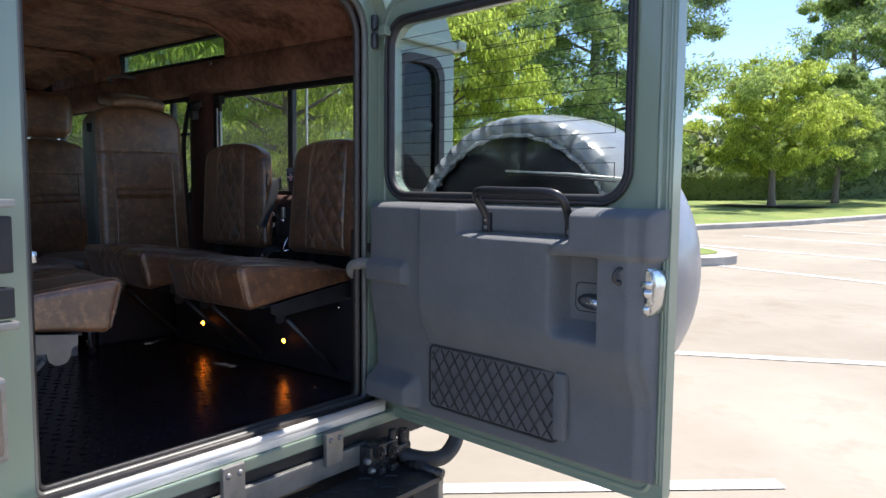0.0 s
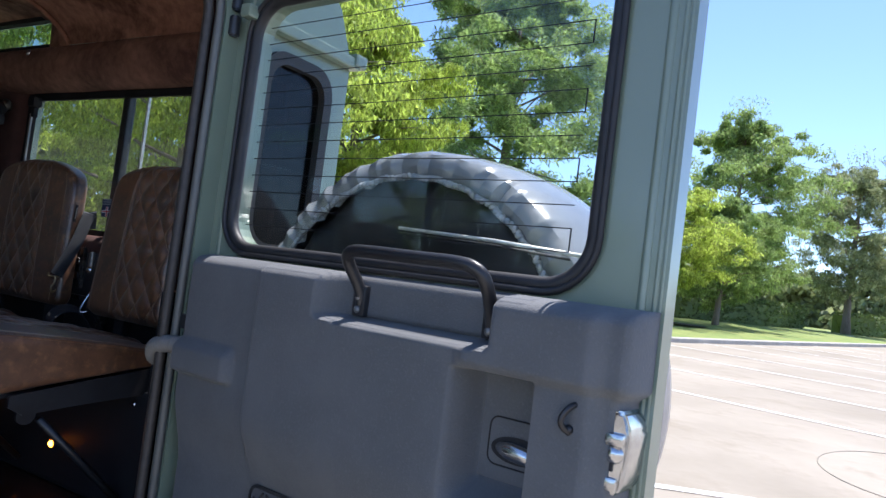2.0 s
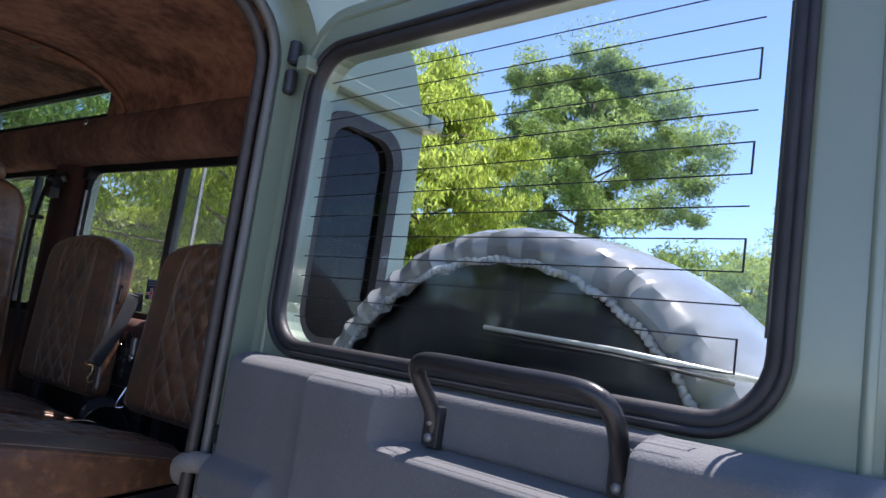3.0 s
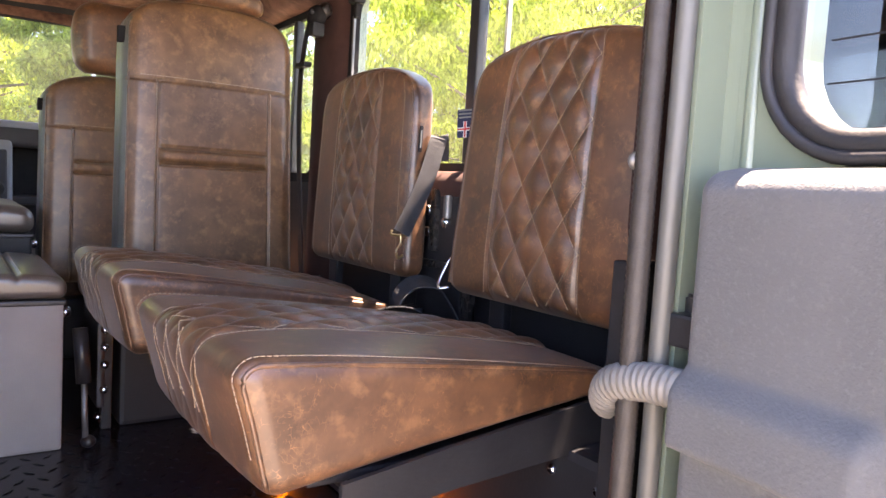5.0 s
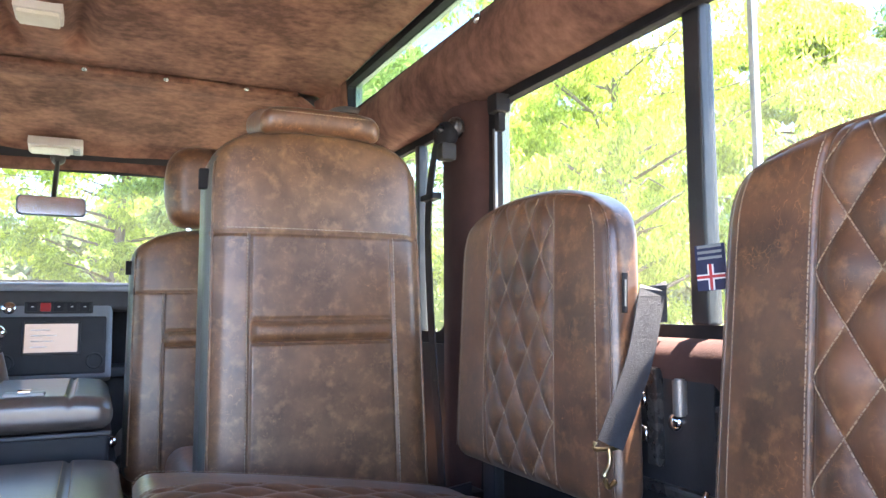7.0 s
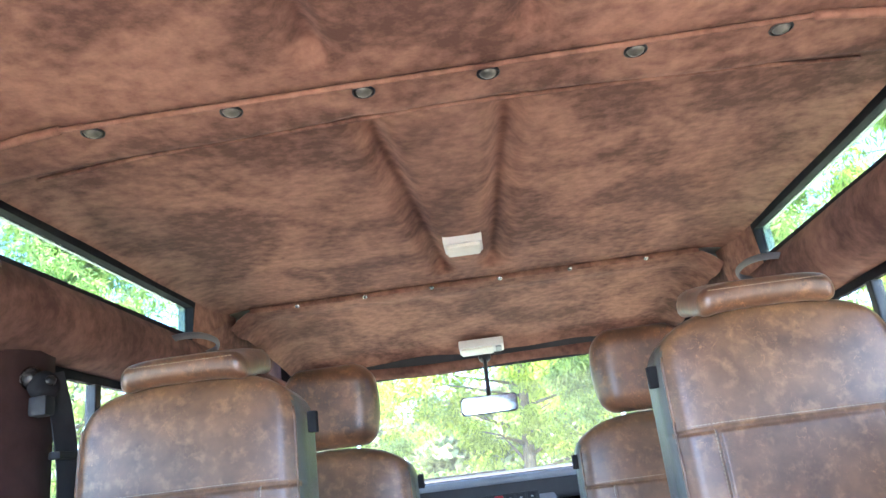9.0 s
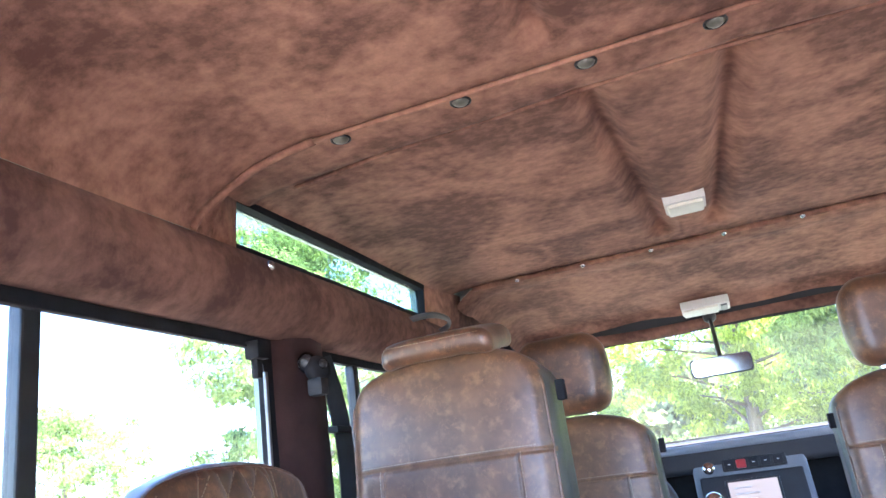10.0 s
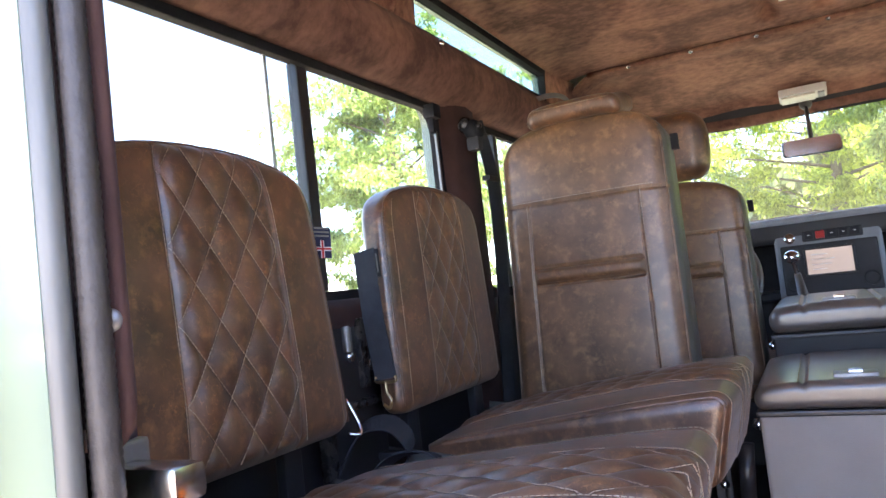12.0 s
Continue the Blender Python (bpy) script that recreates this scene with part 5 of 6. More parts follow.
# grab handle
grab = thing("grab_handle", "black tubular grab handle bolted to the door", "grab handle", at=(0.44, -0.4, 1.33))
hp = smooth_path([(0.419, 1.312, 0.004), (0.418, 1.34, 0.012), (0.412, 1.375, 0.035), (0.420, 1.390, 0.046), (0.448, 1.395, 0.05), (0.54, 1.394, 0.05), (0.622, 1.393, 0.05), (0.652, 1.386, 0.046), (0.662, 1.367, 0.035), (0.658, 1.335, 0.012), (0.658, 1.312, 0.004)], 5)
V, F = sweep(hp, 0.0095, 12, up=(0, 0, 1))
from_arrays("bar", V, F, BLACK_METAL, grab, m=DOOR)
for s in (0.419, 0.658):
    f = part("foot", box(s - 0.013, 1.297, -0.002, s + 0.013, 1.345, 0.012, 0.005), BLACK_METAL, grab, m=DOOR, smooth=True)
    for z in (1.308, 1.326):
        part("screw", dome((s, z, 0.013), (0, 0, 1), 0.006, 0.004), GREY_METAL, grab, m=DOOR, smooth=True)
# latch handle, hook, lock
hd = part("door_handle", box(0.652, 1.118, -0.014, 0.7520, 1.255, -0.0085, 0.002), PLASTIC, door, "grey recessed handle plate", m=DOOR)
V, F = sweep([(x, y, -0.0082) for x, y in rrect(0.666, 1.138, 0.7495, 1.200, 0.013)], 0.0012, 6, closed=True, up=(0, 0, 1))
from_arrays("escutcheon", V, F, BLACK_TRIM, hd, m=DOOR)
oval = [(0.710 + 0.039 * math.cos(a), 1.161 + 0.0175 * math.sin(a)) for a in np.linspace(0, 2 * math.pi, 32, endpoint=False)]
part("cup", slab(oval, [], 0.0012), BLACK_TRIM, hd, "dark oval cup behind the lever", m=DOOR @ Matrix.Translation((0, 0, -0.0088)))
part("lever", dome((0, 0, 0), (0, 0, 1), 1, 1, 24), ZINC, hd, "bright satin pull lever", smooth=True, m=DOOR @ Matrix.Translation((0.714, 1.1595, -0.004)) @ Matrix.Rotation(radians(-6), 4, "Z") @ Matrix.Diagonal((0.035, 0.0125, 0.010, 1)))
V, F = sweep(smooth_path([(0.812, 1.246, 0.048), (0.8085, 1.243, 0.058), (0.803, 1.232, 0.064), (0.803, 1.222, 0.063), (0.808, 1.213, 0.052)], 6), 0.0036, 10)
from_arrays("hook", V, F, BLACK_METAL, door, "small black coat hook", m=DOOR)
part("hook_foot", dome((0.807, 1.217, 0.050), (0, 0, 1), 0.006, 0.008), BLACK_METAL, door, m=DOOR, smooth=True)
lock = thing("door_latch", "bright zinc rotary latch on the door edge", "latch", at=(0.39, -0.78, 1.19))
case = slab([(0.840, 1.150), (0.862, 1.152), (0.869, 1.170), (0.872, 1.224), (0.862, 1.246), (0.846, 1.247), (0.836, 1.236), (0.837, 1.160)], [], 0.058)
bmesh.ops.bevel(case, geom=list(case.edges), offset=0.004, segments=2, affect="EDGES")
lc = part("latch_case", case, ZINC, lock, m=DOOR @ Matrix.Translation((0, 0, -0.03)), smooth=True)
part("latch_rotor", dome((0.855, 1.198, 0.026), (0.2, 0, 1), 0.012, 0.010), ZINC, lock, m=DOOR, smooth=True)
part("latch_jaw", box(0.843, 1.207, 0.020, 0.867, 1.222, 0.036, 0.005), ZINC, lock, m=DOOR, smooth=True)
part("latch_foot", box(0.842, 1.156, 0.020, 0.862, 1.172, 0.033, 0.005), ZINC, lock, m=DOOR, smooth=True)
part("latch_slot", box(0.851, 1.178, 0.024, 0.855, 1.194, 0.030, 0.001), RUBBER, lock, m=DOOR)
# hinges and the corrugated cable conduit
for z in (1.85, 1.80, 1.24):
    part("hinge_knuckle", cyl((-0.012, z - 0.02, -0.005), (-0.012, z + 0.02, -0.005), 0.011, None, 12, 0.003), BLACK_METAL, door, m=DOOR, smooth=True)
part("hinge_leaf", box(-0.03, 1.20, -0.03, 0.012, 1.26, -0.012, 0.004), BLACK_METAL, door, m=DOOR)
cpts = smooth_path([(0.480, 0.135, 1.148), (0.455, 0.128, 1.158), (0.440, 0.108, 1.178), (0.438, 0.074, 1.188), (0.441, 0.042, 1.189), (0.455, 0.010, 1.186), (0.478, -0.02, 1.182)], 22)
V, F = sweep(cpts, [(0.0160, 0.0165, 0.0160, 0.0146)[i % 4] for i in range(len(cpts))], 16)
cond = thing("cable_conduit", "pale grey corrugated cable conduit to the door", "conduit", at=(0.44, 0.07, 1.17))
from_arrays("sleeve", V, F, CONDUIT, cond)
for a, b in ((cpts[0], cpts[3]),):
    part("collar", cyl(a, b, 0.0185, 0.018, 18, 0.002), CONDUIT, cond, smooth=True)
# glass wiper outside
wip = thing("rear_wiper", "thin wiper arm and blade outside the glass", "wiper", at=(0.43, -0.7, 1.43))
V, F = sweep([(0.418, 1.442, -0.062), (0.60, 1.434, -0.066), (0.775, 1.420, -0.058)], 0.0032, 6)
from_arrays("arm", V, F, ALU, wip, "pale sunlit wiper arm", m=DOOR)
V, F = sweep([(0.425, 1.434, -0.055), (0.60, 1.427, -0.057), (0.73, 1.416, -0.053)], 0.0022, 6)
from_arrays("blade", V, F, RUBBER, wip, m=DOOR)
part("pivot", box(0.768, 1.410, -0.06, 0.784, 1.445, -0.034, 0.004), WHITE, wip, "pale plastic wiper pivot cover", m=DOOR)
V, F = sweep(smooth_path([(0.765, 1.415, -0.036), (0.752, 1.40, -0.03), (0.74, 1.385, -0.034)], 5), 0.003, 6)
from_arrays("washer_tube", V, F, RUBBER, wip, m=DOOR)

# spare wheel in a gathered vinyl cover
spare = thing("spare_wheel", "spare wheel in a shiny grey vinyl cover on the rear door", "spare wheel", at=(0.55, -0.37, 0.85))
C = (0.402, 1.200)
rngp = random.Random(5)
na = 480
brk, a = [], 0.0
while a < 0.985:
    brk.append(a)
    a += rngp.uniform(0.012, 0.030)
brk.append(1.0)
amp = [rngp.uniform(0.4, 1.5) for _ in brk]
fold = []
for j in range(na):
    q = j / na
    i = max(k for k in range(len(brk)) if brk[k] <= q)
    t = (q - brk[i]) / (brk[i + 1] - brk[i])
    fold.append(-amp[i] * (t / 0.75 if t < 0.75 else (1 - t) / 0.25))
rows = [(-0.100, 0.330, 0.7), (-0.092, 0.340, 1.0), (-0.088, 0.350, 1.0), (-0.092, 0.362, 0.8), (-0.104, 0.374, 0.5), (-0.125, 0.381, 0.25), (-0.165, 0.386, 0.08), (-0.24, 0.391, 0), (-0.32, 0.390, 0), (-0.36, 0.380, 0), (-0.377, 0.355, 0), (-0.384, 0.2, 0), (-0.385, 0.0, 0)]
V, F = [], []
for w_, r_, g in rows:
    for j in range(na):
        a = 2 * math.pi * j / na
        rr = r_ + fold[j] * 0.0035 * g
        V.append((C[0] + rr * math.cos(a), C[1] + rr * math.sin(a), w_ + fold[j] * 0.013 * g))
for k in range(len(rows) - 1):
    for j in range(na):
        F.append((k * na + j, k * na + (j + 1) % na, (k + 1) * na + (j + 1) % na, (k + 1) * na + j))
cov = from_arrays("cover", V, F, COVER, spare, "shiny grey vinyl wheel cover", m=DOOR)
cov.data.set_sharp_from_angle(angle=radians(30))
hem = []
for j in range(1600):
    a = 2 * math.pi * j / 1600
    rr = 0.331 + 0.0020 * math.sin(a * 233 + 3 * math.sin(a * 9)) + 0.0015 * math.sin(a * 37)
    hem.append((C[0] + rr * math.cos(a), C[1] + rr * math.sin(a), -0.094 + 0.0028 * math.cos(a * 197 + 3.0 * math.sin(a * 13))))
V, F = sweep(hem, 0.0042, 6, closed=True, up=(0, 0, 1))
from_arrays("gathered_hem", V, F, HEM, cov, "pale ruffled elastic hem", m=DOOR)
V, F = [], []
prof = [(-0.16, 0.188), (-0.125, 0.195), (-0.112, 0.215), (-0.106, 0.25), (-0.108, 0.29), (-0.118, 0.32), (-0.14, 0.345)]
for k, (w_, r_) in enumerate(prof):
    for j in range(96):
        a = 2 * math.pi * j / 96
        V.append((C[0] + r_ * math.cos(a), C[1] + r_ * math.sin(a), w_ + (0.006 if j % 4 < 2 and k > 3 else 0)))
for k in range(len(prof) - 1):
    for j in range(96):
        F.append((k * 96 + j, k * 96 + (j + 1) % 96, (k + 1) * 96 + (j + 1) % 96, (k + 1) * 96 + j))
from_arrays("tyre", V, F, RUBBER, spare, "black tyre sidewall", m=DOOR)
part("rim", cyl((C[0], C[1], -0.17), (C[0], C[1], -0.135), 0.20, 0.19, 40, 0.006), BLACK_METAL, spare, m=DOOR, smooth=True)
for i in range(5):
    a = 2 * math.pi * i / 5 + 0.3
    part("wheel_nut", cyl((C[0] + 0.085 * math.cos(a), C[1] + 0.085 * math.sin(a), -0.137), (C[0] + 0.085 * math.cos(a), C[1] + 0.085 * math.sin(a), -0.115), 0.013, 0.012, 6), GREY_METAL, spare, m=DOOR)
part("carrier", box(C[0] - 0.09, C[1] - 0.09, -0.133, C[0] + 0.09, C[1] + 0.09, -0.062, 0.01), BLACK_METAL, spare, "black wheel carrier plate", m=DOOR)


# ---------------------------------------------------------------- quilted folding seats
DW, DH, QZ, PW = 0.0600, 0.0890, 0.021, 0.090


def quilt(x, z):
    """Pillowed diamonds: height over the stitch lines."""
    z -= QZ
    return 0.0076 * (abs(math.sin(math.pi * (x / DW + z / DH)) * math.sin(math.pi * (x / DW - z / DH)))) ** 0.5


def back_shape(P, Cc, gain=1.0):
    hz, hx, pw = 0.203, 0.207, PW
    out = P.copy()
    for i in range(len(P)):
        x, y, z = P[i]
        v = z / hz
        t = (v + 1) / 2
        wf = 1 - 0.075 * t - 0.13 * max(0.0, (v - 0.55) / 0.45) ** 2.6
        y2 = y
        if y > 0.0:
            g = min(1.0, max(0.0, (y / 0.042)))
            y2 += 0.012 * g * max(0, 1 - (x / hx) ** 4) * max(0, 1 - v ** 4)
            if abs(x) < pw and abs(v) < 0.97:
                y2 += g * gain * quilt(x, z) * ease(0, 0.020, pw - abs(x)) * min(1, (0.97 - abs(v)) / 0.05)
            y2 -= g * 0.0035 * math.exp(-((abs(x) - pw) / 0.003) ** 2)
            y2 -= g * 0.0022 * math.exp(-((abs(x) - 0.186) / 0.003) ** 2)
        z2 = z - 0.030 * max(0.0, v) ** 3 * (abs(x) / hx) ** 2.6
        out[i] = (x * wf, y2, z2)
    return out


def surface_points(shape, pts):
    return shape(np.array(pts), None)


BACKV, BACKF = rounded(0.207, 0.042, 0.203, 0.028, 150, 4, 150, back_shape)
SLIMV, _ = rounded(0.207, 0.042, 0.203, 0.028, 150, 4, 150, lambda P, Cc: back_shape(P, Cc, 1.30))


def stitch_lines_back():
    lines = []
    pw = PW
    for s in (1, -1):
        for k in range(-14, 15):
            pts = []
            for x in np.linspace(-pw, pw, 36):
                z = QZ + s * (k * DH - x / DW * DH)
                if abs(z) < 0.192:
                    pts.append((x, 0.042, z))
            if len(pts) > 3:
                lines.append(surface_points(back_shape, pts) + np.array([0, 0.0017, 0]))
    for xx in (-pw - 0.005, pw + 0.005):
        lines.append(surface_points(back_shape, [(xx, 0.042, z) for z in np.linspace(-0.19, 0.19, 60)]) + np.array([0, 0.0015, 0]))
    for xx in (-0.179, 0.179):
        lines.append(surface_points(back_shape, [(xx, 0.041, z) for z in np.linspace(-0.19, 0.18, 60)]) + np.array([0, 0.001, 0]))
    return lines


BACK_LINES = stitch_lines_back()


def cushion_shape(P, Cc):
    """x across, y towards the front edge, z up."""
    hx, hy, hz, pw = 0.222, 0.225, 0.058, PW
    out = P.copy()
    for i in range(len(P)):
        x, y, z = P[i]
        b = (hy - y) / (2 * hy)
        z2 = 1.2 * z * (1 - 0.80 * b) if z < 0.0 else z * (1 - 0.90 * b ** 1.2)
        y2 = y
        top = min(1, max(0, (z - 0.02) / 0.035))
        front = min(1, max(0, (y - (hy - 0.022)) / 0.022)) * (1 - top)
        crown = max(0, 1 - (x / hx) ** 4)
        z2 += top * 0.010 * crown * max(0, 1 - ((y + 0.02) / hy) ** 4)
        y2 += front * 0.008 * crown
        if abs(x) < pw:
            q = ease(0, 0.020, pw - abs(x))
            z2 += top * quilt(x, y) * q
            y2 += 0.3 * front * quilt(x, hy + (0.058 - z)) * q
        sm = 0.0035 * math.exp(-((abs(x) - pw) / 0.003) ** 2)
        z2 -= top * sm
        y2 -= front * sm
        # the front slopes back towards its lower edge
        y2 -= 0.030 * max(0.0, (0.040 - z) / 0.098) * max(0.0, y / hy) ** 2
        out[i] = (x, y2, z2)
    return out


CUSHV, CUSHF = rounded(0.222, 0.225, 0.058, 0.022, 140, 120, 22, cushion_shape)


def over_edge(x, n=60):
    """Top face from the back to the front edge, then down the front."""
    pts = [(x, y, 0.058) for y in np.linspace(-0.20, 0.203, n)]
    pts += [(x, 0.203 + 0.022 * math.sin(a), 0.036 + 0.022 * math.cos(a)) for a in np.linspace(0.1, 1.57, 6)]
    pts += [(x, 0.225, z) for z in np.linspace(0.024, -0.026, 10)]
    return pts


def stitch_lines_cushion():
    lines, pw = [], PW
    for s in (1, -1):
        for k in range(-14, 16):
            pts = []
            for x in np.linspace(-pw, pw, 36):
                yy = QZ + s * (k * DH - x / DW * DH)
                if -0.20 < yy < 0.203:
                    pts.append((x, yy, 0.058))
                elif 0.225 <= yy < 0.305:
                    pts.append((x, 0.225, 0.058 - (yy - 0.225)))
            run = []
            for q in pts:
                if run and (Vector(q) - Vector(run[-1])).length > 0.03:
                    if len(run) > 3:
                        lines.append(surface_points(cushion_shape, run) + np.array([0, 0.0012, 0.0017]))
                    run = []
                run.append(q)
            if len(run) > 3:
                lines.append(surface_points(cushion_shape, run) + np.array([0, 0.0012, 0.0017]))
    for xx in (-pw - 0.005, pw + 0.005, -0.2105, 0.2105):
        lines.append(surface_points(cushion_shape, over_edge(xx)) + np.array([0, 0.001, 0.0012]))
    return lines


CUSH_LINES = stitch_lines_cushion()


def piping(name, lines, parent, m, material, r=0.0026):
    """Welted seams: one raised cord along each line."""
    for ln in lines:
        V, F = sweep([Vector(q) for q in ln], r, 7)
        from_arrays(name, V, F, material, parent, m=m)


CUSH_WELTS = []
for k in (-1, 1):
    run = [(k * 0.2158, y, 0.0518) for y in np.linspace(-0.195, 0.200, 40)]
    run += [(k * 0.2158, 0.200 + 0.019 * math.sin(a), 0.0328 + 0.019 * math.cos(a)) for a in np.linspace(0.2, 1.57, 8)]
    run += [(k * 0.2158, 0.2188, z) for z in np.linspace(0.028, -0.048, 12)]
    CUSH_WELTS.append(surface_points(cushion_shape, run))
run = [(-0.199, 0.034, z) for z in np.linspace(-0.188, 0.175, 40)]
run += [(-0.171 - 0.028 * math.cos(a), 0.034, 0.175 + 0.020 * math.sin(a)) for a in np.linspace(0.2, 1.57, 8)]
run += [(x, 0.034, 0.195) for x in np.linspace(-0.165, 0.165, 30)]
run += [(0.171 + 0.028 * math.sin(a), 0.034, 0.175 + 0.020 * math.cos(a)) for a in np.linspace(0.1, 1.4, 8)]
run += [(0.199, 0.034, z) for z in np.linspace(0.175, -0.188, 40)]
BACK_WELTS = [surface_points(back_shape, run)]


def fold_seat(sx, near):
    """An inward-facing folding seat: sx is the side of the vehicle, near the one by the rear doorway."""
    lab = "brown distressed leather folding seat with diamond quilting"
    e = thing("folding_seat", lab + (" beside the rear doorway" if near else " behind the second row"), "seat", "folding seats", at=(sx * 0.5, 0.45 if near else 0.97, FLOOR))
    xb, yb, zb, tilt = (0.680, 0.430, 1.3645 if sx > 0 else 1.374, 4.5) if near else (0.664, 0.970 if sx > 0 else 0.982, 1.3675, 2.0)
    ym, kw, zm, dip = (0.4385, 0.826, 1.129, 0.0) if near else (0.966, 0.86, 1.139, 1.9)
    half = 0.222 * kw
    mb = Matrix.Translation((sx * xb, yb, zb)) @ Matrix.Rotation(sx * radians(tilt), 4, "Y") @ axes((0, sx, 0), (-sx, 0, 0), (0, 0, 1), (0, 0, 0)) @ Matrix.Diagonal((1, 1, 0.948, 1))
    if not near:
        mb = mb @ Matrix.Diagonal((0.965, 0.60, 1, 1))
    back = from_arrays("backrest", BACKV if near else SLIMV, BACKF, LEATHER, e, "quilted leather backrest", m=mb)
    dashes("stitching", BACK_LINES, back, mb, r=0.0006 if near else 0.0010)
    piping("welt", BACK_WELTS, back, mb, LEATHER, 0.0022)
    # side tag and post
    if near:
        tagm = mb @ Matrix.Translation((sx * 0.222, 0.024, 0.080)) @ Matrix.Rotation(sx * radians(22), 4, "Z") @ Matrix.Rotation(sx * radians(6), 4, "Y")
        t = part("fabric_tag", box(-0.015, -0.0012, -0.024, 0.015, 0.0012, 0.024, 0.0004, 1), NAVY, back, "small woven cloth tag in navy, red and white", m=tagm)
        for x0, x1, za, zb, dep, mm in ((-0.014, 0.014, -0.013, -0.007, 0.0016, WHITE), (-0.003, 0.003, -0.024, 0.003, 0.0016, WHITE), (-0.014, 0.014, -0.0115, -0.0085, 0.0019, RED), (-0.0015, 0.0015, -0.024, 0.003, 0.0019, RED)):
            part("tag_bar", box(x0, -dep, za, x1, dep, zb, 0.0), mm, t, m=tagm)
        for za in (0.010, 0.016, 0.022):
            part("tag_bar", box(-0.012, -0.0016, za - 0.0014, 0.012, 0.0016, za + 0.0014, 0.0), GREY_METAL, t, m=tagm)
    else:
        tagm = mb @ Matrix.Translation((-sx * 0.199, 0.012, 0.055))
        t = part("fabric_tag", box(-0.0012, -0.006, -0.024, 0.0012, 0.006, 0.024, 0.0005, 1), BLACK_TRIM, back, "small black cloth tag", m=tagm)
        part("tag_bar", box(-0.0018, -0.002, -0.016, 0.0018, 0.002, 0.016, 0.0), GREY_METAL, t, m=tagm)
    for dy in (-0.13, 0.13):
        pb = bmesh.new()
        add_box(pb, sx * (xb - 0.005), yb + dy - 0.018, 0.98, sx * (xb + 0.012), yb + dy + 0.018, 1.30, 0.003)
        part("support_post", pb, BLACK_METAL, e, "black steel seat post")
    mc = Matrix.Translation((0.391 if sx > 0 else -0.377, ym, zm)) @ axes((0, sx, 0), (-sx, 0, 0), (0, 0, 1), (0, 0, 0)) @ Matrix.Translation((0, 0.225, 0)) @ Matrix.Rotation(radians(dip), 4, "X") @ Matrix.Diagonal((kw, 1, 1, 1)) @ Matrix.Translation((0, -0.225, 0))
    cush = from_arrays("cushion", CUSHV, CUSHF, LEATHER, e, "quilted leather seat cushion", m=mc)
    dashes("stitching", CUSH_LINES, cush, mc)
    piping("welt", CUSH_WELTS, cush, mc, LEATHER)
    # side rail, hinge tab and folding leg; right-hand steel coloured black for its dim light
    for end in (-1, 1):
        rb = bmesh.new()
        yo = ym + end * (half + 0.003)
        vs = [(0.262, 1.066), (0.39, 1.084), (0.66, 1.118), (0.66, 1.058), (0.39, 1.040), (0.29, 1.030), (0.262, 1.046)]
        vs = [(a, b + zm - 1.126) for a, b in vs]
        f = [rb.verts.new((sx * a, yo - 0.003, b)) for a, b in vs] + [rb.verts.new((sx * a, yo + 0.003, b)) for a, b in vs]
        nv = len(vs)
        for q in [tuple(range(nv)), tuple(range(2 * nv - 1, nv - 1, -1))] + [(i, i + nv, (i + 1) % nv + nv, (i + 1) % nv) for i in range(nv)]:
            rb.faces.new([f[i] for i in q])
        part("side_rail", rb, RAIL_STEEL if sx < 0 else BLACK_METAL, e, "pressed steel side rail")
        tb = cyl((sx * 0.300, yo + 0.0035, 1.032), (sx * 0.300, yo + 0.010, 1.032), 0.026 if sx < 0 else 0.018, None, 20)
        part("hinge_tab", tb, RAIL_STEEL if sx < 0 else BLACK_METAL, e, "round steel hinge tab", smooth=True)
        V, F = sweep([(sx * 0.33, yo + 0.014, 1.02), (sx * 0.52, yo + 0.014, 0.835)], 0.0075, 8)
        from_arrays("folding_leg", V, F, BLACK_METAL if sx > 0 else GREY_METAL, e, "thin steel folding leg")
    part("rear_rail", box(sx * 0.64, ym - half + 0.01, 1.02, sx * 0.70, ym + half - 0.01, 1.08, 0.004), BLACK_METAL, e)
    part("base_pan", box(sx * 0.24, ym - half + 0.02, 1.060, sx * 0.62, ym + half - 0.02, 1.070, 0.003), BLACK_TRIM, e)
    return e


for sx in (1, -1):
    fold_seat(sx, True)
    fold_seat(sx, False)


def belt(name, pts, w, label, material=WEBBING, up=(0, 0, 1), n=6, t=0.0012):
    """Flat webbing through the points; up is the way its width lies."""
    pts = smooth_path(pts, n)
    V, F = [], []
    for i, p in enumerate(pts):
        tdir = (pts[min(i + 1, len(pts) - 1)] - pts[max(i - 1, 0)]).normalized()
        u = Vector(up) - tdir * tdir.dot(Vector(up))
        u.normalize()
        k = tdir.cross(u)
        for a, b in ((-w / 2, -t), (w / 2, -t), (w / 2, t), (-w / 2, t)):
            V.append(p + u * a + k * b)
    for i in range(len(pts) - 1):
        for j in range(4):
            F.append((i * 4 + j, i * 4 + (j + 1) % 4, i * 4 + 4 + (j + 1) % 4, i * 4 + 4 + j))
    F += [(0, 1, 2, 3), tuple(len(pts) * 4 - 1 - j for j in range(4))]
    return from_arrays(name, V, F, material, None, smooth=False)


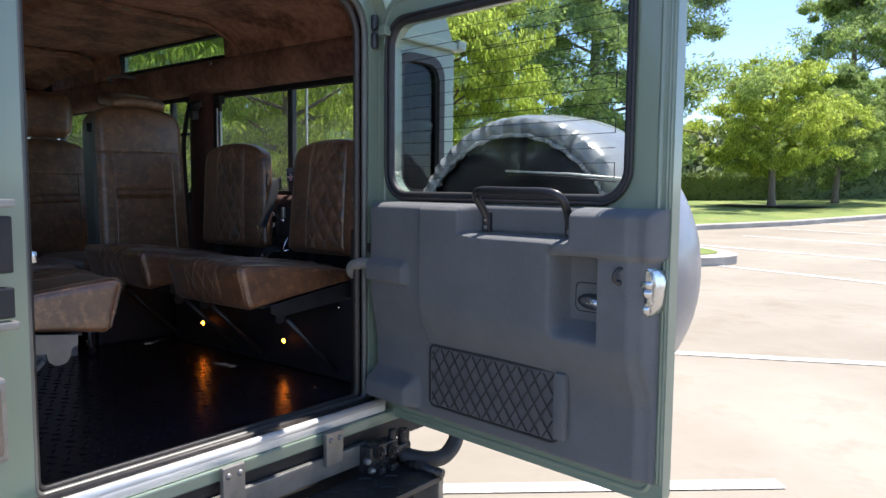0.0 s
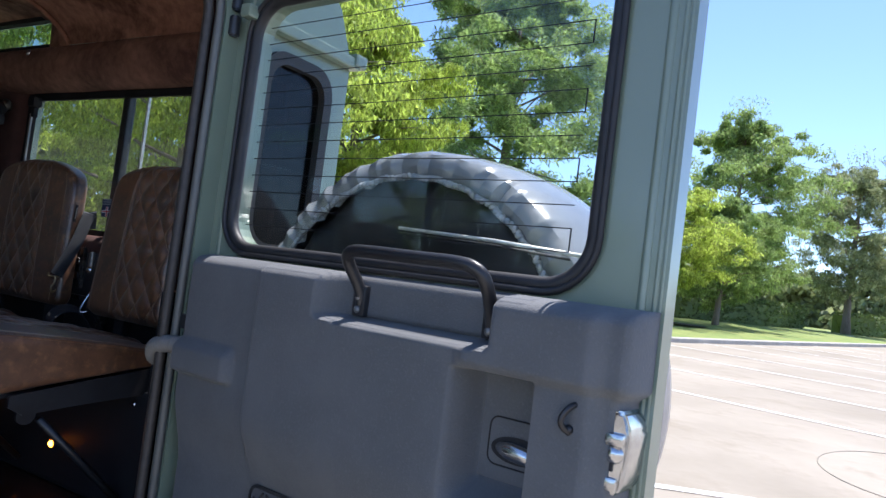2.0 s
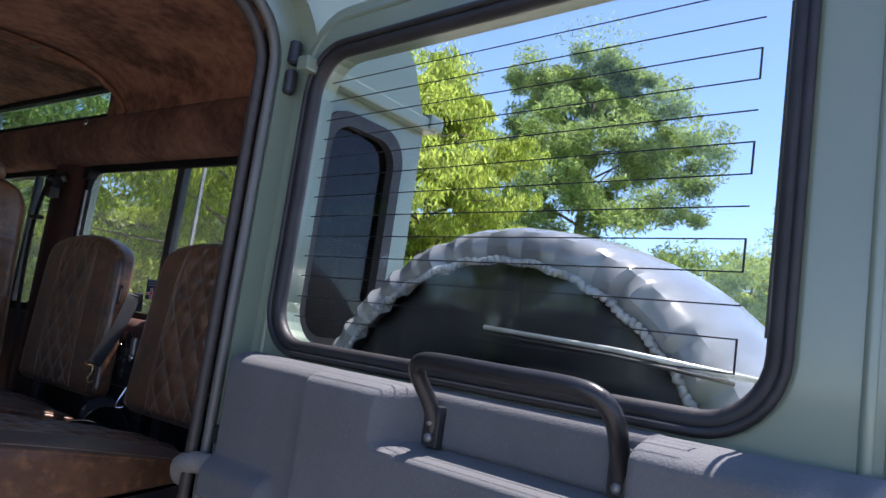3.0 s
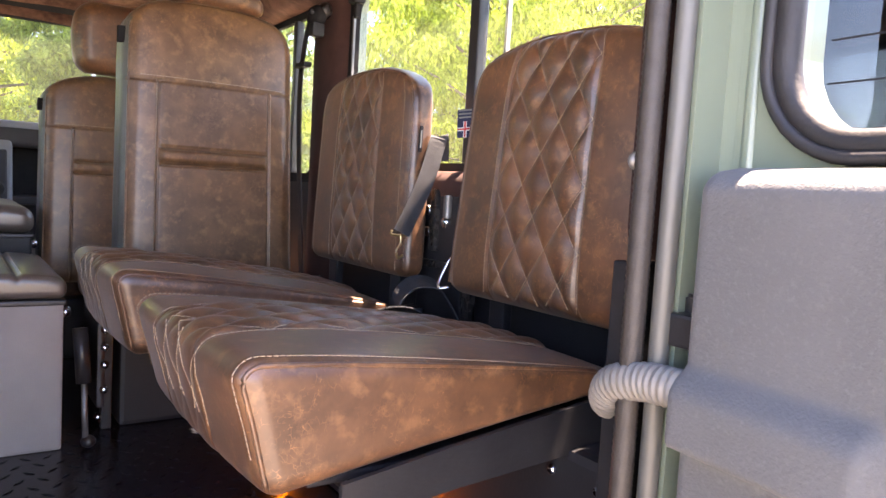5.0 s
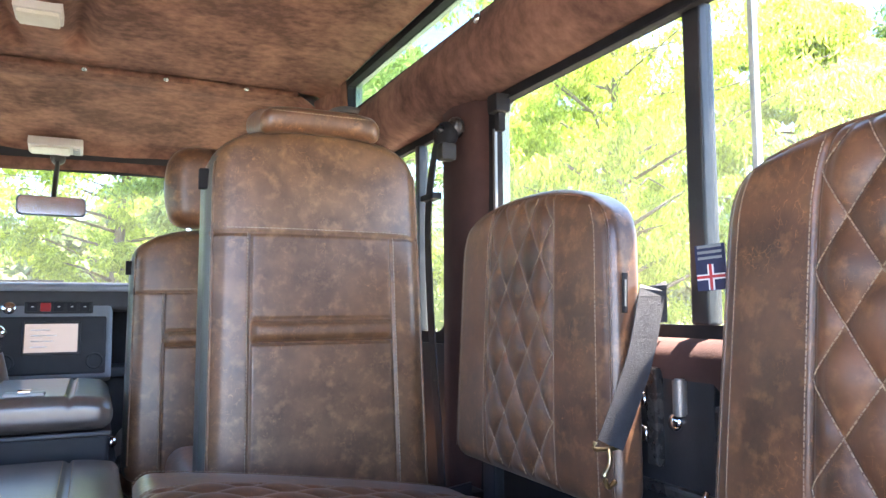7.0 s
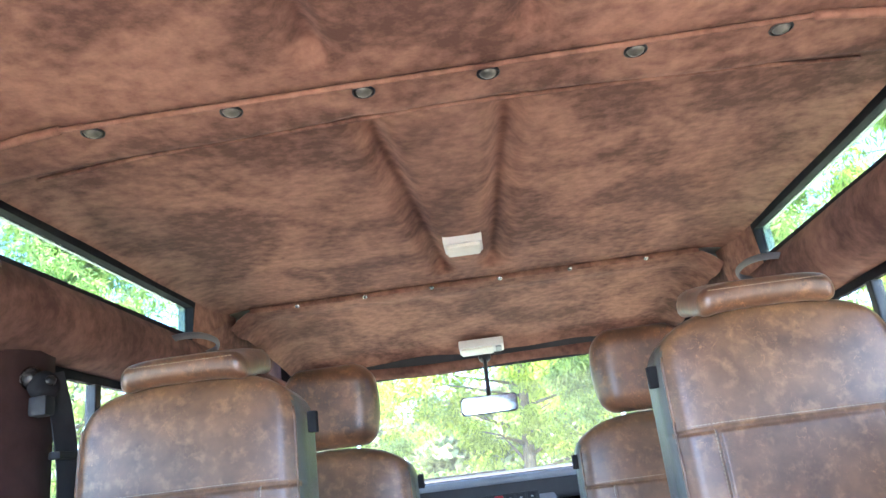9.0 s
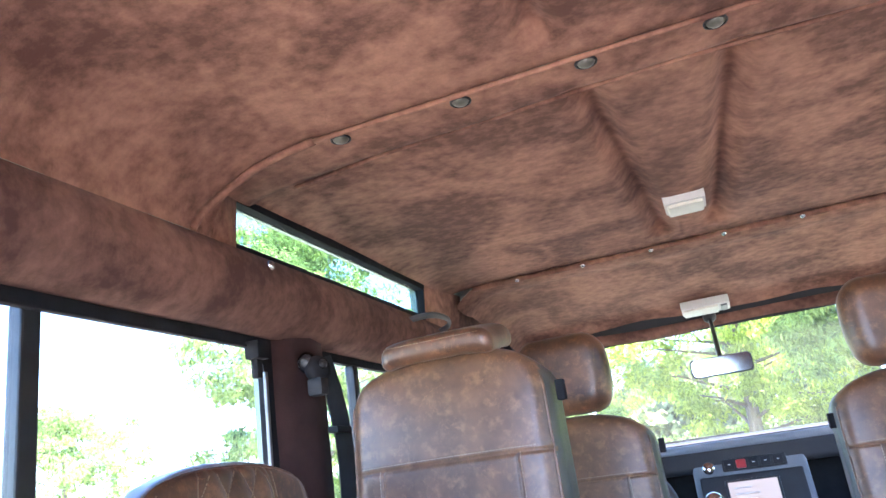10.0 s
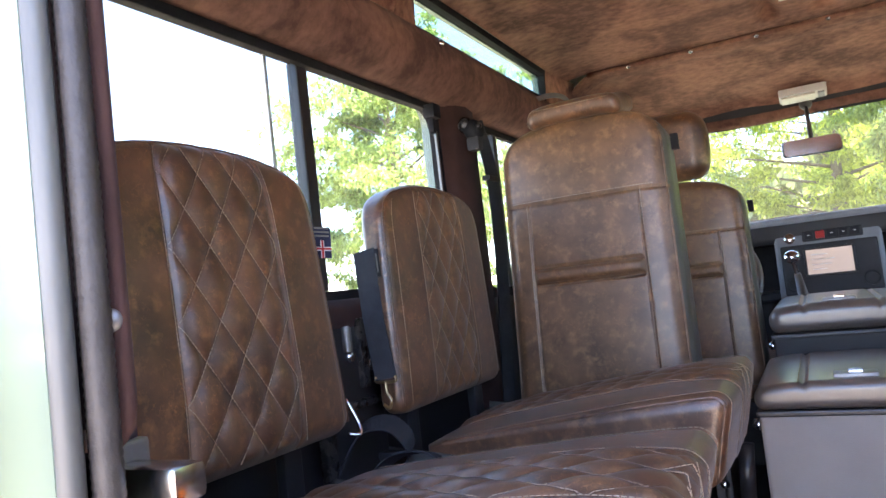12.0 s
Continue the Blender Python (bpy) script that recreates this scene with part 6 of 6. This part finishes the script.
for sx in (1, -1):
    hx_, hy_ = (0.618, 0.762) if sx > 0 else (-0.645, 0.756)
    zh = 1.253 if sx > 0 else 1.234
    e = thing("seat_strap", "dark webbing strap with a brass snap hook beside the backrest", "strap", "seat straps", at=(sx * 0.66, 0.75, 1.25))
    if sx > 0:
        s = belt("webbing", [(0.706, 0.782, 1.385), (0.700, 0.776, 1.420), (0.688, 0.766, 1.420), (0.660, 0.758, 1.345), (0.619, 0.760, 1.256)], 0.030, "", up=(1, -0.25, 0.25))
    else:
        s = belt("webbing", [(-0.668, 0.768, 1.44), (-0.664, 0.762, 1.42), (-0.658, 0.760, 1.33), (-0.645, 0.758, 1.238)], 0.036, "", up=(-1, -0.1, 0.0))
    under(s, e)
    V, F = sweep(smooth_path([(hx_ - sx * 0.017, hy_, zh + 0.008), (hx_ - sx * 0.017, hy_, zh), (hx_ + sx * 0.017, hy_, zh), (hx_ + sx * 0.017, hy_, zh + 0.008)], 3), 0.0025, 6)
    from_arrays("loop", V, F, BRASS, e, "brass strap loop")
    V, F = sweep(smooth_path([(hx_, hy_, zh), (hx_, hy_ - 0.002, zh - 0.015), (hx_ - sx * 0.008, hy_ - 0.003, zh - 0.028), (hx_ - sx * 0.004, hy_ - 0.003, zh - 0.04), (hx_ + sx * 0.006, hy_ - 0.003, zh - 0.035)], 5), 0.0028, 6)
    from_arrays("snap_hook", V, F, BRASS, e, "brass snap hook")
    rb = thing("seat_bracket", "black bracket with bright bolts between the backrests", "bracket", "seat brackets", at=(sx * 0.72, 0.74, 1.2))
    part("plate", box(sx * 0.699, 0.69, 1.02, sx * 0.711, 0.83, 1.33, 0.003), BLACK_METAL, rb)
    for y, z in ((0.800, 1.296), (0.798, 1.257), (0.745, 1.277)):
        part("bolt", dome((sx * 0.698, y, z), (-sx, 0, 0), 0.011, 0.007), CHROME, rb, smooth=True)
    part("latch_arm", box(sx * 0.690, 0.765, 1.225, sx * 0.715, 0.785, 1.335, 0.004), GREASY, rb, "glossy black latch arm")
    part("hinge_pin", cyl((sx * 0.695, 0.735, 1.285), (sx * 0.695, 0.735, 1.325), 0.008, None, 12, 0.002), GREY_METAL, rb, "grey hinge pin", smooth=True)
    part("lower_bar", box(sx * 0.690, 0.665, 1.195, sx * 0.712, 0.84, 1.208, 0.004), GREASY, rb)
    part("side_cheek", box(sx * 0.700, 0.665, 1.10, sx * 0.7145, 0.695, 1.30, 0.004), GREASY, rb)
    part("bolt", dome((sx * 0.698, 0.68, 1.235), (-sx, 0, 0), 0.009, 0.007), CHROME, rb, smooth=True)
    # lap belt lying in the gap
    lb = thing("lap_belt", "dark lap belt bunched between the cushions", "seat belt", "lap belts", at=(sx * 0.6, 0.72, 1.13))
    s = belt("webbing", [(sx * 0.712, 0.69, 1.06), (sx * 0.70, 0.705, 1.12), (sx * 0.675, 0.725, 1.168), (sx * 0.64, 0.745, 1.172), (sx * 0.615, 0.755, 1.145), (sx * 0.625, 0.765, 1.118), (sx * 0.67, 0.76, 1.10)], 0.045, "", up=(0.25 * sx, 1, 0.35))
    under(s, lb)
    s = belt("loose_end", [(sx * 0.66, 0.70, 1.09), (sx * 0.62, 0.715, 1.128), (sx * 0.575, 0.73, 1.132), (sx * 0.55, 0.742, 1.115)], 0.040, "", up=(0.1 * sx, 1, -0.3))
    under(s, lb)
    part("buckle", box(sx * 0.615, 0.735, 1.118, sx * 0.66, 0.76, 1.130, 0.004), BLACK_TRIM, lb, smooth=True)
    V, F = sweep(smooth_path([(sx * 0.655, 0.66, 1.225), (sx * 0.64, 0.665, 1.19), (sx * 0.635, 0.66, 1.175), (sx * 0.648, 0.65, 1.178)], 4), 0.003, 6)
    from_arrays("hook", V, F, CHROME, lb, "bright wire hook")


# ---------------------------------------------------------------- second row and front seats
def upright_shape(hz, hx, pocket, seam):
    def fn(P, Cc):
        out = P.copy()
        for i in range(len(P)):
            x, y, z = P[i]
            v = z / hz
            wf = 1 - 0.050 * (v + 1) / 2 - 0.17 * max(0.0, (v - 0.72) / 0.28) ** 2.2
            y2 = y
            if y < 0:
                g = min(1.0, -y / 0.05)
                y2 -= g * 0.010 * max(0, 1 - (x / hx) ** 4) * max(0, 1 - v ** 6)
                y2 += g * 0.0035 * math.exp(-((z - seam) / 0.0022) ** 2)
                if z < seam:
                    y2 += g * 0.0035 * math.exp(-((abs(x) - 0.118) / 0.0022) ** 2)
                if abs(x) < 0.118:
                    k = min(1, (0.118 - abs(x)) / 0.01)
                    d = (z - pocket)
                    y2 -= g * k * 0.009 * math.exp(-(d / 0.012) ** 4)
                    y2 += g * k * 0.010 * math.exp(-((d + 0.0175) / 0.0024) ** 2)
                    y2 += g * k * 0.005 * math.exp(-((d - 0.0165) / 0.003) ** 2)
            out[i] = (x * wf, y2, z - 0.03 * max(0.0, v) ** 4 * (abs(x) / hx) ** 2.5)
        return out
    return fn


def upright_seat(sx, xc, yr, z0, z1, hx, folded, label, name, group):
    """yr is the rear face of the backrest."""
    hz, hy = (z1 - z0) / 2, 0.058
    zc = (z0 + z1) / 2
    e = thing(name, label, "seat", group, at=(sx * xc, yr + 0.25, FLOOR))
    seam, pocket = 1.517 - zc, 1.366 - zc
    if not folded:
        seam, pocket = 1.44 - zc, 1.335 - zc
    fn = upright_shape(hz, hx, pocket, seam)
    V, F = rounded(hx, hy, hz, 0.034, 180, 5, 220, fn)
    mb = Matrix.Translation((sx * xc, yr + hy + 0.01, zc)) @ Matrix.Rotation(radians(-4), 4, "X")
    back = from_arrays("backrest", V, F, LEATHER_PLAIN, e, "waxed brown leather backrest with a map pocket", m=mb)
    back.data.materials.append(VINYL)
    for poly in back.data.polygons:
        if abs(poly.normal.x) > 0.80 and abs(poly.center.x - sx * xc) > 0.72 * hx:
            poly.material_index = 1
    lines = [surface_points(fn, [(x, -hy, seam + 0.008) for x in np.linspace(-hx + 0.03, hx - 0.03, 60)]) + np.array([0, -0.001, 0])]
    for xx in (-0.123, 0.123):
        lines.append(surface_points(fn, [(xx, -hy, z) for z in np.linspace(-hz + 0.03, seam, 80)]) + np.array([0, -0.001, 0]))
    dashes("stitching", lines, back, mb, r=0.0009)
    for k in (-1, 1):
        run = [(k * (hx - 0.010), -hy + 0.010, z) for z in np.linspace(-hz + 0.04, hz - 0.06, 50)]
        piping("welt", [surface_points(fn, run)], back, mb, LEATHER_PLAIN, 0.0026)
    # headrest
    if folded:
        def pad(P, Cc):
            out = P.copy()
            out[:, 2] += -0.010 * (P[:, 0] / 0.100) ** 4 + 0.006 * np.sin(P[:, 1] * 30)
            return out
        V, F = rounded(0.100, 0.075, 0.021, 0.018, 24, 12, 3, pad)
        mh = Matrix.Translation((sx * xc, yr + 0.085, z1 + 0.019)) @ Matrix.Rotation(radians(5), 4, "X")
        h = from_arrays("headrest", V, F, LEATHER, e, "flat leather headrest folded down", m=mh)
        dashes("stitching", [[(x, -0.0755, 0.004) for x in np.linspace(-0.085, 0.085, 30)]], h, mh, r=0.001)
        for dx in (-0.075, 0.075):
            part("headrest_post", cyl((sx * xc + dx, yr + 0.048, z1 - 0.03), (sx * xc + dx, yr + 0.048, z1 + 0.010), 0.0038), CHROME, e, "bright headrest post", smooth=True)
    else:
        def egg(P, Cc):
            out = P.copy()
            out[:, 0] *= 1 - 0.14 * np.clip(P[:, 2] / 0.095, -0.6, 1) ** 2
            return out
        V, F = rounded(0.118, 0.05, 0.098, 0.046, 16, 4, 14, egg)
        from_arrays("headrest", V, F, LEATHER, e, "rounded leather headrest", m=Matrix.Translation((sx * xc, yr + 0.06, z1 + 0.101)))
        for dx in (-0.06, 0.06):
            part("headrest_post", cyl((sx * xc + dx, yr + 0.06, z1 - 0.03), (sx * xc + dx, yr + 0.06, z1 + 0.04), 0.006), CHROME, e, "bright headrest post", smooth=True)
    part("black_tag", box(sx * (xc - hx) - 0.002, yr + 0.045, z1 - 0.11, sx * (xc - hx) + 0.012, yr + 0.060, z1 - 0.078, 0.002), FRAME_BLACK, back, m=Matrix.Translation((0, 0, 0)))
    # seat base
    V, F = rounded(hx, 0.22, 0.06, 0.04, 16, 16, 4)
    from_arrays("seat_cushion", V, F, LEATHER, e, "brown leather seat cushion", m=Matrix.Translation((sx * xc, yr + 0.33, z0 + 0.0)))
    part("seat_frame", box(sx * xc - hx + 0.02, yr + 0.06, FLOOR, sx * xc + hx - 0.02, yr + 0.5, z0 - 0.05, 0.01), BLACK_TRIM, e)
    part("recliner", dome((sx * (xc - hx) , yr + 0.05, z0 + 0.04), (-sx, 0, 0), 0.022, 0.012), DASH, e, smooth=True)
    return e


for sx in (1, -1):
    upright_seat(sx, 0.443, 1.235, 1.06, 1.700, 0.185, True, "brown leather second-row seat with a folded headrest", "passenger_seat", "second row seats")
    upright_seat(sx, 0.375, 1.885, 1.02, 1.595, 0.195, False, "brown leather front seat with a separate headrest", "front_seat", "front seats")
    # shoulder belt on the pillar
    sb = thing("shoulder_belt", "black shoulder belt hanging from the pillar", "seat belt", "shoulder belts", at=(sx * 0.69, 1.27, 1.5))
    part("upper_anchor", dome((sx * 0.688, 1.262, 1.725), (-sx, 0, 0), 0.020, 0.016), GREASY, sb, smooth=True)
    part("anchor_cover", dome((sx * 0.672, 1.268, 1.712), (-sx, -0.5, 0.2), 0.025, 0.020, 18), FRAME_BLACK, sb, smooth=True)
    part("anchor_bolt", dome((sx * 0.655, 1.258, 1.718), (-sx, -0.5, 0.2), 0.009, 0.006), GREASY, sb, smooth=True)
    part("slider", box(sx * 0.655, 1.248, 1.664, sx * 0.685, 1.275, 1.695, 0.006), DASH, sb, smooth=True)
    s = belt("webbing", [(sx * 0.672, 1.29, 1.735), (sx * 0.665, 1.31, 1.66), (sx * 0.667, 1.335, 1.55), (sx * 0.672, 1.33, 1.35), (sx * 0.675, 1.30, 1.12), (sx * 0.68, 1.29, 0.9)], 0.046, "", up=(0.2, 1, 0))
    under(s, sb)
    part("belt_guide", box(sx * 0.655, 1.29, 1.60, sx * 0.675, 1.345, 1.612, 0.003), BLACK_TRIM, sb)
    part("reel_cover", box(sx * 0.62, 1.215, FLOOR, sx * 0.72, 1.27, 1.10, 0.01), BLACK_TRIM, sb)
    # grab handle on the roof side ahead of the pillar
    gh = thing("roof_grab_handle", "dark grey grab handle under the skylight", "grab handle", "roof handles", at=(sx * 0.66, 1.8, 1.87))
    V, F = sweep(smooth_path([(sx * 0.665, 1.70, 1.862), (sx * 0.63, 1.715, 1.868), (sx * 0.612, 1.76, 1.872), (sx * 0.612, 1.83, 1.872), (sx * 0.63, 1.875, 1.866), (sx * 0.665, 1.89, 1.858)], 5), 0.0075, 10, flat=0.6)
    from_arrays("grip", V, F, GRIP_GREY, gh)
    # second-row seat side mechanism
    sm = thing("seat_mechanism", "black seat lever and strut with bright bolts", "seat mechanism", "seat mechanisms", at=(sx * 0.22, 1.25, FLOOR))
    part("side_plate", box(sx * 0.225, 1.24, 0.86, sx * 0.24, 1.42, 1.08, 0.006), BLACK_METAL, sm)
    V, F = sweep([(sx * 0.200, 1.195, 0.815), (sx * 0.197, 1.205, 0.93)], 0.006, 8)
    from_arrays("strut_rod", V, F, GREY_METAL, sm, "grey gas strut rod")
    V, F = sweep([(sx * 0.197, 1.205, 0.925), (sx * 0.190, 1.215, 1.03)], 0.014, 10)
    from_arrays("strut_body", V, F, BLACK_METAL, sm)
    part("strut_foot", dome((sx * 0.205, 1.195, 0.812), (0, 0, 1), 0.014, 0.012), BLACK_METAL, sm, smooth=True)
    part("upright", box(sx * 0.243, 1.29, FLOOR, sx * 0.263, 1.32, 1.03, 0.003), BLACK_METAL, sm)
    for y, z in ((1.235, 1.02), (1.235, 0.985), (1.235, 0.95), (1.235, 0.90), (1.30, 0.825)):
        part("bolt", dome((sx * 0.238, y, z), (-0.2 * sx, -1, 0.2), 0.009, 0.007), CHROME, sm, smooth=True)
    part("foot_bolt", dome((sx * 0.253, 1.312, 0.812), (-0.2 * sx, -0.7, 1), 0.014, 0.010), CHROME, sm, smooth=True)


# ---------------------------------------------------------------- console boxes, dash, mirror
def lidded_box(y0, y1, z0, z1, hx, body, label, lid_h=0.04):
    e = thing("cubby_box", label, "console box", "console boxes", at=(0, (y0 + y1) / 2, z0))
    part("body", box(-hx, y0, z0, hx, y1, z1, 0.006), body, e)
    part("edge_trim", box(-hx - 0.004, y0 - 0.004, z1 - 0.004, hx + 0.004, y1, z1 + 0.006, 0.003), BLACK_METAL, e)

    def puff(P, Cc):
        out = P.copy()
        out[:, 2] += 0.010 * (1 - (P[:, 0] / hx) ** 4) * (P[:, 2] > 0)
        out[:, 2] -= 0.006 * np.exp(-((np.abs(P[:, 0]) - hx * 0.52) / 0.004) ** 2) * (P[:, 2] > 0)
        return out
    V, F = rounded(hx + 0.006, (y1 - y0) / 2, lid_h / 2, lid_h * 0.42, 60, 10, 2, puff)
    mt = Matrix.Translation((0, (y0 + y1) / 2, z1 + 0.006 + lid_h / 2))
    lid = from_arrays("lid", V, F, LEATHER_DARK, e, "padded dark leather lid", m=mt)
    lines = [[(s * hx * 0.52 + d, y, lid_h / 2 + 0.0095) for y in np.linspace(-(y1 - y0) / 2 + 0.02, (y1 - y0) / 2 - 0.02, 40)] for s in (-1, 1) for d in (-0.008, 0.008)]
    dashes("stitching", lines, lid, mt, r=0.0008)
    la = part("latch", box(-0.035, y0 + 0.03, z1 + lid_h + 0.008, 0.035, y0 + 0.075, z1 + lid_h + 0.022, 0.004), GREY_METAL, e, "grey metal lid latch", smooth=True)
    part("latch_ring", box(-0.012, y0 + 0.04, z1 + lid_h + 0.02, 0.012, y0 + 0.065, z1 + lid_h + 0.026, 0.002), CHROME, la)
    for sx in (1, -1):
        part("hinge_stud", dome((sx * (hx + 0.006), y0 + 0.02, z1 - 0.02), (sx, -0.4, 0), 0.011, 0.009), CHROME, e, smooth=True)
    return e


lidded_box(1.20, 1.62, FLOOR, 1.082, 0.160, BOX_VINYL, "taupe vinyl console box with a dark leather lid")
lidded_box(1.70, 2.15, FLOOR, 1.165, 0.150, DASH, "black console box with a dark leather lid between the front seats", 0.06)
gear = thing("gear_lever", "gear lever with a pale round knob and leather gaiter", "gear lever", at=(-0.06, 2.3, 1.0))
V, F = sweep([(-0.05, 2.30, 1.0), (-0.075, 2.26, 1.15), (-0.092, 2.22, 1.30)], [0.05, 0.022, 0.009], 12)
from_arrays("gaiter", V, F, LEATHER_DARK, gear, "brown leather gaiter")
part("stem", cyl((-0.09, 2.225, 1.28), (-0.098, 2.21, 1.335), 0.007), CHROME, gear, smooth=True)
part("knob", dome((-0.10, 2.205, 1.35), (0, -0.3, 1), 0.024, 0.02), CHROME, gear, "bright round knob", smooth=True)
tunnel = thing("transmission_tunnel", "black carpeted tunnel under the gear lever", "tunnel", at=(0, 2.4, FLOOR))
part("tunnel_cover", box(-0.20, 2.16, FLOOR, 0.20, 2.75, 1.02, 0.03), BLACK_TRIM, tunnel, smooth=True)

dash = thing("dashboard", "black and grey dashboard with a display", "dashboard", at=(0, 2.7, 1.2))
part("dash_top", box(-0.72, 2.62, 1.40, 0.72, 2.88, 1.475, 0.02, 3), DASH, dash, smooth=True)
# pale tube imitates the light along the top edge of the black dash
V, F = sweep([(-0.66, 2.63, 1.474), (0.66, 2.63, 1.474)], 0.014, 10)
from_arrays("lit_dash_edge", V, F, DASH_GREY, dash, "pale grey strip for the lit top edge of the dash")
part("parcel_shelf", box(-0.72, 2.60, 1.20, 0.72, 2.80, 1.23, 0.008), DASH, dash)
part("lower_panel", box(-0.72, 2.66, 0.95, 0.72, 2.80, 1.20, 0.012), DASH, dash)
part("shelf_back", box(-0.72, 2.79, 1.2, 0.72, 2.82, 1.42, 0.0), FRAME_BLACK, dash)
DS = Matrix.Translation((0.004, 2.60, 1.325)) @ Matrix.Rotation(radians(-12), 4, "X")
cs = part("console_fascia", box(-0.165, 0, -0.125, 0.165, 0.14, 0.125, 0.012, 3), DASH_GREY, dash, "grey centre stack with controls", m=DS, smooth=True)
part("stack_face", box(-0.148, -0.006, -0.112, 0.148, 0.002, 0.062, 0.006), DASH, cs, m=DS)
part("display", box(-0.078, -0.012, -0.055, 0.078, -0.004, 0.045, 0.004), BLACK_METAL, cs, m=DS)
sc = part("display_glass", box(-0.07, -0.014, -0.047, 0.07, -0.0125, 0.038, 0.0), SCREEN, cs, "lit car display with a pale menu", m=DS)
for i in range(4):
    part("menu_bar", box(-0.055, -0.0148, 0.018 - 0.017 * i, -0.055 + (0.05, 0.07, 0.06, 0.045)[i], -0.0142, 0.022 - 0.017 * i, 0), WHITE, sc, m=DS)
for x in (-0.118, 0.118):
    V, F = sweep([(x + 0.022 * math.cos(a), -0.008, -0.075 + 0.022 * math.sin(a)) for a in np.linspace(0, 2 * math.pi, 20, endpoint=False)], 0.004, 6, closed=True, up=(0, 1, 0))
    from_arrays("vent_ring", V, F, RUBBER, cs, m=DS)
part("switch_bank", box(-0.075, -0.008, 0.072, 0.11, 0.002, 0.108, 0.004), DASH, cs, m=DS)
for i in range(5):
    part("hazard_switch" if i == 1 else "switch", box(-0.068 + 0.035 * i, -0.013, 0.077, -0.040 + 0.035 * i, -0.004, 0.103, 0.003), RED if i == 1 else BLACK_TRIM, cs, m=DS)
    if i != 1:
        part("switch_mark", box(-0.057 + 0.035 * i, -0.0137, 0.089, -0.050 + 0.035 * i, -0.0128, 0.092, 0), WHITE, cs, m=DS)
part("oval_badge", dome((-0.115, -0.002, 0.09), (0, -1, 0), 0.02, 0.008), CHROME, cs, m=DS, smooth=True)
wheel = thing("steering_wheel", "black leather rimmed steering wheel with three spokes", "steering wheel", at=(-0.40, 2.42, 1.3))
SW = Matrix.Translation((-0.40, 2.42, 1.30)) @ Matrix.Rotation(radians(-28), 4, "X")
V, F = sweep([(0.19 * math.cos(a), 0, 0.19 * math.sin(a)) for a in np.linspace(0, 2 * math.pi, 40, endpoint=False)], 0.014, 10, closed=True, up=(0, 1, 0))
from_arrays("wheel_rim", V, F, LEATHER_DARK, wheel, m=SW)
part("hub", cyl((0, 0.0, 0), (0, 0.05, 0), 0.06, 0.045, 20, 0.006), DASH, wheel, m=SW, smooth=True)
for a in (90, 210, 330):
    V, F = sweep([(0.05 * math.cos(radians(a)), 0.02, 0.05 * math.sin(radians(a))), (0.19 * math.cos(radians(a)), 0, 0.19 * math.sin(radians(a)))], 0.011, 8)
    from_arrays("spoke", V, F, DASH, wheel, m=SW)
part("column", cyl((0, 0.04, 0), (0, 0.34, 0), 0.03), DASH, wheel, m=SW, smooth=True)
mirror = thing("rear_view_mirror", "rear view mirror on a black stem", "mirror", at=(0, 2.45, 1.7))
part("stem", cyl((0.0, 2.66, 1.875), (0.0, 2.48, 1.725), 0.006, 0.008), BLACK_METAL, mirror, smooth=True)
part("mount", dome((0.0, 2.66, 1.878), (0, -0.2, -1), 0.022, 0.02), BLACK_METAL, mirror, smooth=True)
MM = Matrix.Translation((-0.002, 2.45, 1.700)) @ Matrix.Rotation(radians(0.2), 4, "X") @ Matrix.Rotation(radians(4), 4, "Z")
v2, f2 = rounded(0.088, 0.014, 0.028, 0.012, 16, 2, 6)
from_arrays("mirror_shell", v2, f2, DASH, mirror, m=MM)
part("mirror_glass", slab(rrect(-0.084, -0.025, 0.084, 0.025, 0.014), [], 0.002), CHROME, mirror, "silvered mirror glass", m=MM @ Matrix.Translation((0, -0.0165, 0)) @ REAR)
